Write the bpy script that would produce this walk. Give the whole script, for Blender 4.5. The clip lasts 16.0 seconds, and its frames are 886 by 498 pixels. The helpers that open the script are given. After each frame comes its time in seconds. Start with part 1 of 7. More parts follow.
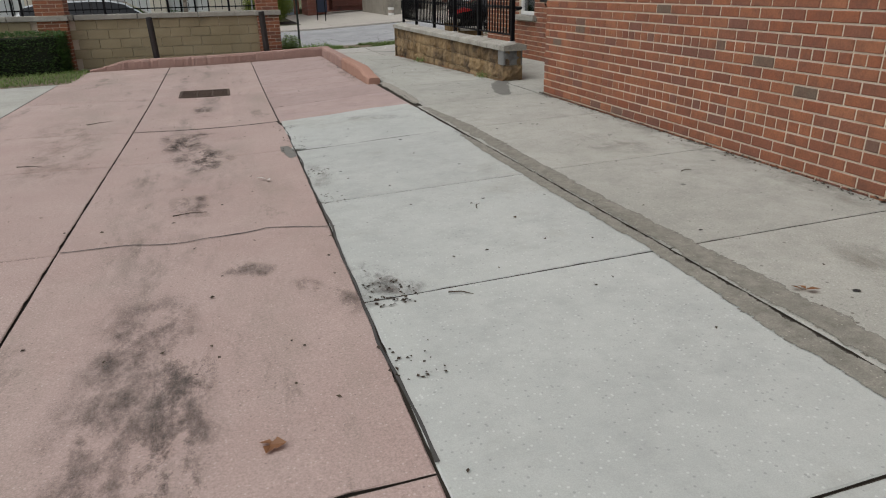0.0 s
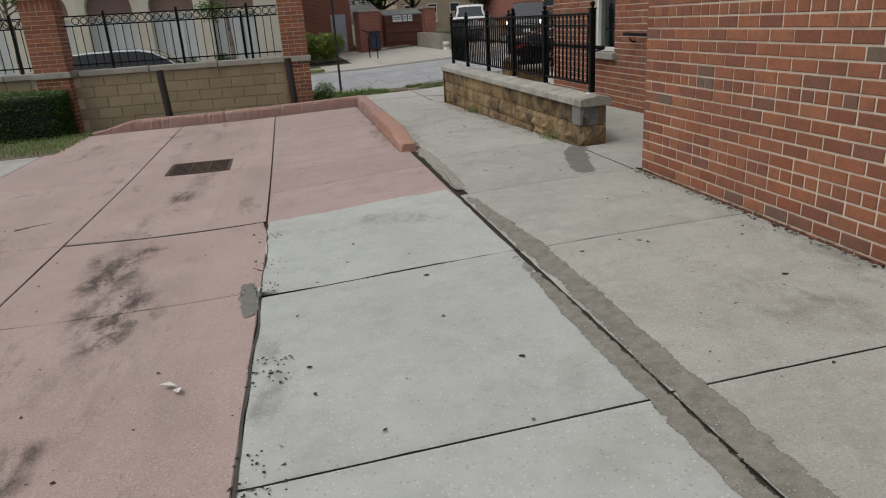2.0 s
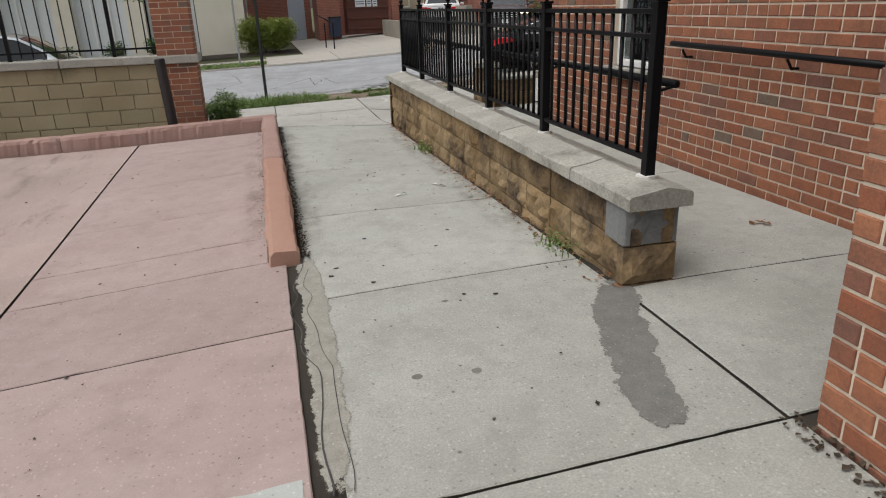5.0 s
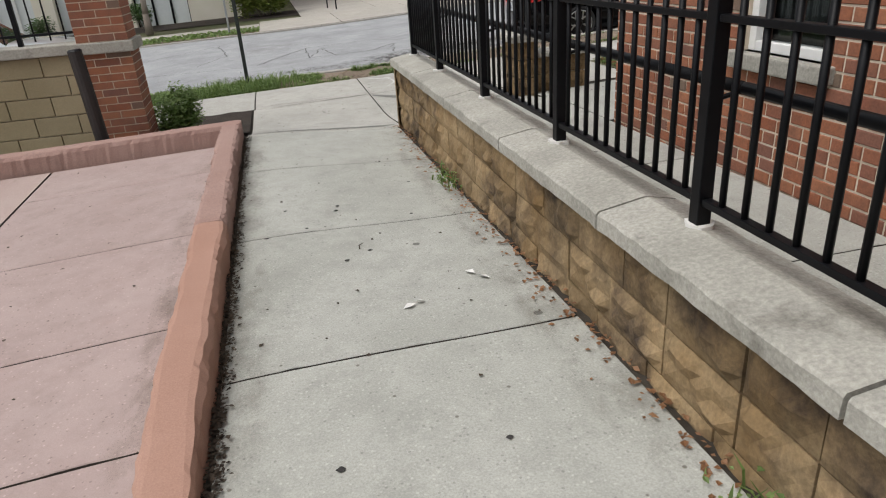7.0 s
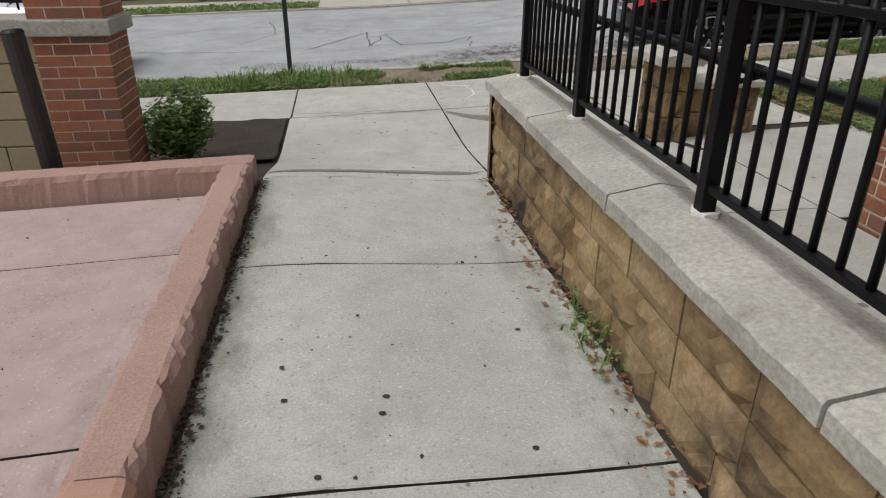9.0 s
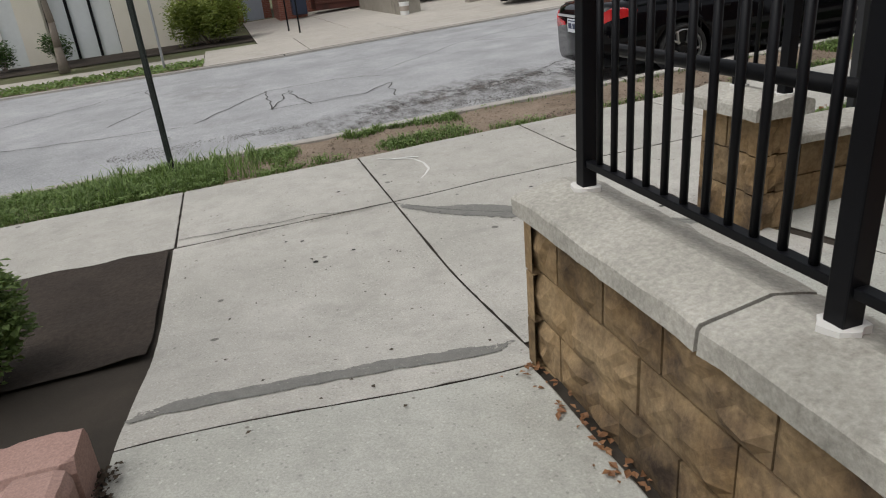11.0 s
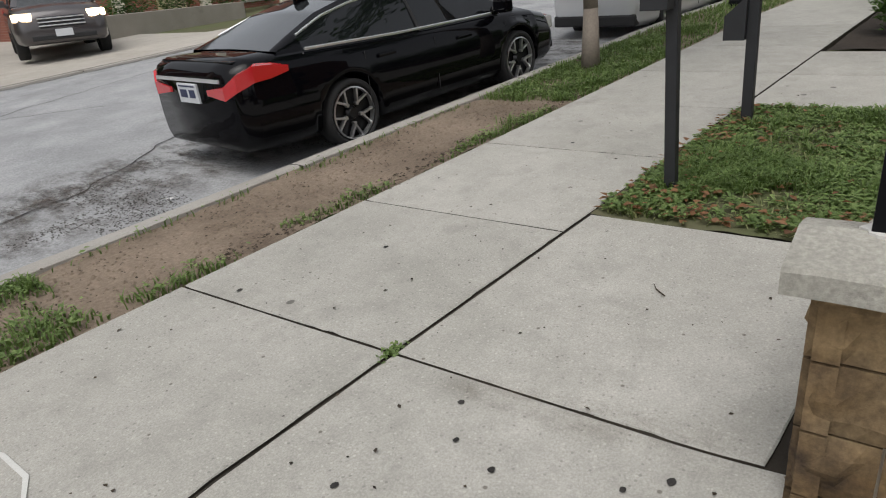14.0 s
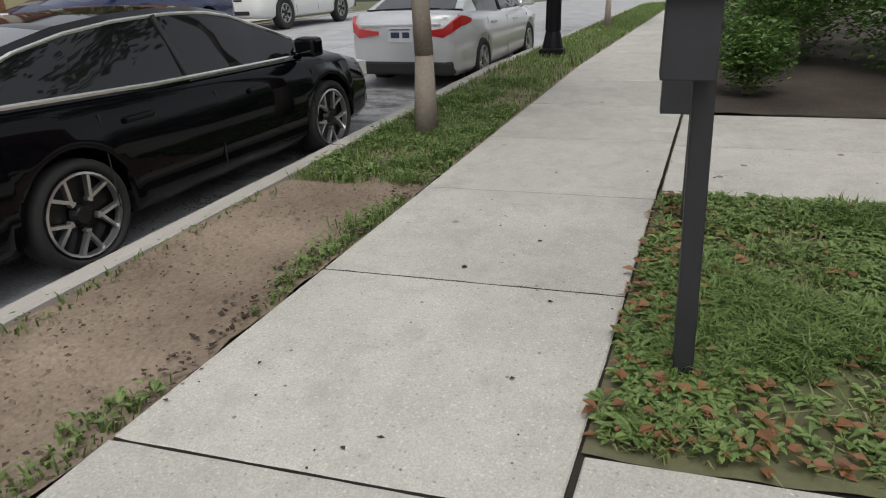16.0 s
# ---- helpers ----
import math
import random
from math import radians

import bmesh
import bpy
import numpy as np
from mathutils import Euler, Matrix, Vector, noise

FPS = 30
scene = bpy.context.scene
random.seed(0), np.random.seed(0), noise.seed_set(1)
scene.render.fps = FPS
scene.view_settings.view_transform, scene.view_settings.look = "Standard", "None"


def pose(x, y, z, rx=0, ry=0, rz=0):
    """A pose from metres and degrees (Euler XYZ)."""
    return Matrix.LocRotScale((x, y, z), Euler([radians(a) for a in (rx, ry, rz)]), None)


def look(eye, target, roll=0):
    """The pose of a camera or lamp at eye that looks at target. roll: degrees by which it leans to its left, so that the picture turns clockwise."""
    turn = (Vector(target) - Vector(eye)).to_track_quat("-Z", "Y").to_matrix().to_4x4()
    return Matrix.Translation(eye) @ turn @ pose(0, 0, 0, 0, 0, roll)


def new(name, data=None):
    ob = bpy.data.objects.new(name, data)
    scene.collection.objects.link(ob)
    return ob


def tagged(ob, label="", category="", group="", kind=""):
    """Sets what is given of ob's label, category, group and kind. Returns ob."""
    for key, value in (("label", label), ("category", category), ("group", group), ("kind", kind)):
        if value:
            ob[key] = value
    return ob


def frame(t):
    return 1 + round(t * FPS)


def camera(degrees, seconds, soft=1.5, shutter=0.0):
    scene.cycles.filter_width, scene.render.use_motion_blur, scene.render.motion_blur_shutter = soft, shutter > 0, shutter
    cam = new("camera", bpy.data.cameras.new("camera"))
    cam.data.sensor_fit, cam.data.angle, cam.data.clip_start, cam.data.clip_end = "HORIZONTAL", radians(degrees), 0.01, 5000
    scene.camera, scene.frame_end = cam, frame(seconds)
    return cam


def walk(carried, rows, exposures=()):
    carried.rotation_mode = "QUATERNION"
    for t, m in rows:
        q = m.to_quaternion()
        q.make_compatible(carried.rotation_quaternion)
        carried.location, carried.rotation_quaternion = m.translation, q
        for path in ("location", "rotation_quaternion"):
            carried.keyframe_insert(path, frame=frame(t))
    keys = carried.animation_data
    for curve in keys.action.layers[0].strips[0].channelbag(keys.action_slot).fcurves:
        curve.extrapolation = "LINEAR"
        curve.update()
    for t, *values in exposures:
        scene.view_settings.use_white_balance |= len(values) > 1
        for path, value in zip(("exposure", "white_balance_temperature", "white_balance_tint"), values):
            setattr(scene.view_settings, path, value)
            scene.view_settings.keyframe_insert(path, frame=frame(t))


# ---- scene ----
cam = camera(66.9, 16.0, soft=1.1)
METRES, EYE, TILT, LEAN, TURN = 19.0, 1.40, 0.0, 0.0, -17.2
ROWS = [
    (0.0, 0.0, 0.0, 0.0, -0.38, -21.45, 0.96),
    (0.5, 0.0018, 0.0354, 0.0006, -1.0, -18.72, 1.95),
    (1.0, 0.0002, 0.0705, 0.0017, 3.58, -15.96, 1.1),
    (1.5, 0.0008, 0.1056, 0.0018, 2.5, -17.03, 5.27),
    (2.0, 0.0044, 0.1385, 0.0039, 4.44, -19.0, 3.35),
    (2.5, 0.0041, 0.1705, 0.0051, 3.21, -19.71, 3.85),
    (3.0, 0.0079, 0.2084, 0.0042, 2.21, -20.52, 5.07),
    (5.5, 0.0069, 0.3753, 0.0057, 2.59, -20.12, 1.46),
    (6.0, 0.0048, 0.4078, 0.0067, -0.69, -20.03, 4.51),
    (6.5, 0.0026, 0.4427, 0.0081, 4.07, -20.65, 4.08),
    (7.0, -0.0029, 0.473, 0.0076, 3.27, -23.9, 3.61),
    (7.5, -0.007, 0.5074, 0.0064, 11.58, -22.44, 2.06),
    (8.0, -0.0168, 0.5358, 0.0066, 11.93, -21.49, 3.42),
    (8.5, -0.0229, 0.5668, 0.0043, 7.98, -23.05, 5.33),
    (9.0, -0.0326, 0.5962, 0.0034, 8.94, -25.06, -0.27),
    (9.5, -0.0406, 0.6277, 0.0022, 4.0, -23.83, 3.74),
    (12.0, -0.0802, 0.7656, -0.0009, -4.14, -21.42, 1.53),
    (12.5, -0.086, 0.7948, -0.0018, -8.25, -19.4, -0.17),
    (13.0, -0.085, 0.8189, -0.0038, -13.47, -21.8, 2.69),
    (13.5, -0.0786, 0.8462, -0.0047, -25.6, -22.18, 1.22),
    (14.0, -0.0702, 0.87, -0.0052, -37.68, -22.46, 4.57),
    (14.5, -0.0569, 0.8953, -0.0075, -38.96, -27.37, 1.13),
    (15.0, -0.046, 0.9211, -0.0064, -48.32, -23.27, 1.18),
    (15.5, -0.0272, 0.9416, -0.0075, -54.58, -19.85, 1.79),
    (16.0, -0.0104, 0.9629, -0.0076, -56.9, -20.51, 1.17),
]
walk(cam, [(t, pose(0, 0, EYE, TILT, LEAN, TURN) @ pose(METRES * x, METRES * y, METRES * z, 90 + pitch, roll, yaw)) for t, x, y, z, yaw, pitch, roll in ROWS],
     [(0.0, -0.1), (1.0, -0.1), (1.5, -0.37), (2.2, -0.1), (3.0, 0.0), (5.5, 0.18), (6.0, 0.15), (7.5, 0.36), (9.0, 0.16), (12.5, 0.06), (13.5, 0.02), (14.0, 0.1), (16.0, 0.24)])

# ---- light ----
world = bpy.data.worlds.new("sky")
scene.world = world
world.use_nodes = True
wn = world.node_tree
sky = wn.nodes.new("ShaderNodeTexSky")
sky.sky_type = "NISHITA"
sky.sun_disc = False
sky.sun_elevation = radians(64)
sky.sun_rotation = radians(-106)
sky.dust_density = 4.0
sky.air_density = 1.0
desat = wn.nodes.new("ShaderNodeHueSaturation")
desat.inputs["Saturation"].default_value = 0.22
wn.links.new(sky.outputs[0], desat.inputs["Color"])
wn.links.new(desat.outputs[0], wn.nodes["Background"].inputs["Color"])
wn.nodes["Background"].inputs["Strength"].default_value = 0.15
sun = new("sun", bpy.data.lights.new("sun", "SUN"))
sun.data.energy = 0.9
sun.data.angle = radians(50)
sun.data.color = (1.0, 0.98, 0.95)
sun.matrix_world = look((0, 0, 30), (Vector((0, 0, 30)) + Vector((0.42, 0.12, -0.90))))

# ---- materials ----
def nodes_of(name):
    m = bpy.data.materials.new(name)
    m.use_nodes = True
    t = m.node_tree
    return m, t, t.nodes["Principled BSDF"]


def add(t, kind, **inputs):
    n = t.nodes.new(kind)
    for k, v in inputs.items():
        n.inputs[k.replace("_", " ")].default_value = v
    return n


def ramp(t, src, stops):
    r = t.nodes.new("ShaderNodeValToRGB")
    e = r.color_ramp.elements
    while len(e) < len(stops):
        e.new(0.5)
    for i, (p, c) in enumerate(stops):
        e[i].position = p
        e[i].color = (*c, 1) if len(c) == 3 else c
    t.links.new(src, r.inputs[0])
    return r.outputs[0]


def blend(t, fac, a, b, mode="MIX"):
    n = t.nodes.new("ShaderNodeMix")
    n.data_type = "RGBA"
    n.blend_type = mode
    for sock, v in ((n.inputs[0], fac), (n.inputs[6], a), (n.inputs[7], b)):
        if isinstance(v, (int, float)):
            sock.default_value = v
        elif isinstance(v, tuple):
            sock.default_value = (*v, 1)
        else:
            t.links.new(v, sock)
    return n.outputs[2]


def noise_of(t, scale, detail=6, rough=0.6, stretch=None):
    c = t.nodes.new("ShaderNodeNewGeometry").outputs["Position"]
    if stretch:
        mp = t.nodes.new("ShaderNodeMapping")
        mp.inputs["Scale"].default_value = stretch
        t.links.new(c, mp.inputs["Vector"])
        c = mp.outputs[0]
    n = add(t, "ShaderNodeTexNoise", Scale=scale, Detail=detail, Roughness=rough)
    t.links.new(c, n.inputs["Vector"])
    return n.outputs["Fac"]


def grey(v):
    return (v, v, v)


def bump(t, b, fac, strength, dist=0.01):
    n = t.nodes.new("ShaderNodeBump")
    n.inputs["Strength"].default_value = strength
    n.inputs["Distance"].default_value = dist
    t.links.new(fac, n.inputs["Height"])
    t.links.new(n.outputs[0], b.inputs["Normal"])


def island_or_object(t, mode):
    if mode == "island":
        return t.nodes.new("ShaderNodeNewGeometry").outputs["Random Per Island"]
    return t.nodes.new("ShaderNodeObjectInfo").outputs["Random"]


def rough_surface(name, base, blotch, grain=120.0, roughness=0.9, vary="object", spread=0.12, blot_scale=1.4, speck=0.25, bumpy=0.35, stain=None, stain_scale=0.5, stain_at=(0.58, 0.74)):
    """Mineral surface: big blotches, fine grain, specks and an optional stain colour."""
    m, t, b = nodes_of(name)
    col = blend(t, ramp(t, noise_of(t, blot_scale), [(0.32, grey(0)), (0.68, grey(1))]), base, blotch)
    if stain:
        col = blend(t, ramp(t, noise_of(t, stain_scale, 8, 0.68), [(stain_at[0], grey(0)), (stain_at[1], grey(1))]), col, stain)
    g = noise_of(t, grain, 4, 0.7)
    col = blend(t, speck, col, ramp(t, g, [(0.3, grey(0.25)), (0.5, grey(0.5)), (0.7, grey(0.78))]), "OVERLAY")
    r = island_or_object(t, vary)
    mul = ramp(t, r, [(0, grey(1 - spread)), (1, grey(1.0))])
    col = blend(t, 1.0, col, mul, "MULTIPLY")
    t.links.new(col, b.inputs["Base Color"])
    b.inputs["Roughness"].default_value = roughness
    b.inputs["Specular IOR Level"].default_value = 0.2
    bump(t, b, g, bumpy, 0.004)
    return m


def plain(name, colour, roughness=0.5, metal=0.0, coat=0.0, vary=0.06, scale=6.0, bumpy=0.05, grain=90.0):
    m, t, b = nodes_of(name)
    dark = tuple(c * (1 - vary * 2) for c in colour)
    col = blend(t, noise_of(t, scale), dark, tuple(min(1, c * (1 + vary)) for c in colour))
    t.links.new(col, b.inputs["Base Color"])
    b.inputs["Roughness"].default_value = roughness
    b.inputs["Metallic"].default_value = metal
    b.inputs["Coat Weight"].default_value = coat
    b.inputs["Coat Roughness"].default_value = 0.04
    if bumpy:
        bump(t, b, noise_of(t, grain, 3), bumpy, 0.003)
    return m


def flecks(t, col, scale, rarity, size, colour, amount):
    """Small grains of another colour, strewn unevenly over a surface."""
    v = add(t, "ShaderNodeTexVoronoi", Scale=scale)
    t.links.new(t.nodes.new("ShaderNodeNewGeometry").outputs["Position"], v.inputs["Vector"])
    sep = t.nodes.new("ShaderNodeSeparateColor")
    t.links.new(v.outputs["Color"], sep.inputs[0])
    dot = ramp(t, v.outputs["Distance"], [(size * 0.7, grey(1)), (size, grey(0))])
    some = ramp(t, sep.outputs[0], [(rarity, grey(0)), (min(1.0, rarity + 0.05), grey(amount))])
    return blend(t, blend(t, 1.0, dot, some, "MULTIPLY"), col, colour)


def concrete(name, base, blotch, stain=None, gum=True, spread=0.1, speck=0.17, grain=190.0, flecked=0.4):
    """Broom-finished concrete with aggregate specks, tonal blotches and dark gum spots."""
    m, t, b = nodes_of(name)
    col = blend(t, ramp(t, noise_of(t, 1.1, 8, 0.65), [(0.3, grey(0)), (0.7, grey(1))]), base, blotch)
    col = blend(t, ramp(t, noise_of(t, 7.0, 6, 0.7), [(0.4, grey(0)), (0.75, grey(0.45))]), col, tuple(c * 0.8 for c in base))
    if stain:
        col = blend(t, ramp(t, noise_of(t, 0.75, 9, 0.7), [(0.55, grey(0)), (0.72, grey(0.85))]), col, stain)
    g = noise_of(t, grain, 3, 0.8)
    col = blend(t, speck, col, ramp(t, g, [(0.3, grey(0.2)), (0.5, grey(0.5)), (0.68, grey(0.8))]), "OVERLAY")
    col = blend(t, ramp(t, noise_of(t, 3.1, 10, 0.78), [(0.5, grey(0)), (0.7, grey(0.5))]), col, tuple(c * 0.7 for c in base))
    col = flecks(t, col, 48.0, 0.66, 0.27, tuple(min(0.8, c * 1.75) for c in base), flecked)
    col = flecks(t, col, 40.0, 0.68, 0.24, tuple(c * 0.36 for c in base), flecked)
    col = flecks(t, col, 19.0, 0.9, 0.11, tuple(c * 0.28 for c in base), flecked * 0.9)
    if gum:
        pos = t.nodes.new("ShaderNodeNewGeometry").outputs["Position"]
        v = add(t, "ShaderNodeTexVoronoi", Scale=3.1)
        t.links.new(pos, v.inputs["Vector"])
        wob = t.nodes.new("ShaderNodeMath")
        wob.operation = "MULTIPLY_ADD"
        t.links.new(noise_of(t, 40, 3), wob.inputs[0])
        wob.inputs[1].default_value = 0.05
        t.links.new(v.outputs["Distance"], wob.inputs[2])
        spot = ramp(t, wob.outputs[0], [(0.085, grey(1)), (0.10, grey(0))])
        sep = t.nodes.new("ShaderNodeSeparateColor")
        t.links.new(v.outputs["Color"], sep.inputs[0])
        some = ramp(t, sep.outputs[0], [(0.62, grey(0)), (0.66, grey(0.7))])
        col = blend(t, blend(t, 1.0, spot, some, "MULTIPLY"), col, (0.06, 0.055, 0.05))
        v2 = add(t, "ShaderNodeTexVoronoi", Scale=11.0)
        t.links.new(pos, v2.inputs["Vector"])
        sep2 = t.nodes.new("ShaderNodeSeparateColor")
        t.links.new(v2.outputs["Color"], sep2.inputs[0])
        bits = blend(t, 1.0, ramp(t, v2.outputs["Distance"], [(0.06, grey(1)), (0.1, grey(0))]), ramp(t, sep2.outputs[1], [(0.6, grey(0)), (0.64, grey(0.7))]), "MULTIPLY")
        col = blend(t, bits, col, (0.09, 0.075, 0.06))
    mul = ramp(t, t.nodes.new("ShaderNodeObjectInfo").outputs["Random"], [(0, grey(1 - spread)), (1, grey(1.0))])
    col = blend(t, 1.0, col, mul, "MULTIPLY")
    t.links.new(col, b.inputs["Base Color"])
    b.inputs["Roughness"].default_value = 0.9
    b.inputs["Specular IOR Level"].default_value = 0.25
    bump(t, b, g, 0.15, 0.002)
    return m


M_PINKC = concrete("pink_clean_concrete", (0.348, 0.264, 0.244), (0.402, 0.319, 0.298), gum=False, flecked=0.4, stain=(0.30, 0.215, 0.195))
M_PALE = concrete("pale_new_concrete", (0.385, 0.405, 0.385), (0.45, 0.47, 0.445), gum=False, spread=0.05, stain=(0.30, 0.30, 0.265), flecked=0.35)
M_WALK = concrete("walkway_concrete", (0.335, 0.335, 0.30), (0.43, 0.43, 0.39), spread=0.1, speck=0.32, grain=120.0)
M_SIDE = concrete("sidewalk_concrete", (0.355, 0.345, 0.31), (0.455, 0.44, 0.40), spread=0.1, speck=0.34, grain=120.0)
M_FARC = concrete("far_concrete", (0.40, 0.375, 0.33), (0.46, 0.43, 0.385), gum=False)
M_JOINT = rough_surface("joint_soil", (0.03, 0.026, 0.021), (0.055, 0.046, 0.036))
M_KERBRED = rough_surface("red_stained_kerb", (0.30, 0.19, 0.16), (0.37, 0.25, 0.215), grain=120, stain=(0.21, 0.15, 0.13), stain_scale=3.0, speck=0.4)
M_ROAD = rough_surface("worn_asphalt", (0.29, 0.295, 0.30), (0.40, 0.405, 0.41), grain=45, stain=(0.20, 0.195, 0.19), stain_scale=0.45, bumpy=0.8, speck=0.5)
M_CRACK = rough_surface("crack_sealer", (0.05, 0.05, 0.05), (0.09, 0.085, 0.08))
M_KERB = rough_surface("kerb_concrete", (0.40, 0.38, 0.35), (0.32, 0.30, 0.27), grain=120)
M_DIRT = rough_surface("bare_earth", (0.14, 0.108, 0.08), (0.24, 0.19, 0.145), grain=45, bumpy=0.9, stain=(0.10, 0.075, 0.05), stain_scale=1.2, speck=0.5)
M_MULCH = rough_surface("dark_mulch", (0.03, 0.024, 0.02), (0.06, 0.048, 0.038), grain=40, bumpy=1.0, speck=0.6)
M_SOIL = rough_surface("ground_soil", (0.12, 0.11, 0.07), (0.10, 0.12, 0.05), grain=30)
M_MORTAR = rough_surface("mortar", (0.58, 0.50, 0.39), (0.68, 0.60, 0.49), grain=140)
M_STONE = rough_surface("tan_split_stone", (0.22, 0.14, 0.065), (0.37, 0.27, 0.155), grain=45, stain=(0.06, 0.043, 0.032), stain_scale=1.8, stain_at=(0.46, 0.64), spread=0.4, blot_scale=3.0, bumpy=0.9, speck=0.45)
M_STONEG = rough_surface("grey_split_stone", (0.16, 0.165, 0.165), (0.22, 0.22, 0.21), grain=55, stain=(0.06, 0.06, 0.055), stain_scale=2.0)
M_CAP = rough_surface("limestone_cap", (0.29, 0.28, 0.245), (0.41, 0.395, 0.35), grain=60, stain=(0.16, 0.15, 0.13), stain_scale=2.4, bumpy=0.7, speck=0.45, blot_scale=2.5)
M_CMU = rough_surface("tan_block", (0.30, 0.25, 0.155), (0.36, 0.305, 0.20), grain=110, stain=(0.16, 0.145, 0.10), stain_scale=1.2, spread=0.12)
M_IRON = plain("black_painted_iron", (0.004, 0.0045, 0.006), 0.45, vary=0.3)
M_IRON.node_tree.nodes["Principled BSDF"].inputs["Specular IOR Level"].default_value = 0.18
M_WHITEGLUE = plain("white_grout", (0.62, 0.61, 0.58), 0.85)


# ---- building helpers ----
def ease(a, b, v):
    s = min(1.0, max(0.0, (v - a) / (b - a)))
    return s * s * (3 - 2 * s)


def gz(x, y):
    """Height of the ground: a shallow bowl round the drain, a ramp down to the street, and a street that climbs to the east."""
    c = min(max(x, -8), 4.2)
    yard = 0.09 + 0.025 * (c - 2.15) - 0.12 * math.exp(-(x * x) / 3 - ((y - 9.5) / 4.5) ** 2)
    c = min(max(x, -8), 14)
    street = -0.16 + (0.058 if c > 4 else 0.03) * (c - 4) + 0.03 * min(max(0, x - 14), 16)
    fall = 0.007 + 0.021 * ease(2.2, 3.7, x) - 0.016 * ease(3.8, 4.3, x)
    yard -= fall * min(max(y - 9.0, 0.0), 6.5)
    s = max(ease(15.0, 16.7, y), ease(6.3, 7.6, x) * ease(10.0, 13.0, y))
    return (1 - s) * yard + s * street


def sy(x):
    """How far the street's lines have turned south at x."""
    return -0.1 * max(0.0, x - 4.5)


def fy(x):
    """The same for the far side, where the street widens."""
    return sy(x) + 0.06 * max(0.0, x - 12)


def mesh_ob(name, bm, mat, parent=None, smooth=False):
    me = bpy.data.meshes.new(name)
    bm.normal_update()
    bm.to_mesh(me)
    bm.free()
    for m in (mat if isinstance(mat, (list, tuple)) else [mat]):
        me.materials.append(m)
    if smooth:
        for p in me.polygons:
            p.use_smooth = True
    ob = new(name, me)
    ob.parent = parent
    return ob


def part(name, bm, material, parent, label="", smooth=False):
    ob = mesh_ob(name, bm, material, parent, smooth)
    if label:
        ob["label"] = label
    return ob


def thing(name, label, category, group="", kind="", at=(0, 0, 0), rz=0):
    e = new(name)
    e.matrix_world = pose(*at, 0, 0, rz)
    return tagged(e, label, category, group, kind)


def box(bm, x0, x1, y0, y1, z0, z1, bev=0.0, m=None):
    mm = Matrix.Translation(((x0 + x1) / 2, (y0 + y1) / 2, (z0 + z1) / 2)) @ Matrix.Diagonal((x1 - x0, y1 - y0, z1 - z0, 1))
    if m is not None:
        mm = m @ mm
    r = bmesh.ops.create_cube(bm, size=1, matrix=mm)
    if bev:
        es = list({e for v in r["verts"] for e in v.link_edges})
        bmesh.ops.bevel(bm, geom=es, offset=bev, segments=2, affect="EDGES", profile=0.6)
    return bm


def tube(bm, a, b, r, r2=None, n=10):
    a, b = Vector(a), Vector(b)
    d = b - a
    m = Matrix.Translation((a + b) / 2) @ d.to_track_quat("Z", "Y").to_matrix().to_4x4()
    bmesh.ops.create_cone(bm, cap_ends=True, segments=n, radius1=r, radius2=r if r2 is None else r2, depth=d.length, matrix=m)
    return bm


def ball(bm, c, r, squash=1.0, n=10):
    bmesh.ops.create_uvsphere(bm, u_segments=n, v_segments=max(5, n // 2), radius=r, matrix=Matrix.Translation(c) @ Matrix.Diagonal((1, 1, squash, 1)))
    return bm


def B():
    return bmesh.new()


def sheet(xs, ys, zf, shift=None, name="sheet", mat=None, parent=None, jag=0.0, skirt=0.0):
    """A sheet over the grid xs by ys whose height is zf(x, y); shift moves y by the street's turn."""
    bm = B()
    grid = []
    for i, x in enumerate(xs):
        col = []
        for j, y in enumerate(ys):
            yy = y + (shift(x) if shift else 0)
            xx = x
            if jag and (j in (0, len(ys) - 1)):
                yy += jag * noise.noise((x * 2.3, y, 3.1)) + jag * 0.5 * noise.noise((x * 9.3, y, 1.1))
            if jag and (i in (0, len(xs) - 1)):
                xx += jag * noise.noise((x, yy * 2.3, 5.1)) + jag * 0.5 * noise.noise((x, yy * 9.3, 1.7))
            col.append(bm.verts.new((xx, yy, zf(xx, yy))))
        grid.append(col)
    for i in range(len(xs) - 1):
        for j in range(len(ys) - 1):
            bm.faces.new((grid[i][j], grid[i + 1][j], grid[i + 1][j + 1], grid[i][j + 1]))
    if skirt:
        rim = [e for e in bm.edges if e.is_boundary]
        r = bmesh.ops.extrude_edge_only(bm, edges=rim)
        for v in r["geom"]:
            if isinstance(v, bmesh.types.BMVert):
                v.co.z -= skirt
    return mesh_ob(name, bm, mat, parent, True) if mat else bm


def steps(a, b, d):
    n = max(1, round((b - a) / d))
    return [a + (b - a) * i / n for i in range(n + 1)]


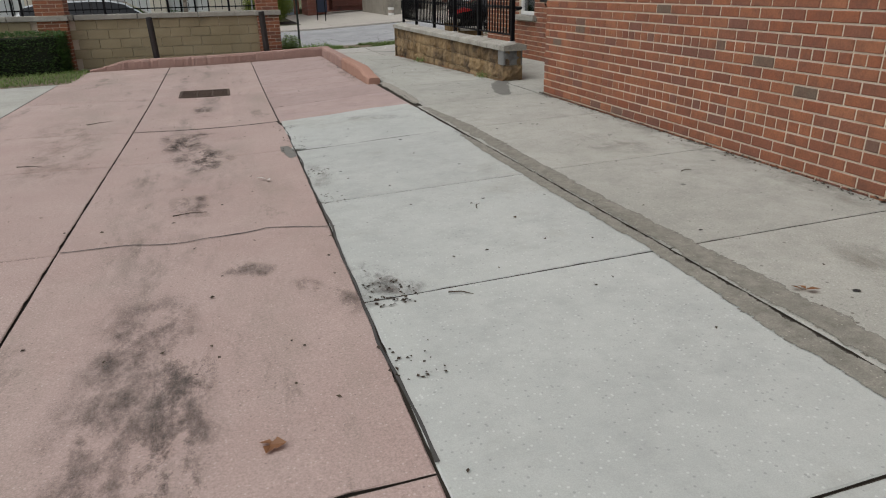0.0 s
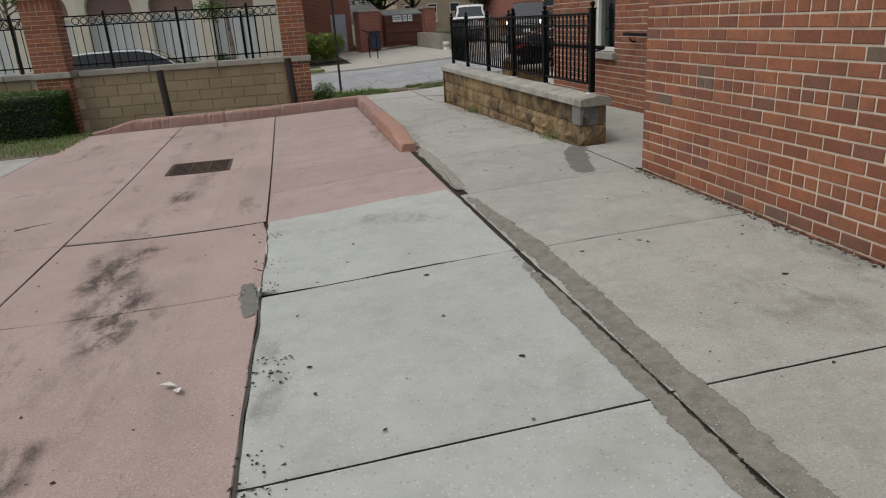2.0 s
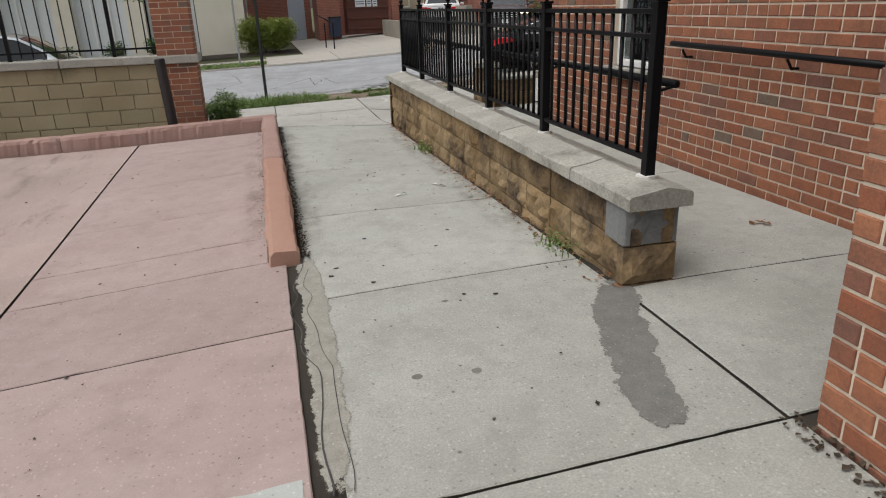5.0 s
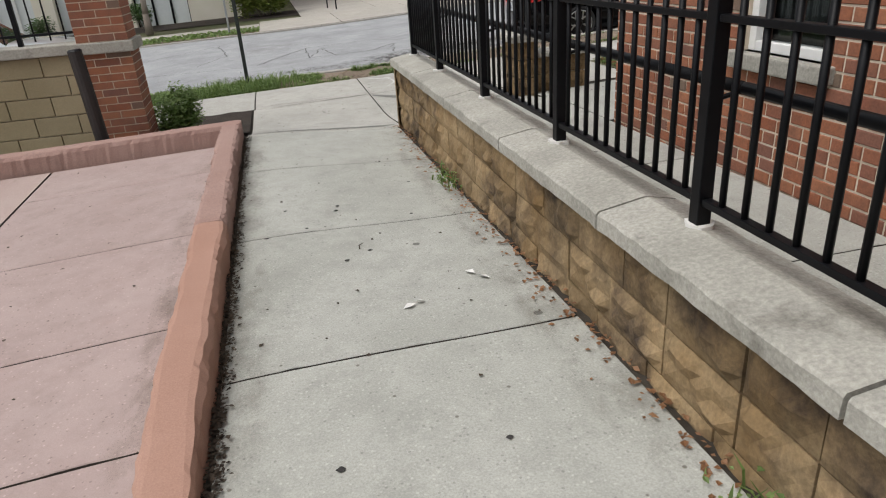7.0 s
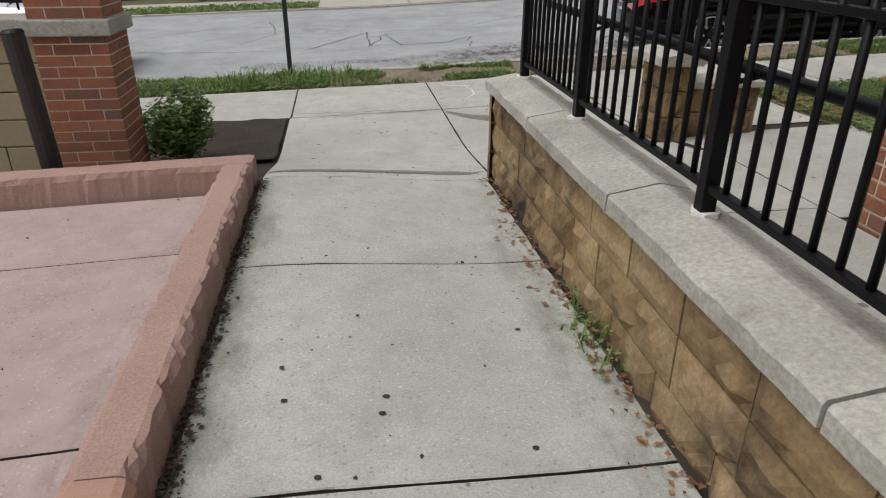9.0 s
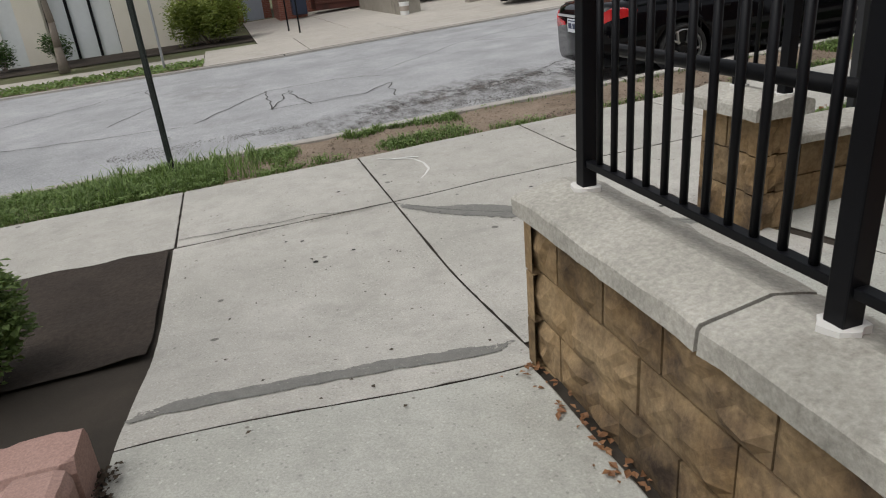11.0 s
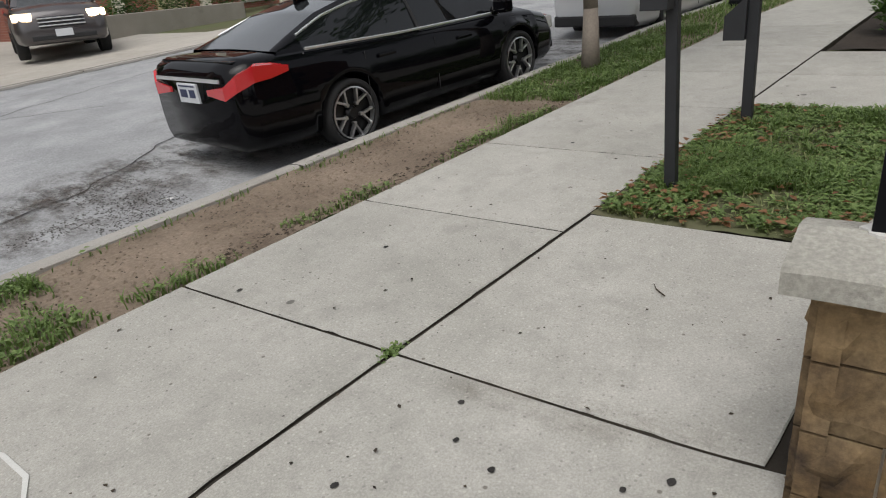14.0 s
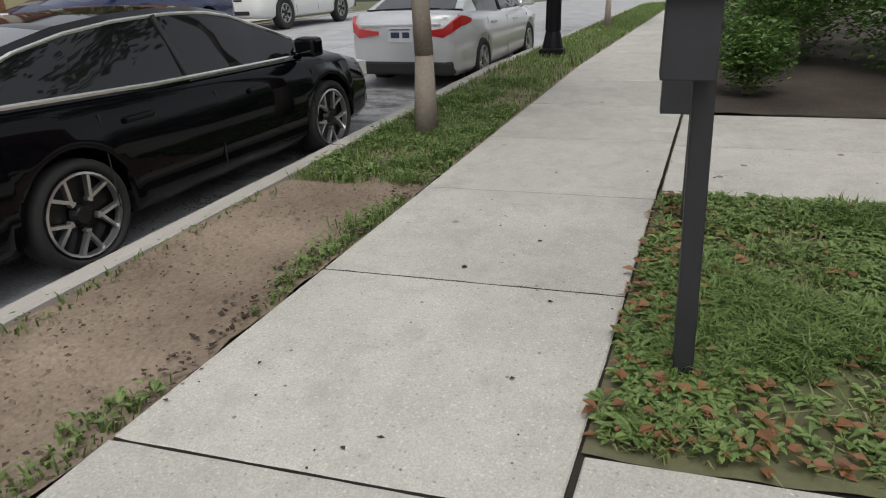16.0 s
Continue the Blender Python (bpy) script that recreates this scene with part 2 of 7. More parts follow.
def slab(x0, x1, y0, y1, mat, parent, shift=None, lift=0.0, gap=0.0062, top=None, flush=False):
    """One concrete slab with worn, slightly broken edges that follows the ground."""
    bm = B()
    f = top or gz
    gap = -0.001 if flush else gap
    far = top is not None or x0 > 12 or x0 < -4 or y0 < -1

    def cuts(length):
        e = 0.006 / length
        n = max(4, round(length / (0.4 if far or flush else 0.055)))
        return [0, e, *[e + (1 - 2 * e) * k / n for k in range(1, n)], 1 - e, 1]

    us, vs = cuts(x1 - x0), cuts(y1 - y0)
    g = []
    for u in us:
        col = []
        for v in vs:
            x = x0 + gap + (x1 - x0 - 2 * gap) * u
            y = y0 + gap + (y1 - y0 - 2 * gap) * v
            if y0 < 8 and x1 < 2.2 and x0 > -1.1:
                x += 0.0155 * (min(max(y, -1.0), 8.0) - 4.5) * max(0.0, 1 - abs(x - 0.5) / 0.8) * (1 - ease(7.6, 8.1, y))
            y += shift(x) if shift else 0
            eu, ev = u in (0, 1), v in (0, 1)
            if (eu or ev) and not flush:
                chip = 0.0035 * noise.noise((x * 6, y * 6, 2)) + 0.012 * max(0.0, noise.noise((x * 13, y * 13, 5)) - 0.22)
                x += (chip if u == 0 else -chip) if eu else 0
                y += (chip if v == 0 else -chip) if ev else 0
            col.append(bm.verts.new((x, y, f(x, y) + lift - (0.005 if (eu or ev) and not flush else 0))))
        g.append(col)
    for i in range(len(us) - 1):
        for j in range(len(vs) - 1):
            bm.faces.new((g[i][j], g[i + 1][j], g[i + 1][j + 1], g[i][j + 1]))
    rim = [ed for ed in bm.edges if ed.is_boundary]
    r = bmesh.ops.extrude_edge_only(bm, edges=rim)
    for v in r["geom"]:
        if isinstance(v, bmesh.types.BMVert):
            v.co.z -= 0.07
        elif isinstance(v, bmesh.types.BMFace):
            v.material_index = 1
    return part("slab", bm, [mat, M_JOINT], parent)


def slab_row(xl, yl, mat, parent, shift=None, lift=0.0, top=None, flush=False):
    for i in range(len(xl) - 1):
        for j in range(len(yl) - 1):
            slab(xl[i], xl[i + 1], yl[j], yl[j + 1], mat, parent, shift, lift, top=top, flush=flush)


# ---- ground ----
far_x = [-160, -80, -40, -20, -12, -8, *range(-6, 20, 1), 24, 32, 48, 80, 160]
far_y = [-90, -40, -15, *range(-6, 20, 1), 19.6, 20.2]
ground = sheet(far_x, far_y, lambda x, y: gz(x, y) - 0.075, sy, "ground", M_SOIL)
tagged(ground, "dark bare soil under the slabs and lawns", "ground", kind="structure")


def road_z(x, y):
    return gz(x, 20.5) - 0.18 + 0.08 * math.sin(min(1, max(0, (y - sy(x) - 20.4) / 9.0)) * math.pi) + 0.12 * ease(25.0, 29.0, y - sy(x))


def far_z(x, y):
    return gz(x, 20.5) + 0.01


road = sheet([-160, -80, -40, -20, *steps(-12, 30, 1.0), 48, 80, 160], [20.2, 20.5, 21.2, 22.5, 24, 25.5, 27, 28.5, 29.3, 29.6, 31.5], road_z, sy, "road", M_ROAD)
tagged(road, "worn pale grey asphalt street with cracks", "road", kind="structure")
backland = sheet([-160, -80, -40, -20, *steps(-12, 30, 2.0), 48, 80, 160], [29.5, 31, 33, 36, 40, 50, 70, 120, 400], lambda x, y: far_z(x, y) - 0.06, fy, "ground_far", M_SOIL)
joint = sheet(steps(-9, 9.2, 0.2), steps(-7, 19.2, 0.2), lambda x, y: gz(x, y) - 0.016, lambda x: min(0, sy(x)), "ground_joints", M_JOINT)
tagged(joint, "dark packed dirt in the joints between slabs", "joint dirt", kind="structure")
joint2 = sheet(steps(9.2, 34, 0.3), [17.87, 18.3, 18.8, 19.2], lambda x, y: gz(x, y) - 0.016, sy, "ground_joints_street", M_JOINT)
tagged(joint2, "dark packed dirt in the sidewalk joints", "joint dirt", kind="structure")
tagged(backland, "soil and grass behind the far sidewalk", "ground", kind="structure")


def leaf_material(name, a, b_, spread=0.5):
    """Leaf tissue: colour varies leaf by leaf and some light passes through."""
    m, t, p = nodes_of(name)
    r = island_or_object(t, "island")
    col = ramp(t, r, [(0, tuple(c * (1 - spread) for c in a)), (0.5, a), (1, b_)])
    col = blend(t, ramp(t, noise_of(t, 2.0), [(0.35, grey(0)), (0.65, grey(0.6))]), col, tuple((u + v) * 0.5 for u, v in zip(a, b_)))
    t.links.new(col, p.inputs["Base Color"])
    p.inputs["Roughness"].default_value = 0.55
    tr = t.nodes.new("ShaderNodeBsdfTranslucent")
    t.links.new(col, tr.inputs["Color"])
    mx = t.nodes.new("ShaderNodeMixShader")
    mx.inputs[0].default_value = 0.4
    t.links.new(p.outputs[0], mx.inputs[1])
    t.links.new(tr.outputs[0], mx.inputs[2])
    out = [n for n in t.nodes if n.type == "OUTPUT_MATERIAL"][0]
    t.links.new(mx.outputs[0], out.inputs["Surface"])
    return m

# ---- lot, walkway and sidewalk slabs ----
def lot_material():
    m, t, b = nodes_of("pink_tyre_stained_concrete")
    col = blend(t, ramp(t, noise_of(t, 1.1, 8, 0.65), [(0.3, grey(0)), (0.7, grey(1))]), (0.345, 0.254, 0.228), (0.40, 0.312, 0.282))
    col = blend(t, ramp(t, noise_of(t, 0.8, 9, 0.72, (1.0, 0.35, 1.0)), [(0.5, grey(0)), (0.68, grey(0.75))]), col, (0.27, 0.225, 0.19))
    col = blend(t, ramp(t, noise_of(t, 1.6, 10, 0.75, (1.3, 0.4, 1.0)), [(0.56, grey(0)), (0.68, grey(0.9))]), col, (0.15, 0.125, 0.105))
    sep = t.nodes.new("ShaderNodeSeparateXYZ")
    t.links.new(t.nodes.new("ShaderNodeNewGeometry").outputs["Position"], sep.inputs[0])
    off = add(t, "ShaderNodeMath")
    off.operation = "ADD"
    t.links.new(sep.outputs[0], off.inputs[0])
    off.inputs[1].default_value = 0.42
    sq = add(t, "ShaderNodeMath")
    sq.operation = "ABSOLUTE"
    t.links.new(off.outputs[0], sq.inputs[0])
    lane = ramp(t, sq.outputs[0], [(0.12, grey(1)), (0.55, grey(0))])
    wear = ramp(t, noise_of(t, 1.25, 10, 0.72, (1.6, 0.55, 1.0)), [(0.5, grey(0)), (0.66, grey(0.55))])
    col = blend(t, blend(t, 1.0, lane, wear, "MULTIPLY"), col, (0.105, 0.095, 0.08))
    g = noise_of(t, 110, 3, 0.8)
    col = blend(t, 0.4, col, ramp(t, g, [(0.3, grey(0.2)), (0.5, grey(0.5)), (0.68, grey(0.8))]), "OVERLAY")
    col = flecks(t, col, 60.0, 0.7, 0.28, (0.55, 0.46, 0.42), 0.5)
    col = flecks(t, col, 30.0, 0.78, 0.18, (0.11, 0.085, 0.075), 0.5)
    mul = ramp(t, t.nodes.new("ShaderNodeObjectInfo").outputs["Random"], [(0, grey(0.92)), (1, grey(1.0))])
    t.links.new(blend(t, 1.0, col, mul, "MULTIPLY"), b.inputs["Base Color"])
    b.inputs["Roughness"].default_value = 0.85
    bump(t, b, g, 0.3, 0.004)
    return m


M_LOT = lot_material()
lot = thing("pavement_lot", "pink tinted concrete parking pad with black tyre marks", "pavement", kind="structure")
YL = [-7, -4, -1.2, 1.56, 4.1, 6.4, 8.1, 10.65, 12.9, 14.99]
slab_row([-2.75, -1.07], YL, M_LOT, lot)
slab_row([-1.07, 0.5], [-7, -4, -1.2, 1.56, 6.42, 8.1], M_LOT, lot)
slab_row([-1.06, -0.72], [8.11, 10.75, 11.45, 14.98], M_LOT, lot, flush=True)
slab_row([-0.72, 0.02], [8.11, 10.75], M_LOT, lot, flush=True)
slab_row([-0.72, 0.02], [11.45, 14.98], M_LOT, lot, flush=True)
slab_row([0.02, 0.51], [8.11, 10.75, 11.45, 14.98], M_LOT, lot, flush=True)
slab_row([0.52, 2.1], [6.4, 9.17, 10.16], M_PINKC, lot)
slab_row([0.52, 1.995], [10.16, 10.65, 11.53, 12.75, 14.15, 14.99], M_PINKC, lot)
drive_l = thing("pavement_side", "grey concrete apron beside the pink pad", "pavement", kind="structure")
slab_row([-9, -7, -5, -2.75], [-7, -4, -1, 2, 5, 8, 10.6, 13.1], M_WALK, drive_l)

patch = thing("pavement_patch", "newer pale grey concrete strip of slabs", "pavement", kind="structure")
slab_row([0.5, 2.1], [-7, -5.6, -4.0, -2.3, -0.6, 1.1, 2.8, 4.48, 6.3], M_PALE, patch)
sheet(steps(0.53, 2.08, 0.06), [6.315, 6.33, *steps(6.45, 8.05, 0.1)], lambda x, y: gz(x, y) + (0.003 if y > 6.36 else -0.004), None, "slab", M_PALE, patch, jag=0.03)

walkway = thing("pavement_walkway", "grey concrete walkway slabs with dark joints and gum spots", "pavement", kind="structure")
WY = [-7, -5.6, -4.0, -2.3, -0.6, 1.1, 2.8, 4.5, 6.27, 7.8]
slab_row([2.12, 3.73], WY, M_WALK, walkway)
slab_row([2.19, 3.70], [7.8, 9.45, 10.95, 12.45, 13.93, 15.32], M_WALK, walkway)
slab_row([2.19, 3.75], [15.32, 17.85], M_SIDE, walkway)
slab_row([3.75, 5.33], [15.5, 17.85], M_SIDE, walkway, sy)
slab_row([3.705, 5.4], [7.8, 8.97], M_WALK, walkway)
slab_row([3.98, 5.4], [8.97, 11.0, 12.7, 14.2, 15.5], M_WALK, walkway)
slab_row([5.33, 6.88], [16.48, 17.85], M_SIDE, walkway, sy)
slab_row([5.4, 7.2, 9.0], [14.05, 16.1], M_WALK, walkway)

sidewalk = thing("pavement_sidewalk", "pale concrete public sidewalk slabs with tooled joints", "pavement", kind="structure")
SX = [-12, -10.3, -8.7, -7.1, -5.55, -4.0, -2.45, -0.9, 0.65, 2.21, 3.75, 5.33, 6.62, 7.9, 9.16, 10.45, 11.75, 13.05, 14.35, 15.65, 17, 18.4, 19.8, 21.3, 23, 25, 27, 29, 32, 36, 40]
slab_row(SX, [17.86, 19.26], M_SIDE, sidewalk, sy)
path = thing("pavement_path", "concrete footpath crossing the planting", "pavement", kind="structure")
slab_row([9.25, 10.35, 11.4], [13.9, 17.85], M_SIDE, path, sy, 0.004)

# mortar strips, damp streaks, tyre marks and grime that lie on the slabs
def stain_material(name, dark, light, amount, scale=9.0, soft=0.25, rough=0.85, blotchy=False):
    """A thin coat whose rim frays into the concrete below it."""
    m, t, b = nodes_of(name)
    col = blend(t, ramp(t, noise_of(t, 14.0, 8, 0.7), [(0.35, grey(0)), (0.65, grey(1))]), dark, light)
    g = noise_of(t, 150, 3, 0.8)
    col = blend(t, 0.35, col, ramp(t, g, [(0.3, grey(0.2)), (0.5, grey(0.5)), (0.68, grey(0.8))]), "OVERLAY")
    col = flecks(t, col, 60.0, 0.8, 0.26, tuple(min(0.8, c * 2.0) for c in light), 0.5)
    t.links.new(col, b.inputs["Base Color"])
    b.inputs["Roughness"].default_value = rough
    b.inputs["Specular IOR Level"].default_value = 0.2
    at = t.nodes.new("ShaderNodeAttribute")
    at.attribute_name = "coat"
    ad = t.nodes.new("ShaderNodeMath")
    ad.operation = "ADD"
    t.links.new(at.outputs["Fac"], ad.inputs[0])
    t.links.new(ramp(t, noise_of(t, scale, 9, 0.72), [(0.3, grey(0)), (0.7, grey(1))]), ad.inputs[1])
    if blotchy:
        patch_ = ramp(t, noise_of(t, scale, 10, 0.78, (1.0, 0.5, 1.0)), [(0.45, grey(0)), (0.66, grey(amount))])
        fac = blend(t, 1.0, patch_, at.outputs["Fac"], "MULTIPLY")
    else:
        fac = ramp(t, ad.outputs[0], [(0.75, grey(0)), (0.75 + soft, grey(amount))])
    tr = t.nodes.new("ShaderNodeBsdfTransparent")
    mx = t.nodes.new("ShaderNodeMixShader")
    t.links.new(fac, mx.inputs[0])
    t.links.new(tr.outputs[0], mx.inputs[1])
    t.links.new(b.outputs[0], mx.inputs[2])
    out = [n for n in t.nodes if n.type == "OUTPUT_MATERIAL"][0]
    t.links.new(mx.outputs[0], out.inputs["Surface"])
    return m


def coat(name, pts, mat, label, category="stain", lift=0.0045, surf=gz):
    """A band of coating along points (x, y, half width), thinning out to its rim."""
    V, F, W = [], [], []
    lanes = (-1.0, -0.75, -0.45, 0.0, 0.45, 0.75, 1.0)
    run = sum(math.dist(a[:2], b_[:2]) for a, b_ in zip(pts[:-1], pts[1:]))
    n = max(8, int(run / 0.05))
    for i in range(n + 1):
        k = i / n * (len(pts) - 1)
        a = min(int(k), len(pts) - 2)
        p = Vector(pts[a]).lerp(Vector(pts[a + 1]), k - a)
        d = (Vector(pts[min(a + 2, len(pts) - 1)]) - Vector(pts[max(a - 1, 0)])).xy.normalized()
        for q in lanes:
            e = p.xy + Vector((-d.y, d.x)) * p.z * q * (1.15 + 0.3 * noise.noise((p.x * 5, p.y * 5, q)))
            V.append((e.x, e.y, surf(e.x, e.y) + lift))
            W.append(min(1.0, (1 - abs(q)) * 1.9) * min(1.0, min(i, n - i) / n * 7 + 0.05))
        if i:
            o = len(V) - 14
            F += [(o + j, o + j + 1, o + j + 8, o + j + 7) for j in range(6)]
    me = bpy.data.meshes.new(name)
    me.from_pydata(V, [], F)
    me.materials.append(mat)
    at = me.attributes.new("coat", "FLOAT", "POINT")
    for i, w in enumerate(W):
        at.data[i].value = w
    return tagged(new(name, me), label, category, kind="structure")


M_REPAIR = stain_material("grey_mortar_strip", (0.17, 0.165, 0.14), (0.27, 0.26, 0.225), 0.95, 11.0, 0.2)
M_REPAIRP = stain_material("pale_mortar_strip", (0.27, 0.255, 0.22), (0.35, 0.335, 0.29), 0.9, 11.0, 0.2)
M_DAMP = stain_material("damp_concrete", (0.15, 0.148, 0.135), (0.20, 0.197, 0.18), 0.93, 10.0, 0.12, 0.6)
M_TYREMARK = stain_material("black_tyre_mark", (0.075, 0.065, 0.058), (0.13, 0.11, 0.095), 0.78, 5.5, blotchy=True)
M_GRIME = stain_material("brown_grime", (0.12, 0.10, 0.075), (0.20, 0.175, 0.14), 0.36, 5.0, blotchy=True)
coat("mortar_strip", [(2.22, -3, 0.08), (2.24, 0.5, 0.09), (2.22, 2.3, 0.09), (2.19, 3.6, 0.07), (2.19, 4.7, 0.075), (2.22, 5.6, 0.07), (2.21, 6.5, 0.08), (2.18, 7.2, 0.05), (2.17, 7.9, 0.04)], M_REPAIR, "rough grey mortar repair along the walkway joint", "repair strip")
coat("mortar_strip", [(2.04, 0.5, 0.07), (2.03, 2.0, 0.07), (2.06, 2.9, 0.04), (2.05, 4.0, 0.05), (2.06, 5.2, 0.05), (2.07, 6.2, 0.03)], M_REPAIR, "worn grey mortar smear beside the walkway joint", "repair strip")
coat("mortar_strip", [(2.17, 7.85, 0.05), (2.20, 8.6, 0.07), (2.21, 9.4, 0.07), (2.20, 10.15, 0.06)], M_REPAIRP, "crumbled pale mortar strip by the kerb end", "repair strip")
coat("damp_streak", [(3.74, 9.1, 0.07), (3.62, 8.85, 0.11), (3.5, 8.6, 0.12), (3.4, 8.3, 0.11), (3.32, 7.98, 0.09), (3.3, 7.85, 0.05)], M_DAMP, "dark damp streak running from the stone wall's foot", "damp stain")
coat("damp_streak", [(3.70, 17.80, 0.02), (3.96, 17.50, 0.06), (4.22, 17.28, 0.11), (4.49, 17.0, 0.10), (4.78, 16.66, 0.08), (5.02, 16.38, 0.06), (5.2, 16.2, 0.05)], M_DAMP, "dark damp streak across the sidewalk slab", "damp stain")
coat("damp_streak", [(2.2, 15.55, 0.06), (2.7, 15.55, 0.05), (3.2, 15.56, 0.05), (3.72, 15.5, 0.045)], M_DAMP, "thin dark damp line beside a joint", "damp stain")
for p in ([(-0.62, 7.9, 0.12), (-0.55, 7.3, 0.2), (-0.38, 6.6, 0.24), (-0.34, 5.9, 0.16)], [(-0.2, 6.8, 0.14), (-0.2, 6.3, 0.18), (-0.35, 5.8, 0.1)], [(-0.34, 5.1, 0.13), (-0.38, 4.5, 0.14)], [(-0.5, 3.3, 0.16), (-0.46, 2.7, 0.26), (-0.5, 2.1, 0.24), (-0.45, 1.4, 0.2)],
          [(-0.28, 2.6, 0.1), (-0.3, 1.9, 0.13), (-0.3, 1.3, 0.1)], [(-0.12, 3.5, 0.09), (0.12, 3.35, 0.08)], [(-0.62, 6.9, 0.1), (-0.25, 7.85, 0.14)], [(0.52, 3.3, 0.06), (0.62, 2.95, 0.14), (0.78, 2.8, 0.08)], [(0.2, 3.2, 0.06), (0.48, 2.7, 0.1)], [(-0.3, 8.9, 0.12), (-0.4, 9.9, 0.14)]):
    coat("tyre_mark", p, M_TYREMARK, "black rubber and oil marks worn into the pad", "tyre mark")
coat("damp_streak", [(0.44, 6.6, 0.03), (0.46, 6.35, 0.06), (0.48, 6.0, 0.04)], M_DAMP, "small dark damp patch beside the pale slab", "damp stain")
for p in ([(0.6, 5.75, 0.05), (0.58, 5.3, 0.1), (0.6, 4.8, 0.06)], [(3.62, 7.5, 0.1), (3.6, 4.0, 0.12), (3.62, 0.5, 0.12), (3.62, -3, 0.1)], [(3.58, 15.2, 0.12), (3.6, 12.0, 0.14), (3.58, 9.2, 0.12)], [(2.3, 15.2, 0.09), (2.29, 12.5, 0.1), (2.3, 10.2, 0.08)], [(1.9, 14.8, 0.09), (1.92, 12.0, 0.1), (1.9, 10.4, 0.08)],
          [(-1.9, 9.0, 0.3), (-1.6, 7.4, 0.35), (-1.5, 5.8, 0.3)], [(5.25, 17.55, 0.05), (5.3, 16.9, 0.1), (5.32, 16.45, 0.14)], [(2.9, 5.4, 0.2), (3.1, 4.9, 0.25), (3.3, 4.6, 0.15)], [(3.0, 2.6, 0.12), (2.7, 1.6, 0.2), (2.6, 0.6, 0.15)], [(2.35, 17.75, 0.05), (3.0, 17.82, 0.07), (3.7, 17.8, 0.04)], [(1.2, 7.7, 0.15), (1.9, 7.2, 0.12)]):
    coat("grime_patch", p, M_GRIME, "faint brown grime on the concrete", "stain")

for p in ([(3.0, 21.4, 0.5), (5.0, 21.5, 0.75), (7.0, 21.5, 0.7), (9.0, 21.2, 0.7)], [(4.2, 22.0, 0.3), (6.0, 22.2, 0.45), (8.0, 22.1, 0.4)], [(9.0, 20.9, 0.8), (11.5, 20.6, 0.8), (13.5, 20.4, 0.6)]):
    coat("road_oil", p, M_TYREMARK, "dark oily wear in the parking lane", "stain", 0.012, road_z)

# ---- drain ----
M_RUST = rough_surface("rusty_cast_iron", (0.06, 0.045, 0.038), (0.10, 0.07, 0.055), grain=80)
drain = thing("drain_grate", "dark cast iron drain grate set in the pink pad", "drain", at=(-0.35, 11.1, gz(-0.35, 11.1)), rz=0)
bm = B()
for a in (-1, 1):
    box(bm, -0.36, 0.36, a * 0.34 - 0.02, a * 0.34 + 0.02, -0.05, 0.012, 0.004)
    box(bm, a * 0.35 - 0.02, a * 0.35 + 0.02, -0.32, 0.32, -0.05, 0.012, 0.004)
part("grate_frame", bm, M_RUST, drain)
bm = B()
box(bm, -0.36, 0.36, -0.34, 0.34, -0.22, -0.2)
part("pit", bm, M_JOINT, drain)
for k in range(3):
    x0 = -0.33 + k * 0.22
    for i in range(9):
        yb = -0.30 + i * 0.075
        part("grate_bar", box(B(), x0 + 0.008, x0 + 0.212, yb - 0.014, yb + 0.014, -0.03, 0.006, 0.003), M_RUST, drain)
    part("grate_rib", box(B(), x0 - 0.006, x0 + 0.008, -0.32, 0.32, -0.03, 0.008, 0.002), M_RUST, drain)

# ---- red kerb ----
def kerb_piece(parent, a, b, width, height, mat, taper=0.0, worn=0.03, name="kerb_stone"):
    """A rounded, slightly worn kerb length from a to b."""
    a, b = Vector(a), Vector(b)
    d = (b - a).normalized()
    nrm = Vector((-d.y, d.x))
    L = (b - a).length
    n = max(4, int(L / 0.035))
    prof = [(-0.5, -0.3), (-0.5, 0.78), (-0.42, 0.96), (-0.3, 1.0), (0.3, 1.0), (0.42, 0.96), (0.5, 0.78), (0.5, -0.3)]
    bm = B()
    rings = []
    for i in range(n + 1):
        s = i / n
        p = a + d * (L * s)
        k = 1.0
        if taper:
            k = taper + (1 - taper) * ease(0, 0.35, s)
        ends = 0.012 if i in (0, n) else 0
        ring = []
        for u, v in prof:
            w = 0.013 * noise.noise((p.x * 5 + u * 3, p.y * 5, v * 3)) + (0.01 * noise.noise((p.x * 17, p.y * 17, v * 5)) if abs(u) > 0.35 and v > 0.5 else 0)
            if abs(u) > 0.4 and v > 0.5:
                w -= math.copysign(1, u) * worn * max(0.0, noise.noise((p.x * 27 + u, p.y * 27, v * 2)) - 0.05)
            elif abs(u) == 0.5:
                w -= math.copysign(1, u) * worn * 0.5 * max(0.0, noise.noise((p.x * 9 + u, p.y * 9, 8)))
            q = p + nrm * (u * (width - ends) + w)
            ring.append(bm.verts.new((q.x, q.y, gz(p.x, p.y) + v * height * k - abs(w) * 0.5 - ends * 0.5)))
        rings.append(ring)
    m = len(prof)
    for i in range(n):
        for j in range(m):
            bm.faces.new((rings[i][j], rings[i][(j + 1) % m], rings[i + 1][(j + 1) % m], rings[i + 1][j]))
    bm.faces.new(rings[0][::-1])
    bm.faces.new(rings[-1])
    bmesh.ops.recalc_face_normals(bm, faces=bm.faces)
    return part(name, bm, mat, parent, smooth=False)


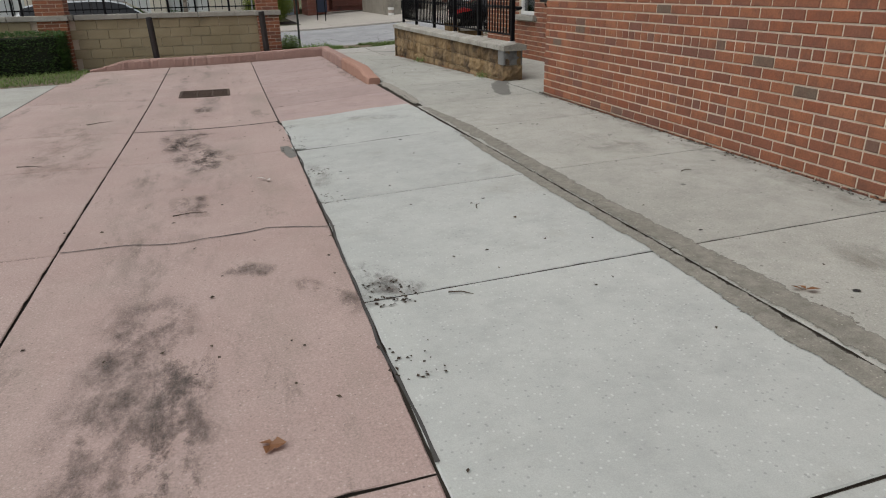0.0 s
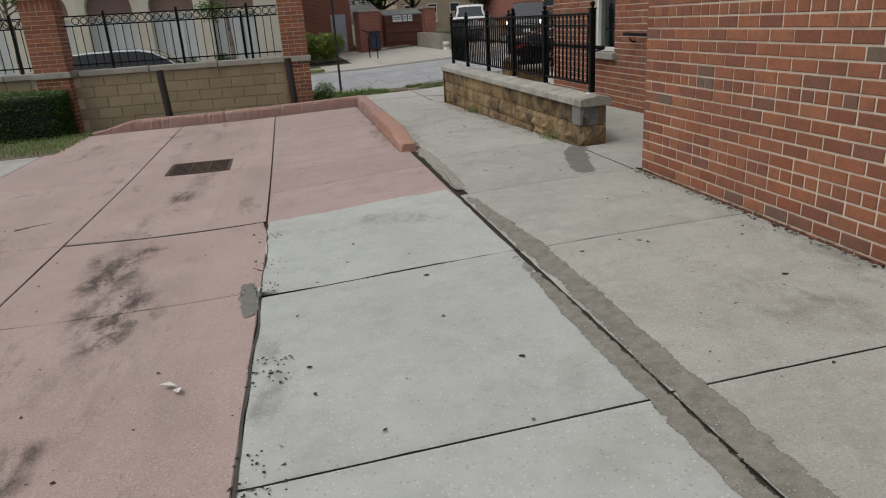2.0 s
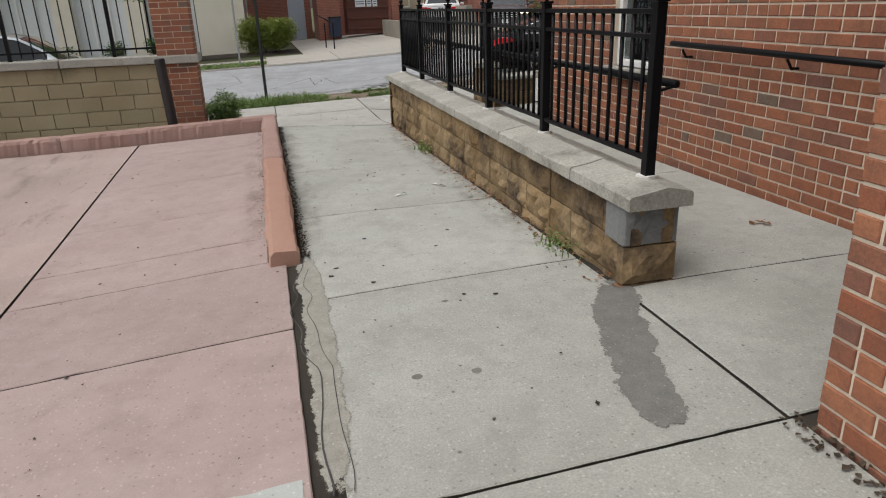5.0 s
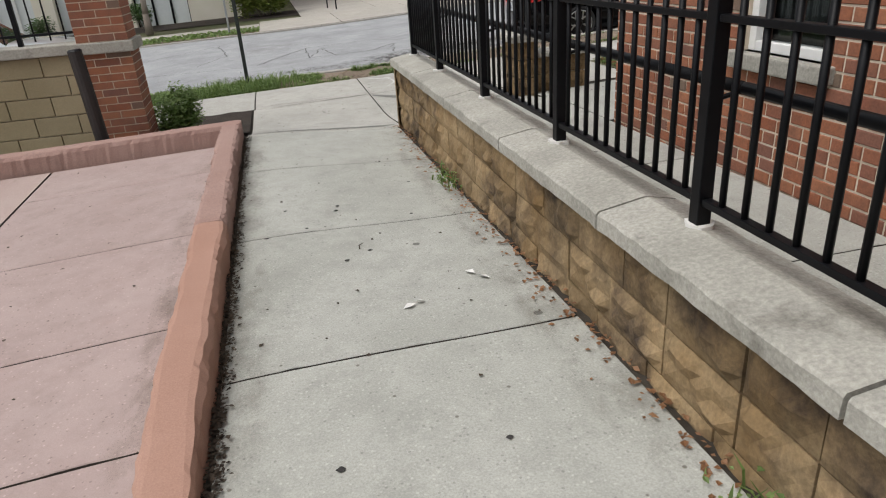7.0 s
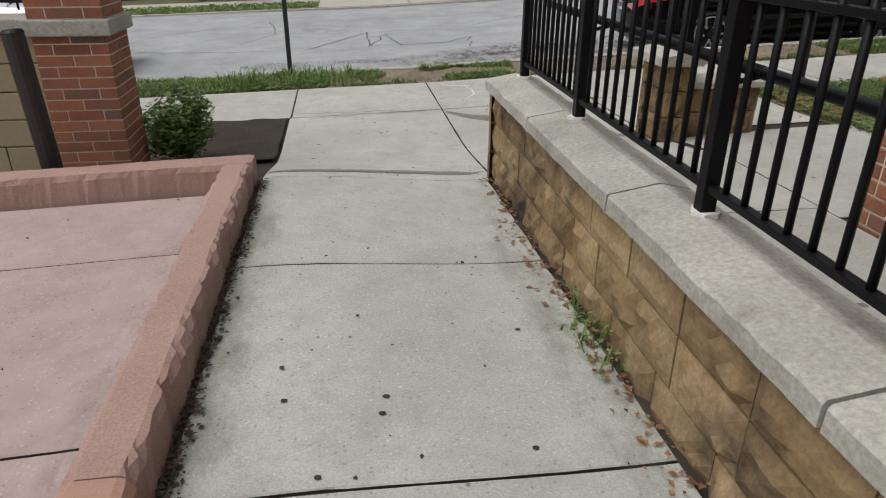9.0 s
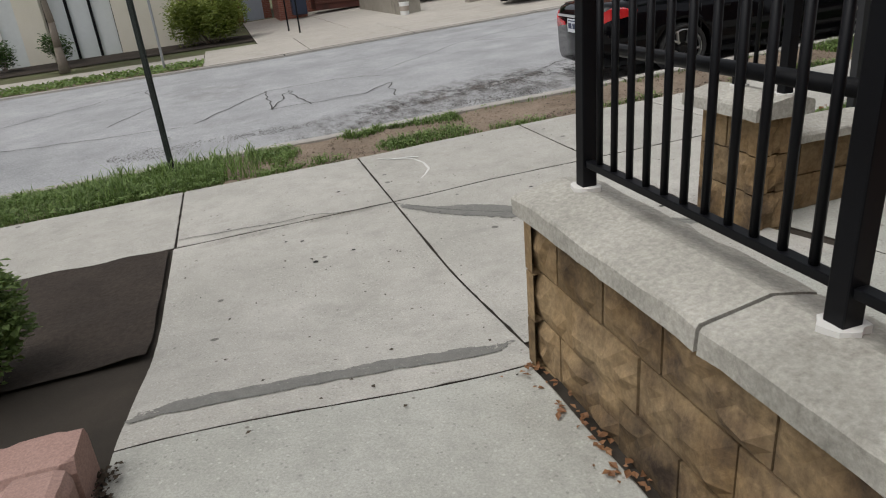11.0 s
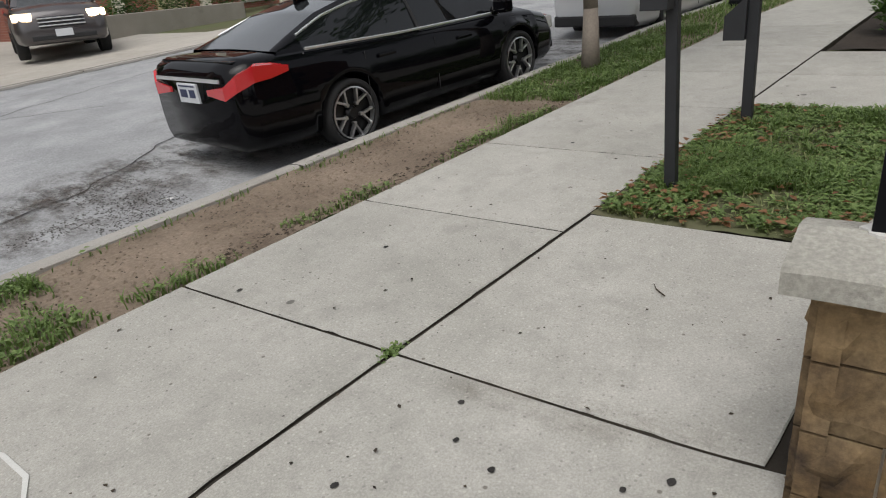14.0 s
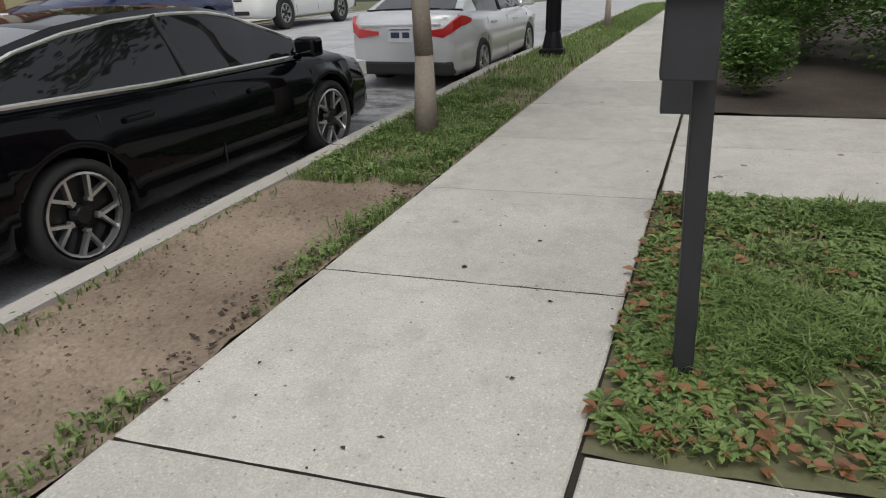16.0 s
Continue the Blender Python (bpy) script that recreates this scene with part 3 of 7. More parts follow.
M_KERBORANGE = rough_surface("orange_red_kerb", (0.34, 0.195, 0.145), (0.40, 0.245, 0.19), grain=160)
kerb = thing("red_kerb", "chipped red stained concrete kerb edging the pink pad", "kerb")
kerb_piece(kerb, (-2.55, 15.11), (-0.35, 15.11), 0.20, 0.185, M_KERBRED, 0.25)
kerb_piece(kerb, (-0.345, 15.11), (2.18, 15.11), 0.20, 0.185, M_KERBRED, 0.0, 0.015)
kerb_piece(kerb, (2.085, 15.00), (2.085, 12.4), 0.185, 0.185, M_KERBRED, 0.0, 0.04)
kerb_piece(kerb, (2.085, 10.06), (2.085, 12.395), 0.185, 0.185, M_KERBORANGE, 0.5, 0.012)

# ---- brick walls ----
def brick_material(name, mode):
    m, t, b = nodes_of(name)
    r = island_or_object(t, mode)
    col = ramp(t, r, [(0.0, (0.24, 0.08, 0.04)), (0.3, (0.32, 0.122, 0.06)), (0.55, (0.205, 0.075, 0.045)), (0.75, (0.34, 0.138, 0.07)), (0.88, (0.225, 0.09, 0.055)), (0.965, (0.19, 0.085, 0.06)), (0.98, (0.15, 0.11, 0.08)), (1.0, (0.16, 0.11, 0.08))])
    col = blend(t, ramp(t, noise_of(t, 9, 6, 0.7), [(0.42, grey(0)), (0.72, grey(0.6))]), col, (0.12, 0.06, 0.042))
    g = noise_of(t, 85, 4, 0.75)
    col = blend(t, 0.35, col, ramp(t, g, [(0.3, grey(0.2)), (0.5, grey(0.5)), (0.7, grey(0.8))]), "OVERLAY")
    t.links.new(col, b.inputs["Base Color"])
    b.inputs["Roughness"].default_value = 0.88
    bump(t, b, g, 0.5, 0.005)
    return m


M_BRICK = brick_material("red_brick", "object")
M_BRICKI = brick_material("red_brick_mass", "island")
COURSE, BLEN, HLEN = 0.0826, 0.213, 0.1065


def brick_verts(l, hgt, dep):
    """Front of a brick: a box with eased front edges, facing -y, from x 0 to l."""
    j, c = 0.0066, 0.004
    x0, x1, z0, z1 = j, l - j, j, hgt - j
    v = [(x0, dep, z0), (x1, dep, z0), (x1, dep, z1), (x0, dep, z1), (x0, -0.004, z0), (x1, -0.004, z0), (x1, -0.004, z1), (x0, -0.004, z1), (x0 + c, -0.008, z0 + c), (x1 - c, -0.008, z0 + c), (x1 - c, -0.008, z1 - c), (x0 + c, -0.008, z1 - c)]
    f = [(8, 9, 10, 11), (4, 5, 9, 8), (5, 6, 10, 9), (6, 7, 11, 10), (7, 4, 8, 11), (0, 1, 5, 4), (1, 2, 6, 5), (2, 3, 7, 6), (3, 0, 4, 7)]
    return v, f


BRICK_ME = {}


def brick_mesh(l):
    key = round(l, 3)
    if key not in BRICK_ME:
        me = bpy.data.meshes.new("brick")
        v, f = brick_verts(l, COURSE, 0.02)
        me.from_pydata(v, [], f)
        me.materials.append(M_BRICK)
        BRICK_ME[key] = me
    return BRICK_ME[key]


def brick_face(parent, origin, turn, length, z0, z1, near=None, hole=None, head0=3):
    """Courses of bricks on a face that starts at origin and runs along its own x, facing its own -y. near: (s0, s1, z) stretch whose bricks stand as parts. hole: s0, s1, z0, z1."""
    m = pose(*origin, 0, 0, turn)
    V, F = [], []
    k = 0
    rnd = random.Random(int(length * 1000))
    z = z0
    while z < z1 - 0.01:
        header = (k - head0) % 6 == 0
        l = HLEN if header else BLEN
        s = -(l / 2 if k % 2 else 0.0)
        while s < length - 0.01:
            a, b_ = max(0.0, s), min(length, s + l)
            s += l
            if b_ - a < 0.03:
                continue
            if hole and b_ > hole[0] and a < hole[1] and z + COURSE > hole[2] + 0.01 and z < hole[3] - 0.01:
                if a < hole[0] - 0.03:
                    b_ = hole[0]
                elif b_ > hole[1] + 0.03:
                    a = hole[1]
                else:
                    continue
            dy = rnd.uniform(-0.002, 0.002)
            if near and near[0] <= a <= near[1] and z - z0 < near[2]:
                ob = new("brick", brick_mesh(b_ - a))
                ob.parent = parent
                ob.matrix_local = m @ Matrix.Translation((a, dy, z - origin[2]))
            else:
                v, f = brick_verts(b_ - a, COURSE, 0.02)
                o = len(V)
                V += [m @ Vector((x + a, y + dy, zz + z - origin[2])) for x, y, zz in v]
                F += [tuple(i + o for i in q) for q in f]
        z += COURSE
        k += 1
    me = bpy.data.meshes.new("brickwork")
    me.from_pydata(V, [], F)
    me.materials.append(M_BRICKI)
    ob = new("brickwork", me)
    ob.parent = parent
    tagged(ob, kind="stuff")


M_BRICKUP = rough_surface("upper_brick", (0.30, 0.10, 0.06), (0.38, 0.14, 0.08), grain=60, blot_scale=6)
M_COPE = rough_surface("coping_stone", (0.42, 0.39, 0.34), (0.36, 0.33, 0.29))


def wall_core(name, label, x0, x1, y0, y1, z0, z1, hole=None):
    """A mortar-coloured wall; hole: y0, y1, z0, z1 cut through a wall that runs along y."""
    e = thing(name, label, "wall", kind="structure")
    bm = B()
    if hole:
        for c in ((y0, hole[0], z0, z1), (hole[1], y1, z0, z1), (hole[0], hole[1], z0, hole[2]), (hole[0], hole[1], hole[3], z1)):
            box(bm, x0, x1, *c)
    else:
        box(bm, x0, x1, y0, y1, z0, z1)
    part("wall_core", bm, M_MORTAR, e)
    if z1 > 4:
        part("upper_brickwork", box(B(), x0 - 0.012, x1 + 0.012, y0, y1 + 0.012, 3.57, z1 - 0.002), M_BRICKUP, e)
    bm = B()
    box(bm, x0 - 0.05, x1 + 0.05, y0, y1, z1, z1 + 0.09, 0.01)
    part("coping", bm, M_COPE, e)
    return e


w1 = wall_core("wall_west", "red brick building wall with header courses", 3.745, 4.05, -7, 7.72, -0.1, 5.0)
brick_face(w1, (3.745, 7.73, 0.06), -90, 14.7, 0.06, 3.55, near=(0.0, 4.0, 1.3), head0=4)
w1n = wall_core("wall_north", "red brick return wall at the building's corner", 4.05, 5.7, 7.42, 7.72, -0.1, 5.0)
brick_face(w1n, (5.41, 7.72, 0.10), 180, 1.66, 0.10, 3.55, head0=4)
WIN = (11.67, 12.35, 0.87, 2.45)
w2 = wall_core("wall_ramp", "red brick building wall beside the ramp with a sash window", 5.412, 5.7, 7.72, 13.98, -0.1, 3.6, WIN)
brick_face(w2, (5.412, 13.98, 0.0174), -90, 6.25, 0.0174, 3.55, hole=(13.98 - WIN[1], 13.98 - WIN[0], WIN[2] - 0.10, WIN[3]), head0=4, near=(2.4, 6.2, 1.3))
w3 = wall_core("wall_ramp_end", "red brick end wall of the building", 5.7, 12.0, 13.68, 13.98, -0.1, 3.6)
brick_face(w3, (12.0, 13.98, 0.0174), 180, 6.58, 0.0174, 3.55, head0=4)

# sash window
M_WINFRAME = plain("white_window_paint", (0.74, 0.74, 0.72), 0.4)


def glass(name, tint=(0.55, 0.6, 0.6), rough=0.02):
    m, t, b = nodes_of(name)
    b.inputs["Base Color"].default_value = (*tint, 1)
    b.inputs["Roughness"].default_value = rough
    b.inputs["Transmission Weight"].default_value = 1.0
    b.inputs["IOR"].default_value = 1.45
    return m


M_GLASS = glass("window_glass")
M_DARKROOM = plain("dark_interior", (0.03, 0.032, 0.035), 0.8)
win = thing("window_1", "white double-hung sash window with a limestone sill", "window", kind="structure")
bm = B()
for a, b_ in ((11.67, 11.73), (12.29, 12.35)):
    box(bm, 5.45, 5.56, a, b_, 0.87, 2.45, 0.006)
for a, b_ in ((0.87, 0.93), (1.62, 1.68), (2.39, 2.45)):
    box(bm, 5.455, 5.55, 11.73, 12.29, a, b_, 0.006)
part("window_frame", bm, M_WINFRAME, win)
for a, b_ in ((0.93, 1.62), (1.68, 2.39)):
    pane = part("pane", box(B(), 5.50, 5.508, 11.73, 12.29, a, b_), M_GLASS, win)
part("window_sill", box(B(), 5.33, 5.56, 11.58, 12.44, 0.775, 0.87, 0.012), M_CAP, win, "pale limestone sill")
# Sheet added behind the panes; the unlit room's dark is put into its colour.
part("dark_room_sheet", box(B(), 5.60, 5.61, 11.67, 12.35, 0.87, 2.45), M_DARKROOM, win)

# handrail on the brick wall
hr = thing("wall_handrail", "black painted pipe handrail fixed to the brick wall", "handrail")
bm = tube(B(), (5.31, 8.4, 1.10), (5.31, 11.2, 1.13), 0.022)
part("pipe", bm, M_IRON, hr, smooth=True)
for y in (8.7, 9.9, 11.05):
    part("bracket", tube(tube(B(), (5.31, y, 1.09), (5.35, y, 1.03), 0.01, n=6), (5.35, y, 1.03), (5.41, y, 1.03), 0.01, n=6), M_IRON, hr)

# ---- split-faced stone walls ----
def rock_mesh(l, hgt, dep, seed, mat):
    """A split-faced block: flat back, uneven bulging front facing -y, from x 0 to l."""
    bm = B()
    n, k = 7, 4
    g = []
    for i in range(n + 1):
        col = []
        for j in range(k + 1):
            u, v = i / n, j / k
            edge = min(u, 1 - u) * l / 0.05, min(v, 1 - v) * hgt / 0.04
            e = min(1.0, edge[0]) * min(1.0, edge[1])
            out = 0.014 * e + e * 0.026 * noise.noise((u * l * 9 + seed * 7, v * hgt * 14, seed)) + 0.018 * e * noise.noise((u * l * 24, v * hgt * 30, seed * 3))
            col.append(bm.verts.new((0.004 + (l - 0.008) * u, -out, 0.004 + (hgt - 0.008) * v)))
        g.append(col)
    for i in range(n):
        for j in range(k):
            bm.faces.new((g[i][j], g[i + 1][j], g[i + 1][j + 1], g[i][j + 1]))
    rim = [e for e in bm.edges if e.is_boundary]
    r = bmesh.ops.extrude_edge_only(bm, edges=rim)
    for v in r["geom"]:
        if isinstance(v, bmesh.types.BMVert):
            v.co.y = dep
    me = bpy.data.meshes.new("stone_block")
    bm.normal_update()
    bm.to_mesh(me)
    bm.free()
    me.materials.append(mat)
    return me


ROCKS = {(lk, s): rock_mesh(lk, 0.2, 0.06, s + lk, M_STONE) for lk in (0.4, 0.2, 0.3) for s in range(4)}
ROCKG = rock_mesh(0.3, 0.2, 0.06, 9.3, M_STONEG)
ROCKGS = rock_mesh(0.2, 0.2, 0.06, 5.3, M_STONEG)


def stone_face(parent, origin, turn, length, courses, ztop, corner_grey=0):
    m = pose(*origin, 0, 0, turn)
    rnd = random.Random(int(length * 77 + turn))
    for c in range(courses):
        z = ztop - 0.2 * (c + 1)
        s = 0.0
        first = 0.3 if c % 2 else 0.2
        while s < length - 0.02:
            l = first if s == 0 else rnd.choice((0.4, 0.4, 0.4, 0.3))
            rest = length - s
            if rest < l + 0.12:
                l = rest
            pick = min((0.2, 0.3, 0.4), key=lambda q: abs(q - l))
            me = ROCKS[pick, rnd.randrange(4)]
            if corner_grey and c < corner_grey and s == 0:
                me = ROCKGS if pick == 0.2 else ROCKG
                pick = 0.2 if pick == 0.2 else 0.3
            ob = new("stone_block", me)
            ob.parent = parent
            ob.matrix_local = m @ Matrix.Translation((s, rnd.uniform(-0.004, 0.004), z - origin[2])) @ Matrix.Diagonal((l / pick, 1, 1, 1))
            s += l


def cap_stone(parent, a, b, half, z, thick=0.02):
    """A cap stone with a low ridge and chipped edges, from a to b along its line."""
    a, b = Vector(a), Vector(b)
    d = (b - a).normalized()
    nrm = Vector((-d.y, d.x))
    L = (b - a).length
    n = max(3, int(L / 0.07))
    prof = [(-1, 0), (-1, 0.04), (-0.95, 0.052), (-0.4, 0.068), (0.15, 0.084), (0.6, 0.07), (0.95, 0.056), (1, 0.042), (1, 0)]
    bm = B()
    rings = []
    for i in range(n + 1):
        p = a + d * (0.007 + (L - 0.014) * i / n)
        ring = []
        for u, v in prof:
            w = 0.007 * noise.noise((p.x * 16 + u * 4, p.y * 16, v * 40))
            if i in (0, n):
                w -= 0.004
            q = p + nrm * (u * half + (w if abs(u) > 0.9 else 0))
            ring.append(bm.verts.new((q.x, q.y, z + v + (w * 0.5 + thick if v else 0))))
        rings.append(ring)
    m = len(prof)
    for i in range(n):
        for j in range(m):
            bm.faces.new((rings[i][j], rings[i][(j + 1) % m], rings[i + 1][(j + 1) % m], rings[i + 1][j]))
    bm.faces.new(rings[0])
    bm.faces.new(rings[-1][::-1])
    bmesh.ops.recalc_face_normals(bm, faces=bm.faces)
    part("cap_stone", bm, M_CAP, parent, "weathered pale limestone cap")


ZC = 0.54
sw = thing("stone_wall", "low tan split-faced stone wall with limestone caps", "stone wall")
part("core", box(B(), 3.76, 3.95, 8.99, 15.30, -0.35, ZC - 0.001), M_MORTAR, sw)
stone_face(sw, (3.74, 15.35, 0), -90, 6.39, 4, ZC)
stone_face(sw, (3.97, 8.96, 0), 90, 6.39, 3, ZC)
stone_face(sw, (3.70, 8.97, 0), 0, 0.3, 3, ZC, 1)
stone_face(sw, (4.0, 15.34, 0), 180, 0.3, 4, ZC)
part("grey_block", box(B(), 3.705, 3.742, 8.965, 9.17, ZC - 0.196, ZC - 0.004, 0.008), M_STONEG, sw, "grey replacement corner block")
CY = [8.9, 9.57, 10.78, 11.98, 13.2, 14.35, 15.41]
for a, b_ in zip(CY[:-1], CY[1:]):
    cap_stone(sw, (3.86, b_), (3.86, a), 0.17, ZC)

sw2 = thing("stone_wall", "short tan split-faced stone wall with a limestone cap", "stone wall")
part("core", box(B(), 5.23, 5.36, 15.92, 16.28, -0.35, ZC + 0.039), M_MORTAR, sw2)
stone_face(sw2, (5.21, 16.34, 0), -90, 0.46, 4, ZC + 0.04)
stone_face(sw2, (5.38, 15.88, 0), 90, 0.46, 4, ZC + 0.04)
stone_face(sw2, (5.19, 15.90, 0), 0, 0.21, 4, ZC + 0.04)
stone_face(sw2, (5.40, 16.32, 0), 180, 0.21, 4, ZC + 0.04)
cap_stone(sw2, (5.285, 16.40), (5.285, 15.82), 0.17, ZC + 0.04, 0.015)
part("low_core", box(B(), 5.41, 6.05, 16.06, 16.20, -0.35, 0.379), M_MORTAR, sw2)
stone_face(sw2, (5.41, 16.04, 0), 0, 0.66, 3, 0.38)
stone_face(sw2, (6.07, 16.22, 0), 180, 0.66, 3, 0.38)
stone_face(sw2, (6.08, 16.03, 0), 90, 0.20, 3, 0.38)
cap_stone(sw2, (5.47, 16.13), (6.12, 16.13), 0.16, 0.38, 0.0)


# ---- iron railing on the stone walls ----
def railing(label, posts, foot, top, pickets_per_bay, handrail=0.0):
    """Square iron posts with finials, two top rails, a bottom rail and round pickets, from post to post."""
    e = thing("iron_railing", label, "railing")
    for i, p in enumerate(posts):
        bm = B()
        box(bm, p[0] - 0.026, p[0] + 0.026, p[1] - 0.026, p[1] + 0.026, foot - 0.005, top + 0.03, 0.004)
        box(bm, p[0] - 0.034, p[0] + 0.034, p[1] - 0.034, p[1] + 0.034, top + 0.03, top + 0.045, 0.004)
        post = part("post", bm, M_IRON, e)
        part("finial", ball(tube(B(), (p[0], p[1], top + 0.045), (p[0], p[1], top + 0.065), 0.012), (p[0], p[1], top + 0.085), 0.026), M_IRON, post, smooth=True)
        bm = B()
        r = bmesh.ops.create_circle(bm, cap_ends=True, segments=14, radius=0.048, matrix=Matrix.Translation((p[0], p[1], foot + 0.018)))
        for v in bm.verts:
            k = 1 + 0.45 * noise.noise((v.co.x * 40, v.co.y * 40, i * 3.3))
            v.co.x = p[0] + (v.co.x - p[0]) * k
            v.co.y = p[1] + (v.co.y - p[1]) * k
        g = bmesh.ops.extrude_face_region(bm, geom=bm.faces[:])
        for v in g["geom"]:
            if isinstance(v, bmesh.types.BMVert):
                v.co.z -= 0.03
        bmesh.ops.recalc_face_normals(bm, faces=bm.faces)
        part("grout", bm, M_WHITEGLUE, post, "splashed white grout at the post foot")
    for a, b_ in zip(posts[:-1], posts[1:]):
        a3, b3 = Vector((*a, 0)), Vector((*b_, 0))
        d = (b3 - a3)
        L = d.length
        ang = math.degrees(math.atan2(d.y, d.x))
        m = pose(a[0], a[1], 0, 0, 0, ang)
        for z, hh, w in ((top - 0.012, 0.012, 0.02), (top - 0.125, 0.011, 0.018), (foot + 0.10, 0.012, 0.018)):
            part("rail", box(B(), 0.028, L - 0.028, -w, w, z - hh, z + hh, 0.003, m), M_IRON, e)
        n = pickets_per_bay
        for k in range(1, n + 1):
            s = L * k / (n + 1)
            p = m @ Vector((s, 0, 0))
            part("picket", tube(B(), (p.x, p.y, foot + 0.11), (p.x, p.y, top - 0.02), 0.0115, n=8), M_IRON, e, smooth=True)
        if handrail:
            q = m @ Vector((0, -handrail, 0))
            r = m @ Vector((L, -handrail, 0))
            part("handrail", tube(B(), (q.x, q.y, top - 0.35), (r.x, r.y, top - 0.35), 0.021, n=12), M_IRON, e, smooth=True)
            h0, h1 = m @ Vector((0.03, 0, 0)), m @ Vector((0.03, -handrail, 0))
            part("handrail_bracket", tube(B(), (h0.x, h0.y, top - 0.39), (h1.x, h1.y, top - 0.365), 0.009, n=6), M_IRON, e)
    return e


PY = [9.13, 10.46, 11.66, 12.91, 14.18, 15.25]
railing("black iron railing with ball finials along the stone wall", [(3.905, y) for y in PY], 0.635, 1.44, 11, 0.12)
railing("short black iron railing on the second stone wall", [(5.33, 16.22), (5.33, 15.9)], 0.665, 1.44, 2, 0.0)

# ---- block wall, brick pillars and ornamental fence behind the lot ----
YW = 15.95
bw = thing("block_wall", "tan concrete block retaining wall with a stone cap", "retaining wall")
part("core", box(B(), -12, 0.80, YW + 0.03, YW + 0.26, -0.4, 0.86), M_MORTAR, bw)
for c in range(5):
    z1 = 0.865 - 0.19 * c
    x = 0.79
    first = True
    while x > -8.0:
        l = 0.2 if (first and c % 2) else 0.4
        first = False
        if not (-3.46 < x - l / 2 < -2.9):
            part("block", box(B(), x - l + 0.004, x - 0.004, YW, YW + 0.06, z1 - 0.186, z1 - 0.004, 0.006), M_CMU, bw)
        x -= l
x = 0.79
while x > -8:
    part("cap_stone", box(B(), x - 1.19, x - 0.005, YW - 0.05, YW + 0.31, 0.866, 0.965, 0.012), M_CAP, bw)
    x -= 1.2


def pillar(x0, x1, y0, label):
    e = thing("brick_pillar", label, "pillar", group="brick pillars")
    w = x1 - x0
    part("core", box(B(), x0 + 0.004, x1 - 0.004, y0 + 0.004, y0 + w - 0.004, -0.4, 2.2), M_MORTAR, e)
    n = 0
    z = -0.12
    bl = w / 2
    while z < 2.14:
        if 0.86 < z + 0.04 < 0.97:
            z = 0.97
        soldier = z > 1.97
        for side, (o, turn) in enumerate((((x0, y0), 0), ((x1, y0), 90), ((x1, y0 + w), 180), ((x0, y0 + w), -90))):
            m = pose(*o, z, 0, 0, turn)
            if soldier:
                cuts = [w * i / 6 for i in range(7)]
                hh = 0.19
            else:
                cuts = [0, bl, w] if (n + side) % 2 else [0, bl / 2, bl * 1.5, w]
                hh = 0.072
            for a, b_ in zip(cuts[:-1], cuts[1:]):
                part("brick", box(B(), a + 0.005, b_ - 0.005, 0.0, 0.05, 0.004, hh - 0.006, 0, m), M_BRICK, e)
        z += 0.2 if soldier else 0.072
        n += 1
    part("band_stone", box(B(), x0 - 0.04, x1 + 0.04, y0 - 0.04, y0 + w + 0.04, 0.865, 0.968, 0.012), M_CAP, e)
    part("cap_stone", box(box(B(), x0 - 0.07, x1 + 0.07, y0 - 0.07, y0 + w + 0.07, 2.19, 2.27, 0.012), x0 - 0.03, x1 + 0.03, y0 - 0.03, y0 + w + 0.03, 2.27, 2.31, 0.012), M_CAP, e)


pillar(0.79, 1.25, 15.8, "red brick pillar with limestone band and cap beside the sidewalk")
pillar(-3.45, -2.92, 15.75, "red brick pillar with limestone cap behind the clipped hedge")


def ring(bm, c, r, t, n=16):
    """A thin upright ring facing y."""
    k = 6
    vs = []
    for i in range(n):
        a = 2 * math.pi * i / n
        row = []
        for j in range(k):
            b_ = 2 * math.pi * j / k
            q = r + t * math.cos(b_)
            row.append(bm.verts.new((c[0] + q * math.cos(a), c[1] + t * math.sin(b_), c[2] + q * math.sin(a))))
        vs.append(row)
    for i in range(n):
        for j in range(k):
            bm.faces.new((vs[i][j], vs[(i + 1) % n][j], vs[(i + 1) % n][(j + 1) % k], vs[i][(j + 1) % k]))
    return bm


def ornamental_fence(x0, x1, label):
    e = thing("ornamental_fence", label, "fence")
    yf = YW + 0.13
    for z in (1.06, 1.72, 1.88):
        part("rail", box(B(), x0, x1, yf - 0.015, yf + 0.015, z - 0.012, z + 0.012, 0.003), M_IRON, e)
    n = round((x1 - x0) / 0.135)
    for i in range(1, n):
        x = x0 + (x1 - x0) * i / n
        if i % 9 == 5:
            part("post", box(B(), x - 0.022, x + 0.022, yf - 0.022, yf + 0.022, 0.96, 1.95, 0.004), M_IRON, e)
        else:
            part("picket", tube(B(), (x, yf, 1.0), (x, yf, 1.72), 0.008, n=6), M_IRON, e)
        part("ring", ring(B(), (x + 0.067, yf, 1.80), 0.058, 0.008), M_IRON, e, smooth=True)


ornamental_fence(-2.90, 0.78, "black iron fence with a row of rings on the block wall")
ornamental_fence(-8.0, -3.47, "black wrought iron fence with rings beyond the brick pillar")

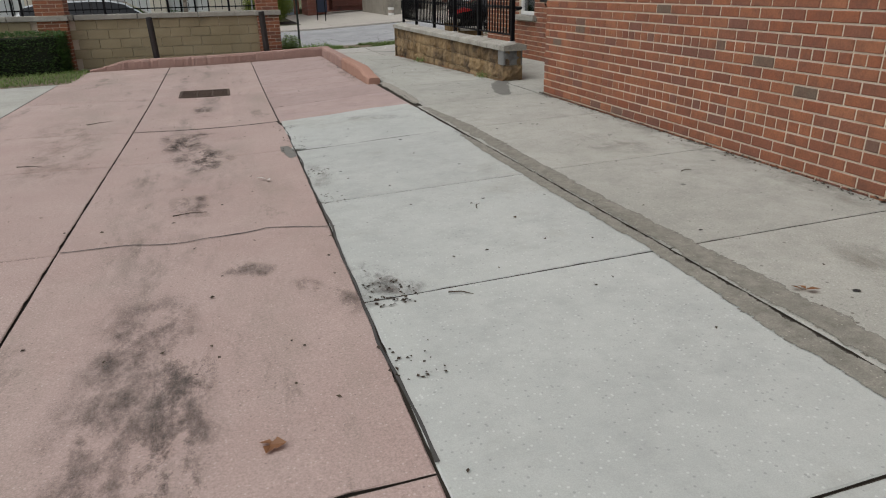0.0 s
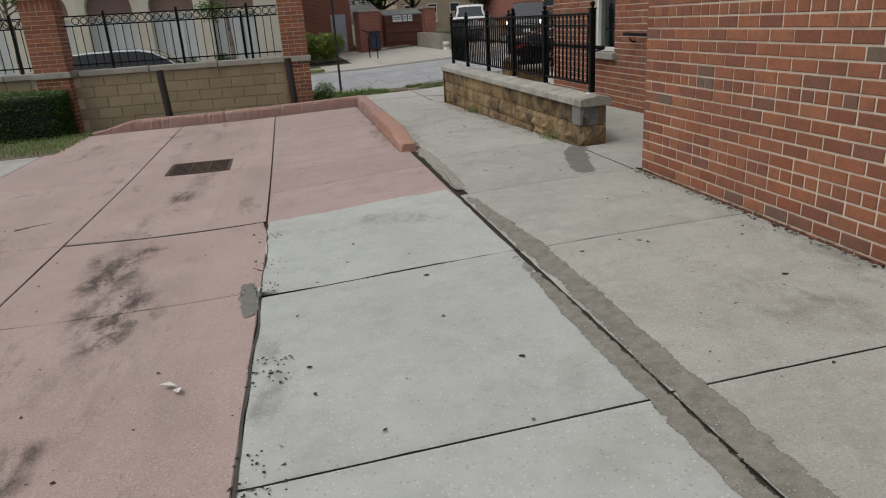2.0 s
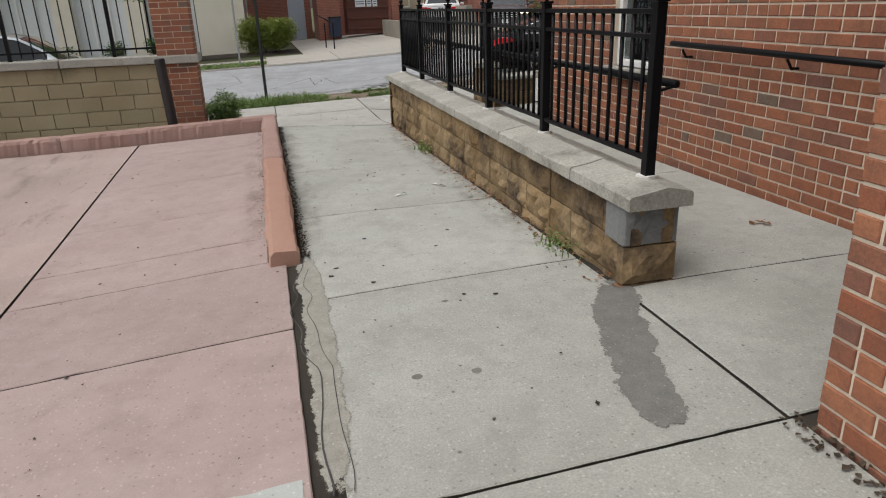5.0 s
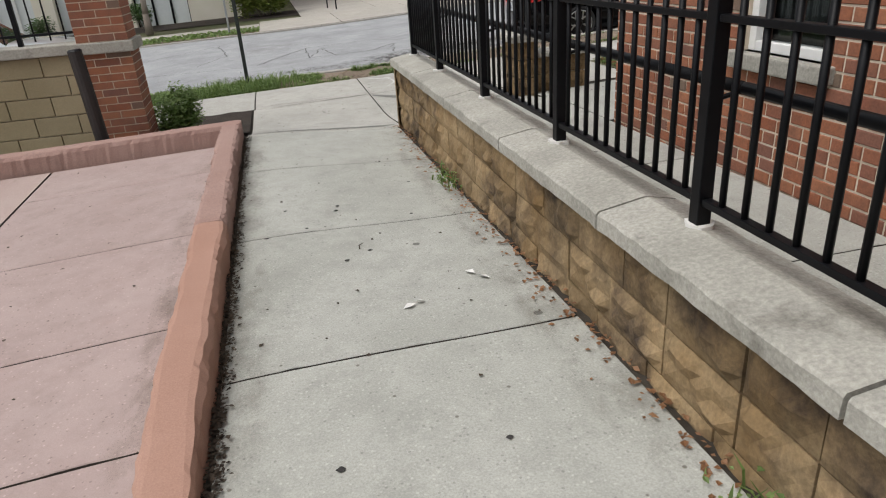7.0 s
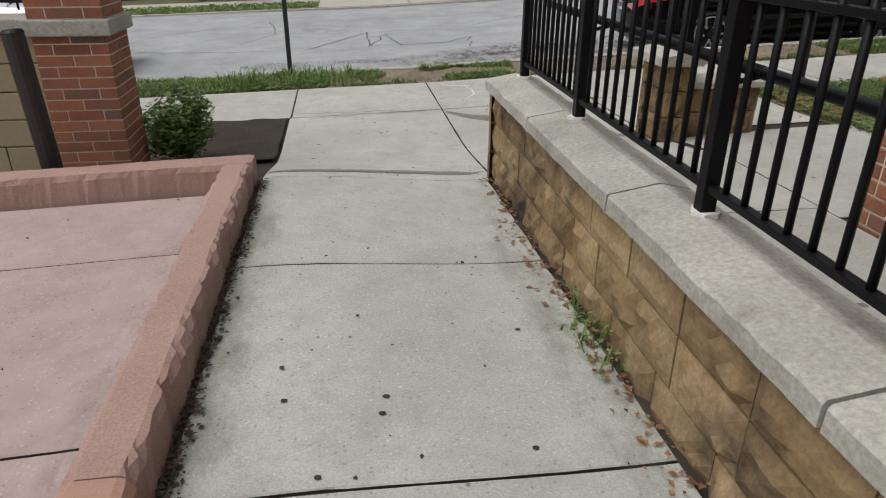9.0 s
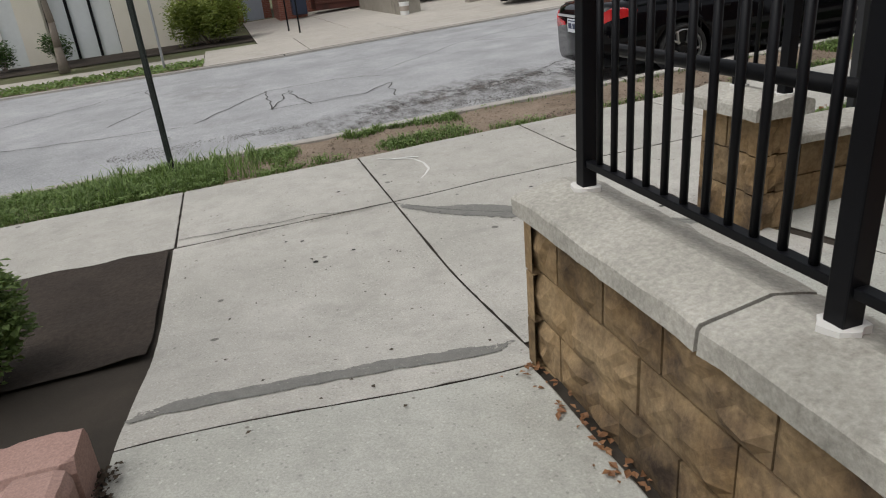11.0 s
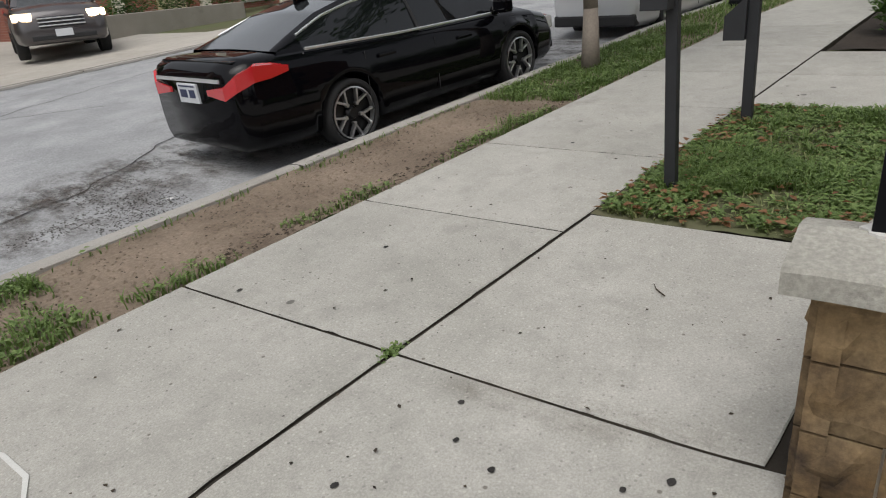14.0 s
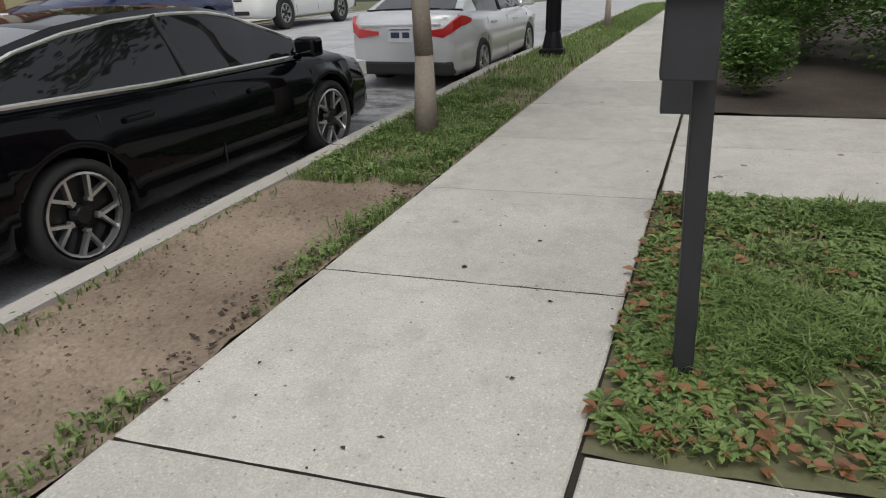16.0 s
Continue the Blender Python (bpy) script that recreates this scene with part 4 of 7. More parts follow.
for x in (-1.31, 0.90):
    z = gz(x, 15.4)
    e = thing("bollard", "dark brown painted steel bollard leaning by the red kerb", "bollard", group="bollards behind the kerb", at=(x, 15.4, z - 0.02), rz=0)
    bm = B()
    tube(bm, (0, 0, 0), (-0.04, 0, 1.0), 0.062, n=14)
    part("shaft", bm, plain("bollard_paint", (0.022, 0.017, 0.016), 0.55, vary=0.3), e, smooth=False)
    part("cap", tube(B(), (-0.04, 0, 1.0), (-0.041, 0, 1.015), 0.066, 0.05, n=14), M_IRON, e)

# roof and hidden sides that close the building
shell = thing("building_shell", "plain brick sides and flat roof closing the building", "building", kind="structure")
part("side_wall", box(B(), 11.75, 12.0, -7.0, 13.68, -0.1, 3.55), M_BRICKUP, shell)
part("side_wall", box(B(), 4.05, 11.75, -7.0, -6.7, -0.1, 3.55), M_BRICKUP, shell)
part("flat_roof", box(B(), 5.72, 11.74, -6.69, 13.66, 3.40, 3.52), M_COPE, shell)
part("flat_roof", box(B(), 4.06, 5.71, -6.69, 7.41, 3.40, 3.52), M_COPE, shell)

# ---- verge, kerbs and far side of the street ----
verge = sheet([*steps(-14, 1, 0.3), *steps(1.06, 11, 0.06), *steps(11.3, 34, 0.3)], steps(19.27, 20.28, 0.05), lambda x, y: gz(x, y) - 0.02 + 0.03 * noise.noise((x * 1.7, y * 1.7, 0)) + 0.018 * noise.noise((x * 6, y * 6, 4)) + 0.008 * noise.noise((x * 15, y * 15, 6)), sy, "ground_verge", M_DIRT)
tagged(verge, "strip of bare brown earth between sidewalk and kerb", "verge", kind="structure")
street_kerb = thing("kerb_near", "worn pale concrete street kerb", "kerb", kind="structure")
for x0 in range(-14, 40, 3):
    bm = B()
    n = 8
    prof = [(0, -0.3), (0, 0.0), (0.02, 0.012), (0.12, 0.01), (0.15, -0.02), (0.17, -0.3)]
    rings = []
    for i in range(n + 1):
        x = x0 + 0.006 + 2.988 * i / n
        y = 20.27 + sy(x)
        rings.append([bm.verts.new((x, y + u + 0.008 * noise.noise((x * 3, u, 1)), gz(x, 20.3) + v + 0.006 * noise.noise((x * 4, u * 9, 2)))) for u, v in prof])
    for i in range(n):
        for j in range(len(prof) - 1):
            bm.faces.new((rings[i][j], rings[i + 1][j], rings[i + 1][j + 1], rings[i][j + 1]))
    part("kerb_stone", bm, M_KERB, street_kerb)

far_kerb = thing("kerb_far", "low concrete kerb and apron edge across the street", "kerb", kind="structure")
for x0 in range(-14, 40, 3):
    part("kerb_stone", sheet(steps(x0 + 0.01, x0 + 2.99, 0.6), [29.32, 29.34, 29.5, 29.52], lambda x, y: far_z(x, y) - (0.2 if y - fy(x) < 29.33 else 0.03), fy), M_KERB, far_kerb)
far_walk = thing("pavement_far", "pale concrete sidewalk and driveway aprons across the street", "pavement", kind="structure")
slab_row([2.2, 4.6, 7.0, 9.4, 11.8, 14.2], [29.5, 31.4, 33.3], M_FARC, far_walk, fy, top=lambda x, y: far_z(x, y) - 0.02)
slab_row([3.6, 6.2, 8.8], [33.3, 37, 41, 45], M_FARC, far_walk, fy, top=lambda x, y: far_z(x, y) - 0.02)
slab_row([8.8, 11.4, 14.2], [33.3, 37, 41], M_FARC, far_walk, fy, top=lambda x, y: far_z(x, y) - 0.02)
slab_row([-12, -9.5, -7, -4.6, -2.2, 0.1, 2.2], [30.9, 32.4], M_FARC, far_walk, fy, top=lambda x, y: far_z(x, y) - 0.02)
slab_row([14.2, 17, 20, 23, 26, 29, 32], [30.2, 31.6], M_FARC, far_walk, fy, top=lambda x, y: far_z(x, y) - 0.02)


def crack(pts, width, surface=road_z, wander=0.09):
    """A jagged sealed crack along a line of points on the road."""
    bm = B()
    prev = None
    total = []
    for a, b_ in zip(pts[:-1], pts[1:]):
        n = max(2, int((Vector(b_) - Vector(a)).length / 0.06))
        total += [Vector(a).lerp(Vector(b_), i / n) for i in range(n)]
    total.append(Vector(pts[-1]))
    for i, p in enumerate(total):
        j = Vector((noise.noise((p.x * 3, p.y * 3, 1)), noise.noise((p.x * 3, p.y * 3, 7)))) * wander
        w = width * (0.6 + 0.7 * abs(noise.noise((p.x * 5, p.y * 5, 3))))
        d = (total[min(i + 1, len(total) - 1)] - total[max(i - 1, 0)]).normalized()
        nn = Vector((-d.y, d.x)) * w
        q = p + j
        now = [bm.verts.new((q.x + s * nn.x, q.y + s * nn.y, surface(q.x, q.y) + 0.006)) for s in (-1, 1)]
        if prev:
            bm.faces.new((prev[0], now[0], now[1], prev[1]))
        prev = now
    return tagged(mesh_ob("road_crack", bm, M_CRACK), "dark jagged crack in the road surface", "crack", kind="structure")


crack([(2.2, 23.1), (3.3, 24.9), (4.5, 24.9), (5.2, 24.3)], 0.013)
crack([(3.25, 24.9), (3.25, 23.2), (3.6, 24.6), (3.75, 23.1)], 0.012)
crack([(3.2, 23.2), (4.6, 23.1), (5.1, 23.6), (4.9, 22.5)], 0.013)
crack([(5.3, 24.9), (7.2, 26.3), (9.5, 26.8), (13, 27.0)], 0.011)
crack([(7.2, 26.3), (8.4, 25.2)], 0.011)
crack([(-6, 24.5), (-2.5, 24.2), (0.0, 23.4), (2.0, 23.0)], 0.012)
crack([(4.2, 21.6), (6.2, 21.9), (8.5, 23.0), (12.5, 23.6), (18, 23.0)], 0.012)
crack([(-1.0, 25.5), (1.2, 27.2), (1.5, 25.3), (0.9, 24.0)], 0.012)
crack([(0.6, 29.25), (4.7, 29.2), (9, 28.8), (14, 28.3)], 0.03)

# ---- planting ----
M_GRASS = leaf_material("grass_blades", (0.13, 0.21, 0.05), (0.22, 0.30, 0.10))
M_WEED = leaf_material("weed_leaves", (0.15, 0.235, 0.065), (0.24, 0.32, 0.11))
M_LEAF = leaf_material("shrub_leaves", (0.08, 0.165, 0.035), (0.15, 0.25, 0.06))
M_LEAFD = leaf_material("dark_tree_leaves", (0.055, 0.115, 0.03), (0.10, 0.18, 0.045))
M_LEAFY = leaf_material("yellow_green_leaves", (0.21, 0.27, 0.05), (0.29, 0.33, 0.09))
M_DRY = leaf_material("dry_leaves", (0.24, 0.11, 0.05), (0.36, 0.20, 0.10))
M_DEBRIS = rough_surface("dark_bits", (0.045, 0.035, 0.028), (0.10, 0.075, 0.05), grain=30, vary="island", spread=0.5)
M_BARK = rough_surface("grey_bark", (0.20, 0.17, 0.14), (0.28, 0.24, 0.20), grain=40, bumpy=0.9)


def raw(name, V, F, mat, label, category, kind="stuff"):
    me = bpy.data.meshes.new(name)
    me.from_pydata(V, [], F)
    me.materials.append(mat)
    return tagged(new(name, me), label, category, kind=kind)


def blades(name, count, area, density, height, label, seed, surf=gz, mat=None, lean=0.6):
    """Grass: bent two-segment blades scattered over an area where density(x, y) allows."""
    rnd = random.Random(seed)
    V, F = [], []
    x0, x1, y0, y1 = area
    tries = 0
    while count > 0 and tries < 400000:
        tries += 1
        x, y = rnd.uniform(x0, x1), rnd.uniform(y0, y1)
        if rnd.random() > density(x, y):
            continue
        yy = y + sy(x) if surf is gz else y
        z = gz(x, yy) - 0.03
        a = rnd.uniform(0, 6.283)
        hgt = height * rnd.uniform(0.45, 1.15) + 0.02
        w = rnd.uniform(0.003, 0.0065)
        dx, dy = math.cos(a), math.sin(a)
        l1, l2 = hgt * lean * rnd.uniform(0.1, 0.5), hgt * lean * rnd.uniform(0.5, 1.5)
        o = len(V)
        V += [(x - dy * w, yy + dx * w, z), (x + dy * w, yy - dx * w, z), (x + dx * l1 + dy * w, yy + dy * l1 - dx * w, z + hgt * 0.6), (x + dx * l1 - dy * w, yy + dy * l1 + dx * w, z + hgt * 0.6), (x + dx * l2, yy + dy * l2, z + hgt * rnd.uniform(0.7, 1.0))]
        F += [(o, o + 1, o + 2, o + 3), (o + 3, o + 2, o + 4)]
        count -= 1
    return raw(name, V, F, mat or M_GRASS, label, "grass")


def leaf_quads(V, F, rnd, p, size, up=0.5):
    """One folded, pointed leaf at p."""
    a = rnd.uniform(0, 6.283)
    t = rnd.uniform(-0.6, 0.9) * up
    d = Vector((math.cos(a), math.sin(a), t)).normalized()
    s = d.cross(Vector((rnd.uniform(-0.4, 0.4), rnd.uniform(-0.4, 0.4), 1))).normalized()
    n = s.cross(d)
    w = size * rnd.uniform(0.28, 0.42)
    l = size * rnd.uniform(0.7, 1.25)
    o = len(V)
    V += [p, p + d * l * 0.5 + s * w + n * w * 0.35, p + d * l, p + d * l * 0.5 - s * w + n * w * 0.35]
    F += [(o, o + 1, o + 2), (o, o + 2, o + 3)]


def scatter_leaves(name, count, area, density, size, mat, label, category, seed, lift=0.01, turned=True):
    rnd = random.Random(seed)
    V, F = [], []
    tries = 0
    while count > 0 and tries < 300000:
        tries += 1
        x, y = rnd.uniform(area[0], area[1]), rnd.uniform(area[2], area[3])
        if rnd.random() > density(x, y):
            continue
        yy = y + (sy(x) if turned else 0)
        leaf_quads(V, F, rnd, Vector((x, yy, gz(x, yy) + lift * rnd.uniform(0.4, 1.6))), size * rnd.uniform(0.5, 1.3), 0.25)
        count -= 1
    return raw(name, V, F, mat, label, category)


def clumpy(x, y, f=1.6, lo=-0.1, hi=0.35, seed=0):
    return ease(lo, hi, noise.noise((x * f, y * f, seed)))


def verge_density(x, y):
    if x < 2.55:
        return 1.0
    edge = max(ease(19.5, 19.32, y), 0.25 * ease(20.12, 20.24, y))
    if x < 5.0:
        return max(clumpy(x, y, 1.5, -0.05, 0.3, 5) * ease(2.6, 3.1, x), edge * 0.8 * clumpy(x, y, 2.5, -0.2, 0.2, 2))
    if x < 9.2:
        return edge * clumpy(x, y, 2.2, -0.15, 0.25, 3) * 0.8
    return clumpy(x, y, 1.3, -0.55, 0.0, 8) * (0.5 + 0.5 * clumpy(x, y, 4, -0.3, 0.3, 1))


blades("verge_grass", 42000, (-6, 12.5, 19.28, 20.26), verge_density, 0.05, "patchy green verge grass along the street kerb", 1)
blades("verge_grass", 14000, (12.5, 34, 19.28, 20.26), lambda x, y: 0.9, 0.09, "green verge grass further up the street", 2)
blades("tall_weeds", 700, (1.2, 2.9, 19.4, 20.2), lambda x, y: 1.0, 0.2, "tall grass tuft round the sign pole", 3)
scatter_leaves("verge_litter", 800, (2.6, 9.6, 19.3, 20.24), lambda x, y: 0.3 + 0.7 * clumpy(x, y, 2, -0.2, 0.3, 4), 0.02, M_DEBRIS, "dark clods and twigs on the bare earth", "litter", 24, 0.008)
scatter_leaves("verge_weeds", 9000, (-6, 13, 19.28, 20.26), verge_density, 0.035, M_WEED, "small broad-leaved weeds in the verge", "weeds", 4, 0.03)


def lawn_density(x, y):
    return 0.35 + 0.65 * clumpy(x, y, 1.7, -0.3, 0.25, 11)


def rosettes(name, count, area, density, size, mat, label, seed):
    """Low broad-leaved weeds: arching leaves spread from one root."""
    rnd = random.Random(seed)
    V, F = [], []
    tries = 0
    while count > 0 and tries < 200000:
        tries += 1
        x, y = rnd.uniform(area[0], area[1]), rnd.uniform(area[2], area[3])
        if rnd.random() > density(x, y):
            continue
        y += sy(x)
        z = gz(x, y) + 0.012
        big = size * rnd.uniform(0.5, 1.25)
        for _ in range(rnd.randrange(5, 10)):
            a = rnd.uniform(0, 6.283)
            l, up = big * rnd.uniform(0.6, 1.2), rnd.uniform(0.15, 0.9)
            d, w = Vector((math.cos(a), math.sin(a), 0)), big * rnd.uniform(0.14, 0.24)
            q = Vector((-d.y, d.x, 0)) * w
            r = Vector((x, y, z)) + d * 0.005
            m1 = r + d * l * 0.5 + Vector((0, 0, l * up * 0.55))
            m2 = r + d * l * 0.82 + Vector((0, 0, l * up * 0.6))
            tip = r + d * l + Vector((0, 0, l * up * 0.42))
            o = len(V)
            V += [r, m1 + q, m1 - Vector((0, 0, w * 0.35)), m1 - q, m2 + q * 0.8, m2 - Vector((0, 0, w * 0.3)), m2 - q * 0.8, tip]
            F += [(o, o + 2, o + 1), (o, o + 3, o + 2), (o + 1, o + 2, o + 5, o + 4), (o + 2, o + 3, o + 6, o + 5), (o + 4, o + 5, o + 7), (o + 5, o + 6, o + 7)]
        count -= 1
    return raw(name, V, F, mat, label, "weeds")


def tufts(name, count, area, density, height, label, seed, per=46):
    """Clumps of fine grass: blades fanning out of one spot."""
    rnd = random.Random(seed)
    V, F = [], []
    tries = 0
    while count > 0 and tries < 100000:
        tries += 1
        x, y = rnd.uniform(area[0], area[1]), rnd.uniform(area[2], area[3])
        if rnd.random() > density(x, y):
            continue
        y += sy(x)
        spread_ = rnd.uniform(0.02, 0.06)
        for _ in range(per):
            px, py = x + rnd.gauss(0, spread_), y + rnd.gauss(0, spread_)
            a = math.atan2(py - y, px - x) + rnd.uniform(-0.9, 0.9)
            hgt = height * rnd.uniform(0.5, 1.2)
            w = rnd.uniform(0.0022, 0.005)
            dx, dy = math.cos(a), math.sin(a)
            l1, l2 = hgt * rnd.uniform(0.1, 0.35), hgt * rnd.uniform(0.5, 1.1)
            z = gz(px, py) - 0.01
            o = len(V)
            V += [(px - dy * w, py + dx * w, z), (px + dy * w, py - dx * w, z), (px + dx * l1 + dy * w, py + dy * l1 - dx * w, z + hgt * 0.65), (px + dx * l1 - dy * w, py + dy * l1 + dx * w, z + hgt * 0.65), (px + dx * l2, py + dy * l2, z + hgt * rnd.uniform(0.6, 0.95))]
            F += [(o, o + 1, o + 2, o + 3), (o + 3, o + 2, o + 4)]
        count -= 1
    return raw(name, V, F, M_GRASS, label, "grass")


blades("lawn_grass", 9000, (6.92, 9.22, 15.2, 17.78), lambda x, y: 0.1 + 0.9 * clumpy(x, y, 1.4, -0.15, 0.35, 12), 0.06, "uneven lawn grass beside the sidewalk", 6, lean=1.1, mat=leaf_material("dry_grass_blades", (0.19, 0.23, 0.08), (0.33, 0.33, 0.16)))
tufts("lawn_tufts", 190, (7.0, 9.15, 15.2, 17.66), lambda x, y: 0.06 + 0.94 * clumpy(x, y, 1.1, 0.0, 0.4, 33), 0.095, "bright tufts of grass in the thin lawn", 26)
rosettes("lawn_weeds", 4300, (6.95, 9.2, 15.2, 17.78), lambda x, y: 0.12 + 0.88 * clumpy(x, y, 1.7, -0.2, 0.25, 11), 0.054, M_WEED, "broad-leaved weeds covering the lawn", 7)
rosettes("lawn_edge_weeds", 620, (6.95, 9.2, 17.45, 17.83), lambda x, y: 0.3 + 0.7 * clumpy(x, y, 2.2, -0.1, 0.3, 17), 0.05, M_WEED, "weeds leaning over the sidewalk's edge", 27)
scatter_leaves("fallen_leaves", 520, (6.92, 9.2, 16.3, 17.86), lambda x, y: 0.12 + ease(17.3, 17.8, y) + ease(7.4, 6.95, x), 0.055, M_DRY, "dry brown leaves lying in the lawn's edge", "leaves", 8, 0.03)
tufts("verge_tufts", 300, (-4, 13, 19.38, 20.2), lambda x, y: verge_density(x, y) ** 2, 0.09, "clumps of green grass in the verge", 28)
rosettes("verge_rosettes", 420, (-4, 13, 19.28, 20.24), verge_density, 0.05, M_WEED, "low weeds along the verge", 29)
scatter_leaves("edge_litter", 380, (5.6, 9.6, 19.27, 19.5), lambda x, y: ease(19.5, 19.28, y), 0.03, M_DEBRIS, "dark leaf litter along the sidewalk's edge", "litter", 30, 0.01)
lawn_soil = sheet(steps(6.885, 9.25, 0.12), steps(14.2, 17.855, 0.06), lambda x, y: gz(x, y) - 0.004 + 0.014 * noise.noise((x * 2, y * 2, 0)) + 0.012 * noise.noise((x * 7, y * 7, 3)), sy, "ground_lawn", M_SOIL)
tagged(lawn_soil, "earth under the thin lawn", "lawn", kind="structure")
bed = sheet(steps(11.42, 26, 0.3), steps(12, 17.8, 0.3), lambda x, y: gz(x, y) + 0.01 + 0.03 * noise.noise((x * 2, y * 2, 0)), sy, "ground_mulch", M_MULCH)
tagged(bed, "dark bark mulch bed under the shrubs", "mulch bed", kind="structure")
bed2 = sheet(steps(0.9, 2.17, 0.08), steps(16.3, 17.84, 0.08), lambda x, y: gz(x, y) + 0.010 + 0.02 * noise.noise((x * 4, y * 4, 0)), None, "ground_bed", M_MULCH)
tagged(bed2, "dark bare planting soil beside the pillar", "soil bed", kind="structure")
bed3 = sheet(steps(-12, 0.9, 0.3), steps(15.25, 17.84, 0.3), lambda x, y: gz(x, y) + 0.010 + 0.02 * noise.noise((x * 4, y * 4, 0)), None, "ground_bed_wall", M_DIRT)
tagged(bed3, "earth behind the red kerb and under the block wall", "soil bed", kind="structure")
west = sheet(steps(-12, -2.6, 0.3), steps(13.1, 15.3, 0.15), lambda x, y: gz(x, y) + 0.004, None, "ground_west_lawn", M_DIRT)
tagged(west, "earth under the strip of lawn", "lawn", kind="structure")
blades("strip_grass", 9000, (-8, -2.55, 13.15, 15.6), lambda x, y: 0.8, 0.10, "bright green strip of lawn by the hedge", 9, surf=None)
blades("kerb_grass", 700, (-2.5, 0.8, 15.25, 15.8), lambda x, y: 0.4 + 0.6 * clumpy(x, y, 2, 0, 0.3, 3), 0.12, "grass growing behind the red kerb", 10, surf=None)
blades("wall_foot_weeds", 110, (3.55, 3.72, 9.4, 15.0), lambda x, y: ease(3.55, 3.72, x) * clumpy(x, y, 1.1, 0.12, 0.4, 21), 0.09, "weeds sprouting at the stone wall's foot", 12, surf=None)
scatter_leaves("wall_foot_leaves", 110, (3.5, 3.73, 9.2, 15.2), lambda x, y: ease(3.48, 3.71, x) * clumpy(x, y, 1.1, 0.1, 0.5, 21), 0.026, M_WEED, "small weeds along the stone wall's foot", "weeds", 13, 0.05, False)
scatter_leaves("wall_foot_litter", 500, (3.45, 3.72, 8.95, 15.3), lambda x, y: ease(3.45, 3.70, x) ** 3, 0.03, M_DRY, "dry leaf litter along the stone wall", "leaves", 14, 0.012, False)
scatter_leaves("kerb_litter", 2200, (2.175, 2.26, 10.1, 15.2), lambda x, y: ease(2.26, 2.18, x), 0.022, M_DEBRIS, "dark leaf litter along the red kerb", "litter", 15, 0.012, False)
scatter_leaves("kerb_litter", 160, (1.93, 2.0, 10.3, 15.0), lambda x, y: 0.5, 0.018, M_DEBRIS, "dark leaf litter inside the red kerb", "litter", 16, 0.008, False)
scatter_leaves("wall_litter", 1600, (3.55, 3.74, -3, 7.8), lambda x, y: ease(3.55, 3.72, x) ** 3, 0.025, M_DEBRIS, "dark litter along the brick wall's foot", "litter", 17, 0.008, False)
scatter_leaves("pavement_litter", 520, (-2.7, 3.7, -1, 15), lambda x, y: 0.6, 0.022, M_DEBRIS, "scattered twigs and dark leaf bits on the concrete", "litter", 18, 0.006, False)
scatter_leaves("pavement_litter", 260, (2.2, 10, 15.2, 19.2), lambda x, y: 0.6, 0.02, M_DEBRIS, "scattered dark bits on the sidewalk", "litter", 19, 0.006, False)
for x, y in ((2.34, 2.12), (-0.02, 1.86), (4.95, 9.6), (5.0, 9.55)):
    V, F = [], []
    rnd = random.Random(int(x * 100))
    for k in range(3):
        leaf_quads(V, F, rnd, Vector((x + 0.01 * k, y, gz(x, y) + 0.012)), 0.055, 0.2)
    raw("dry_leaf", V, F, M_DRY, "curled orange-brown dry leaf on the concrete", "leaf", "")


def foliage(name, parent, blobs, count, size, mat, seed, shell=0.55):
    """A crown of single leaves gathered in uneven clumps."""
    rnd = random.Random(seed)
    V, F = [], []
    tot = sum(b_[3] * b_[4] for b_ in blobs)
    for cx, cy, cz, rx, rz in blobs:
        n = int(count * rx * rz / tot)
        for _ in range(n):
            d = Vector((rnd.gauss(0, 1), rnd.gauss(0, 1), rnd.gauss(0, 1))).normalized()
            k = rnd.uniform(shell, 1.0) * (1 + 0.28 * noise.noise((d.x * 2.5 + cx, d.y * 2.5, d.z * 2.5 + seed)))
            leaf_quads(V, F, rnd, Vector((cx + d.x * rx * k, cy + d.y * rx * k, cz + d.z * rz * k)), size * rnd.uniform(0.6, 1.3), 0.8)
    me = bpy.data.meshes.new(name)
    me.from_pydata(V, [], F)
    me.materials.append(mat)
    ob = new(name, me)
    ob.parent = parent
    return ob


def shrub(label, x, y, z, r, hgt, count, size, mat, seed, category="shrub", lobes=7, stretch=(1.0, 1.0)):
    rnd = random.Random(seed)
    e = thing("shrub", label, category, at=(x, y, z))
    bm = B()
    blobs = []
    for i in range(lobes):
        a = 6.283 * i / lobes + rnd.uniform(-0.3, 0.3)
        q = r * rnd.uniform(0.25, 0.6)
        bx, by, bz = math.cos(a) * q * stretch[0], math.sin(a) * q * stretch[1], hgt * rnd.uniform(0.35, 0.68)
        blobs.append((bx, by, bz, r * rnd.uniform(0.42, 0.6), hgt * rnd.uniform(0.3, 0.42)))
        tube(bm, (bx * 0.2, by * 0.2, 0), (bx, by, bz), 0.014, 0.006, n=5)
    part("stem", bm, M_BARK, e)
    foliage("foliage", e, blobs, count, size, mat, seed)
    return e


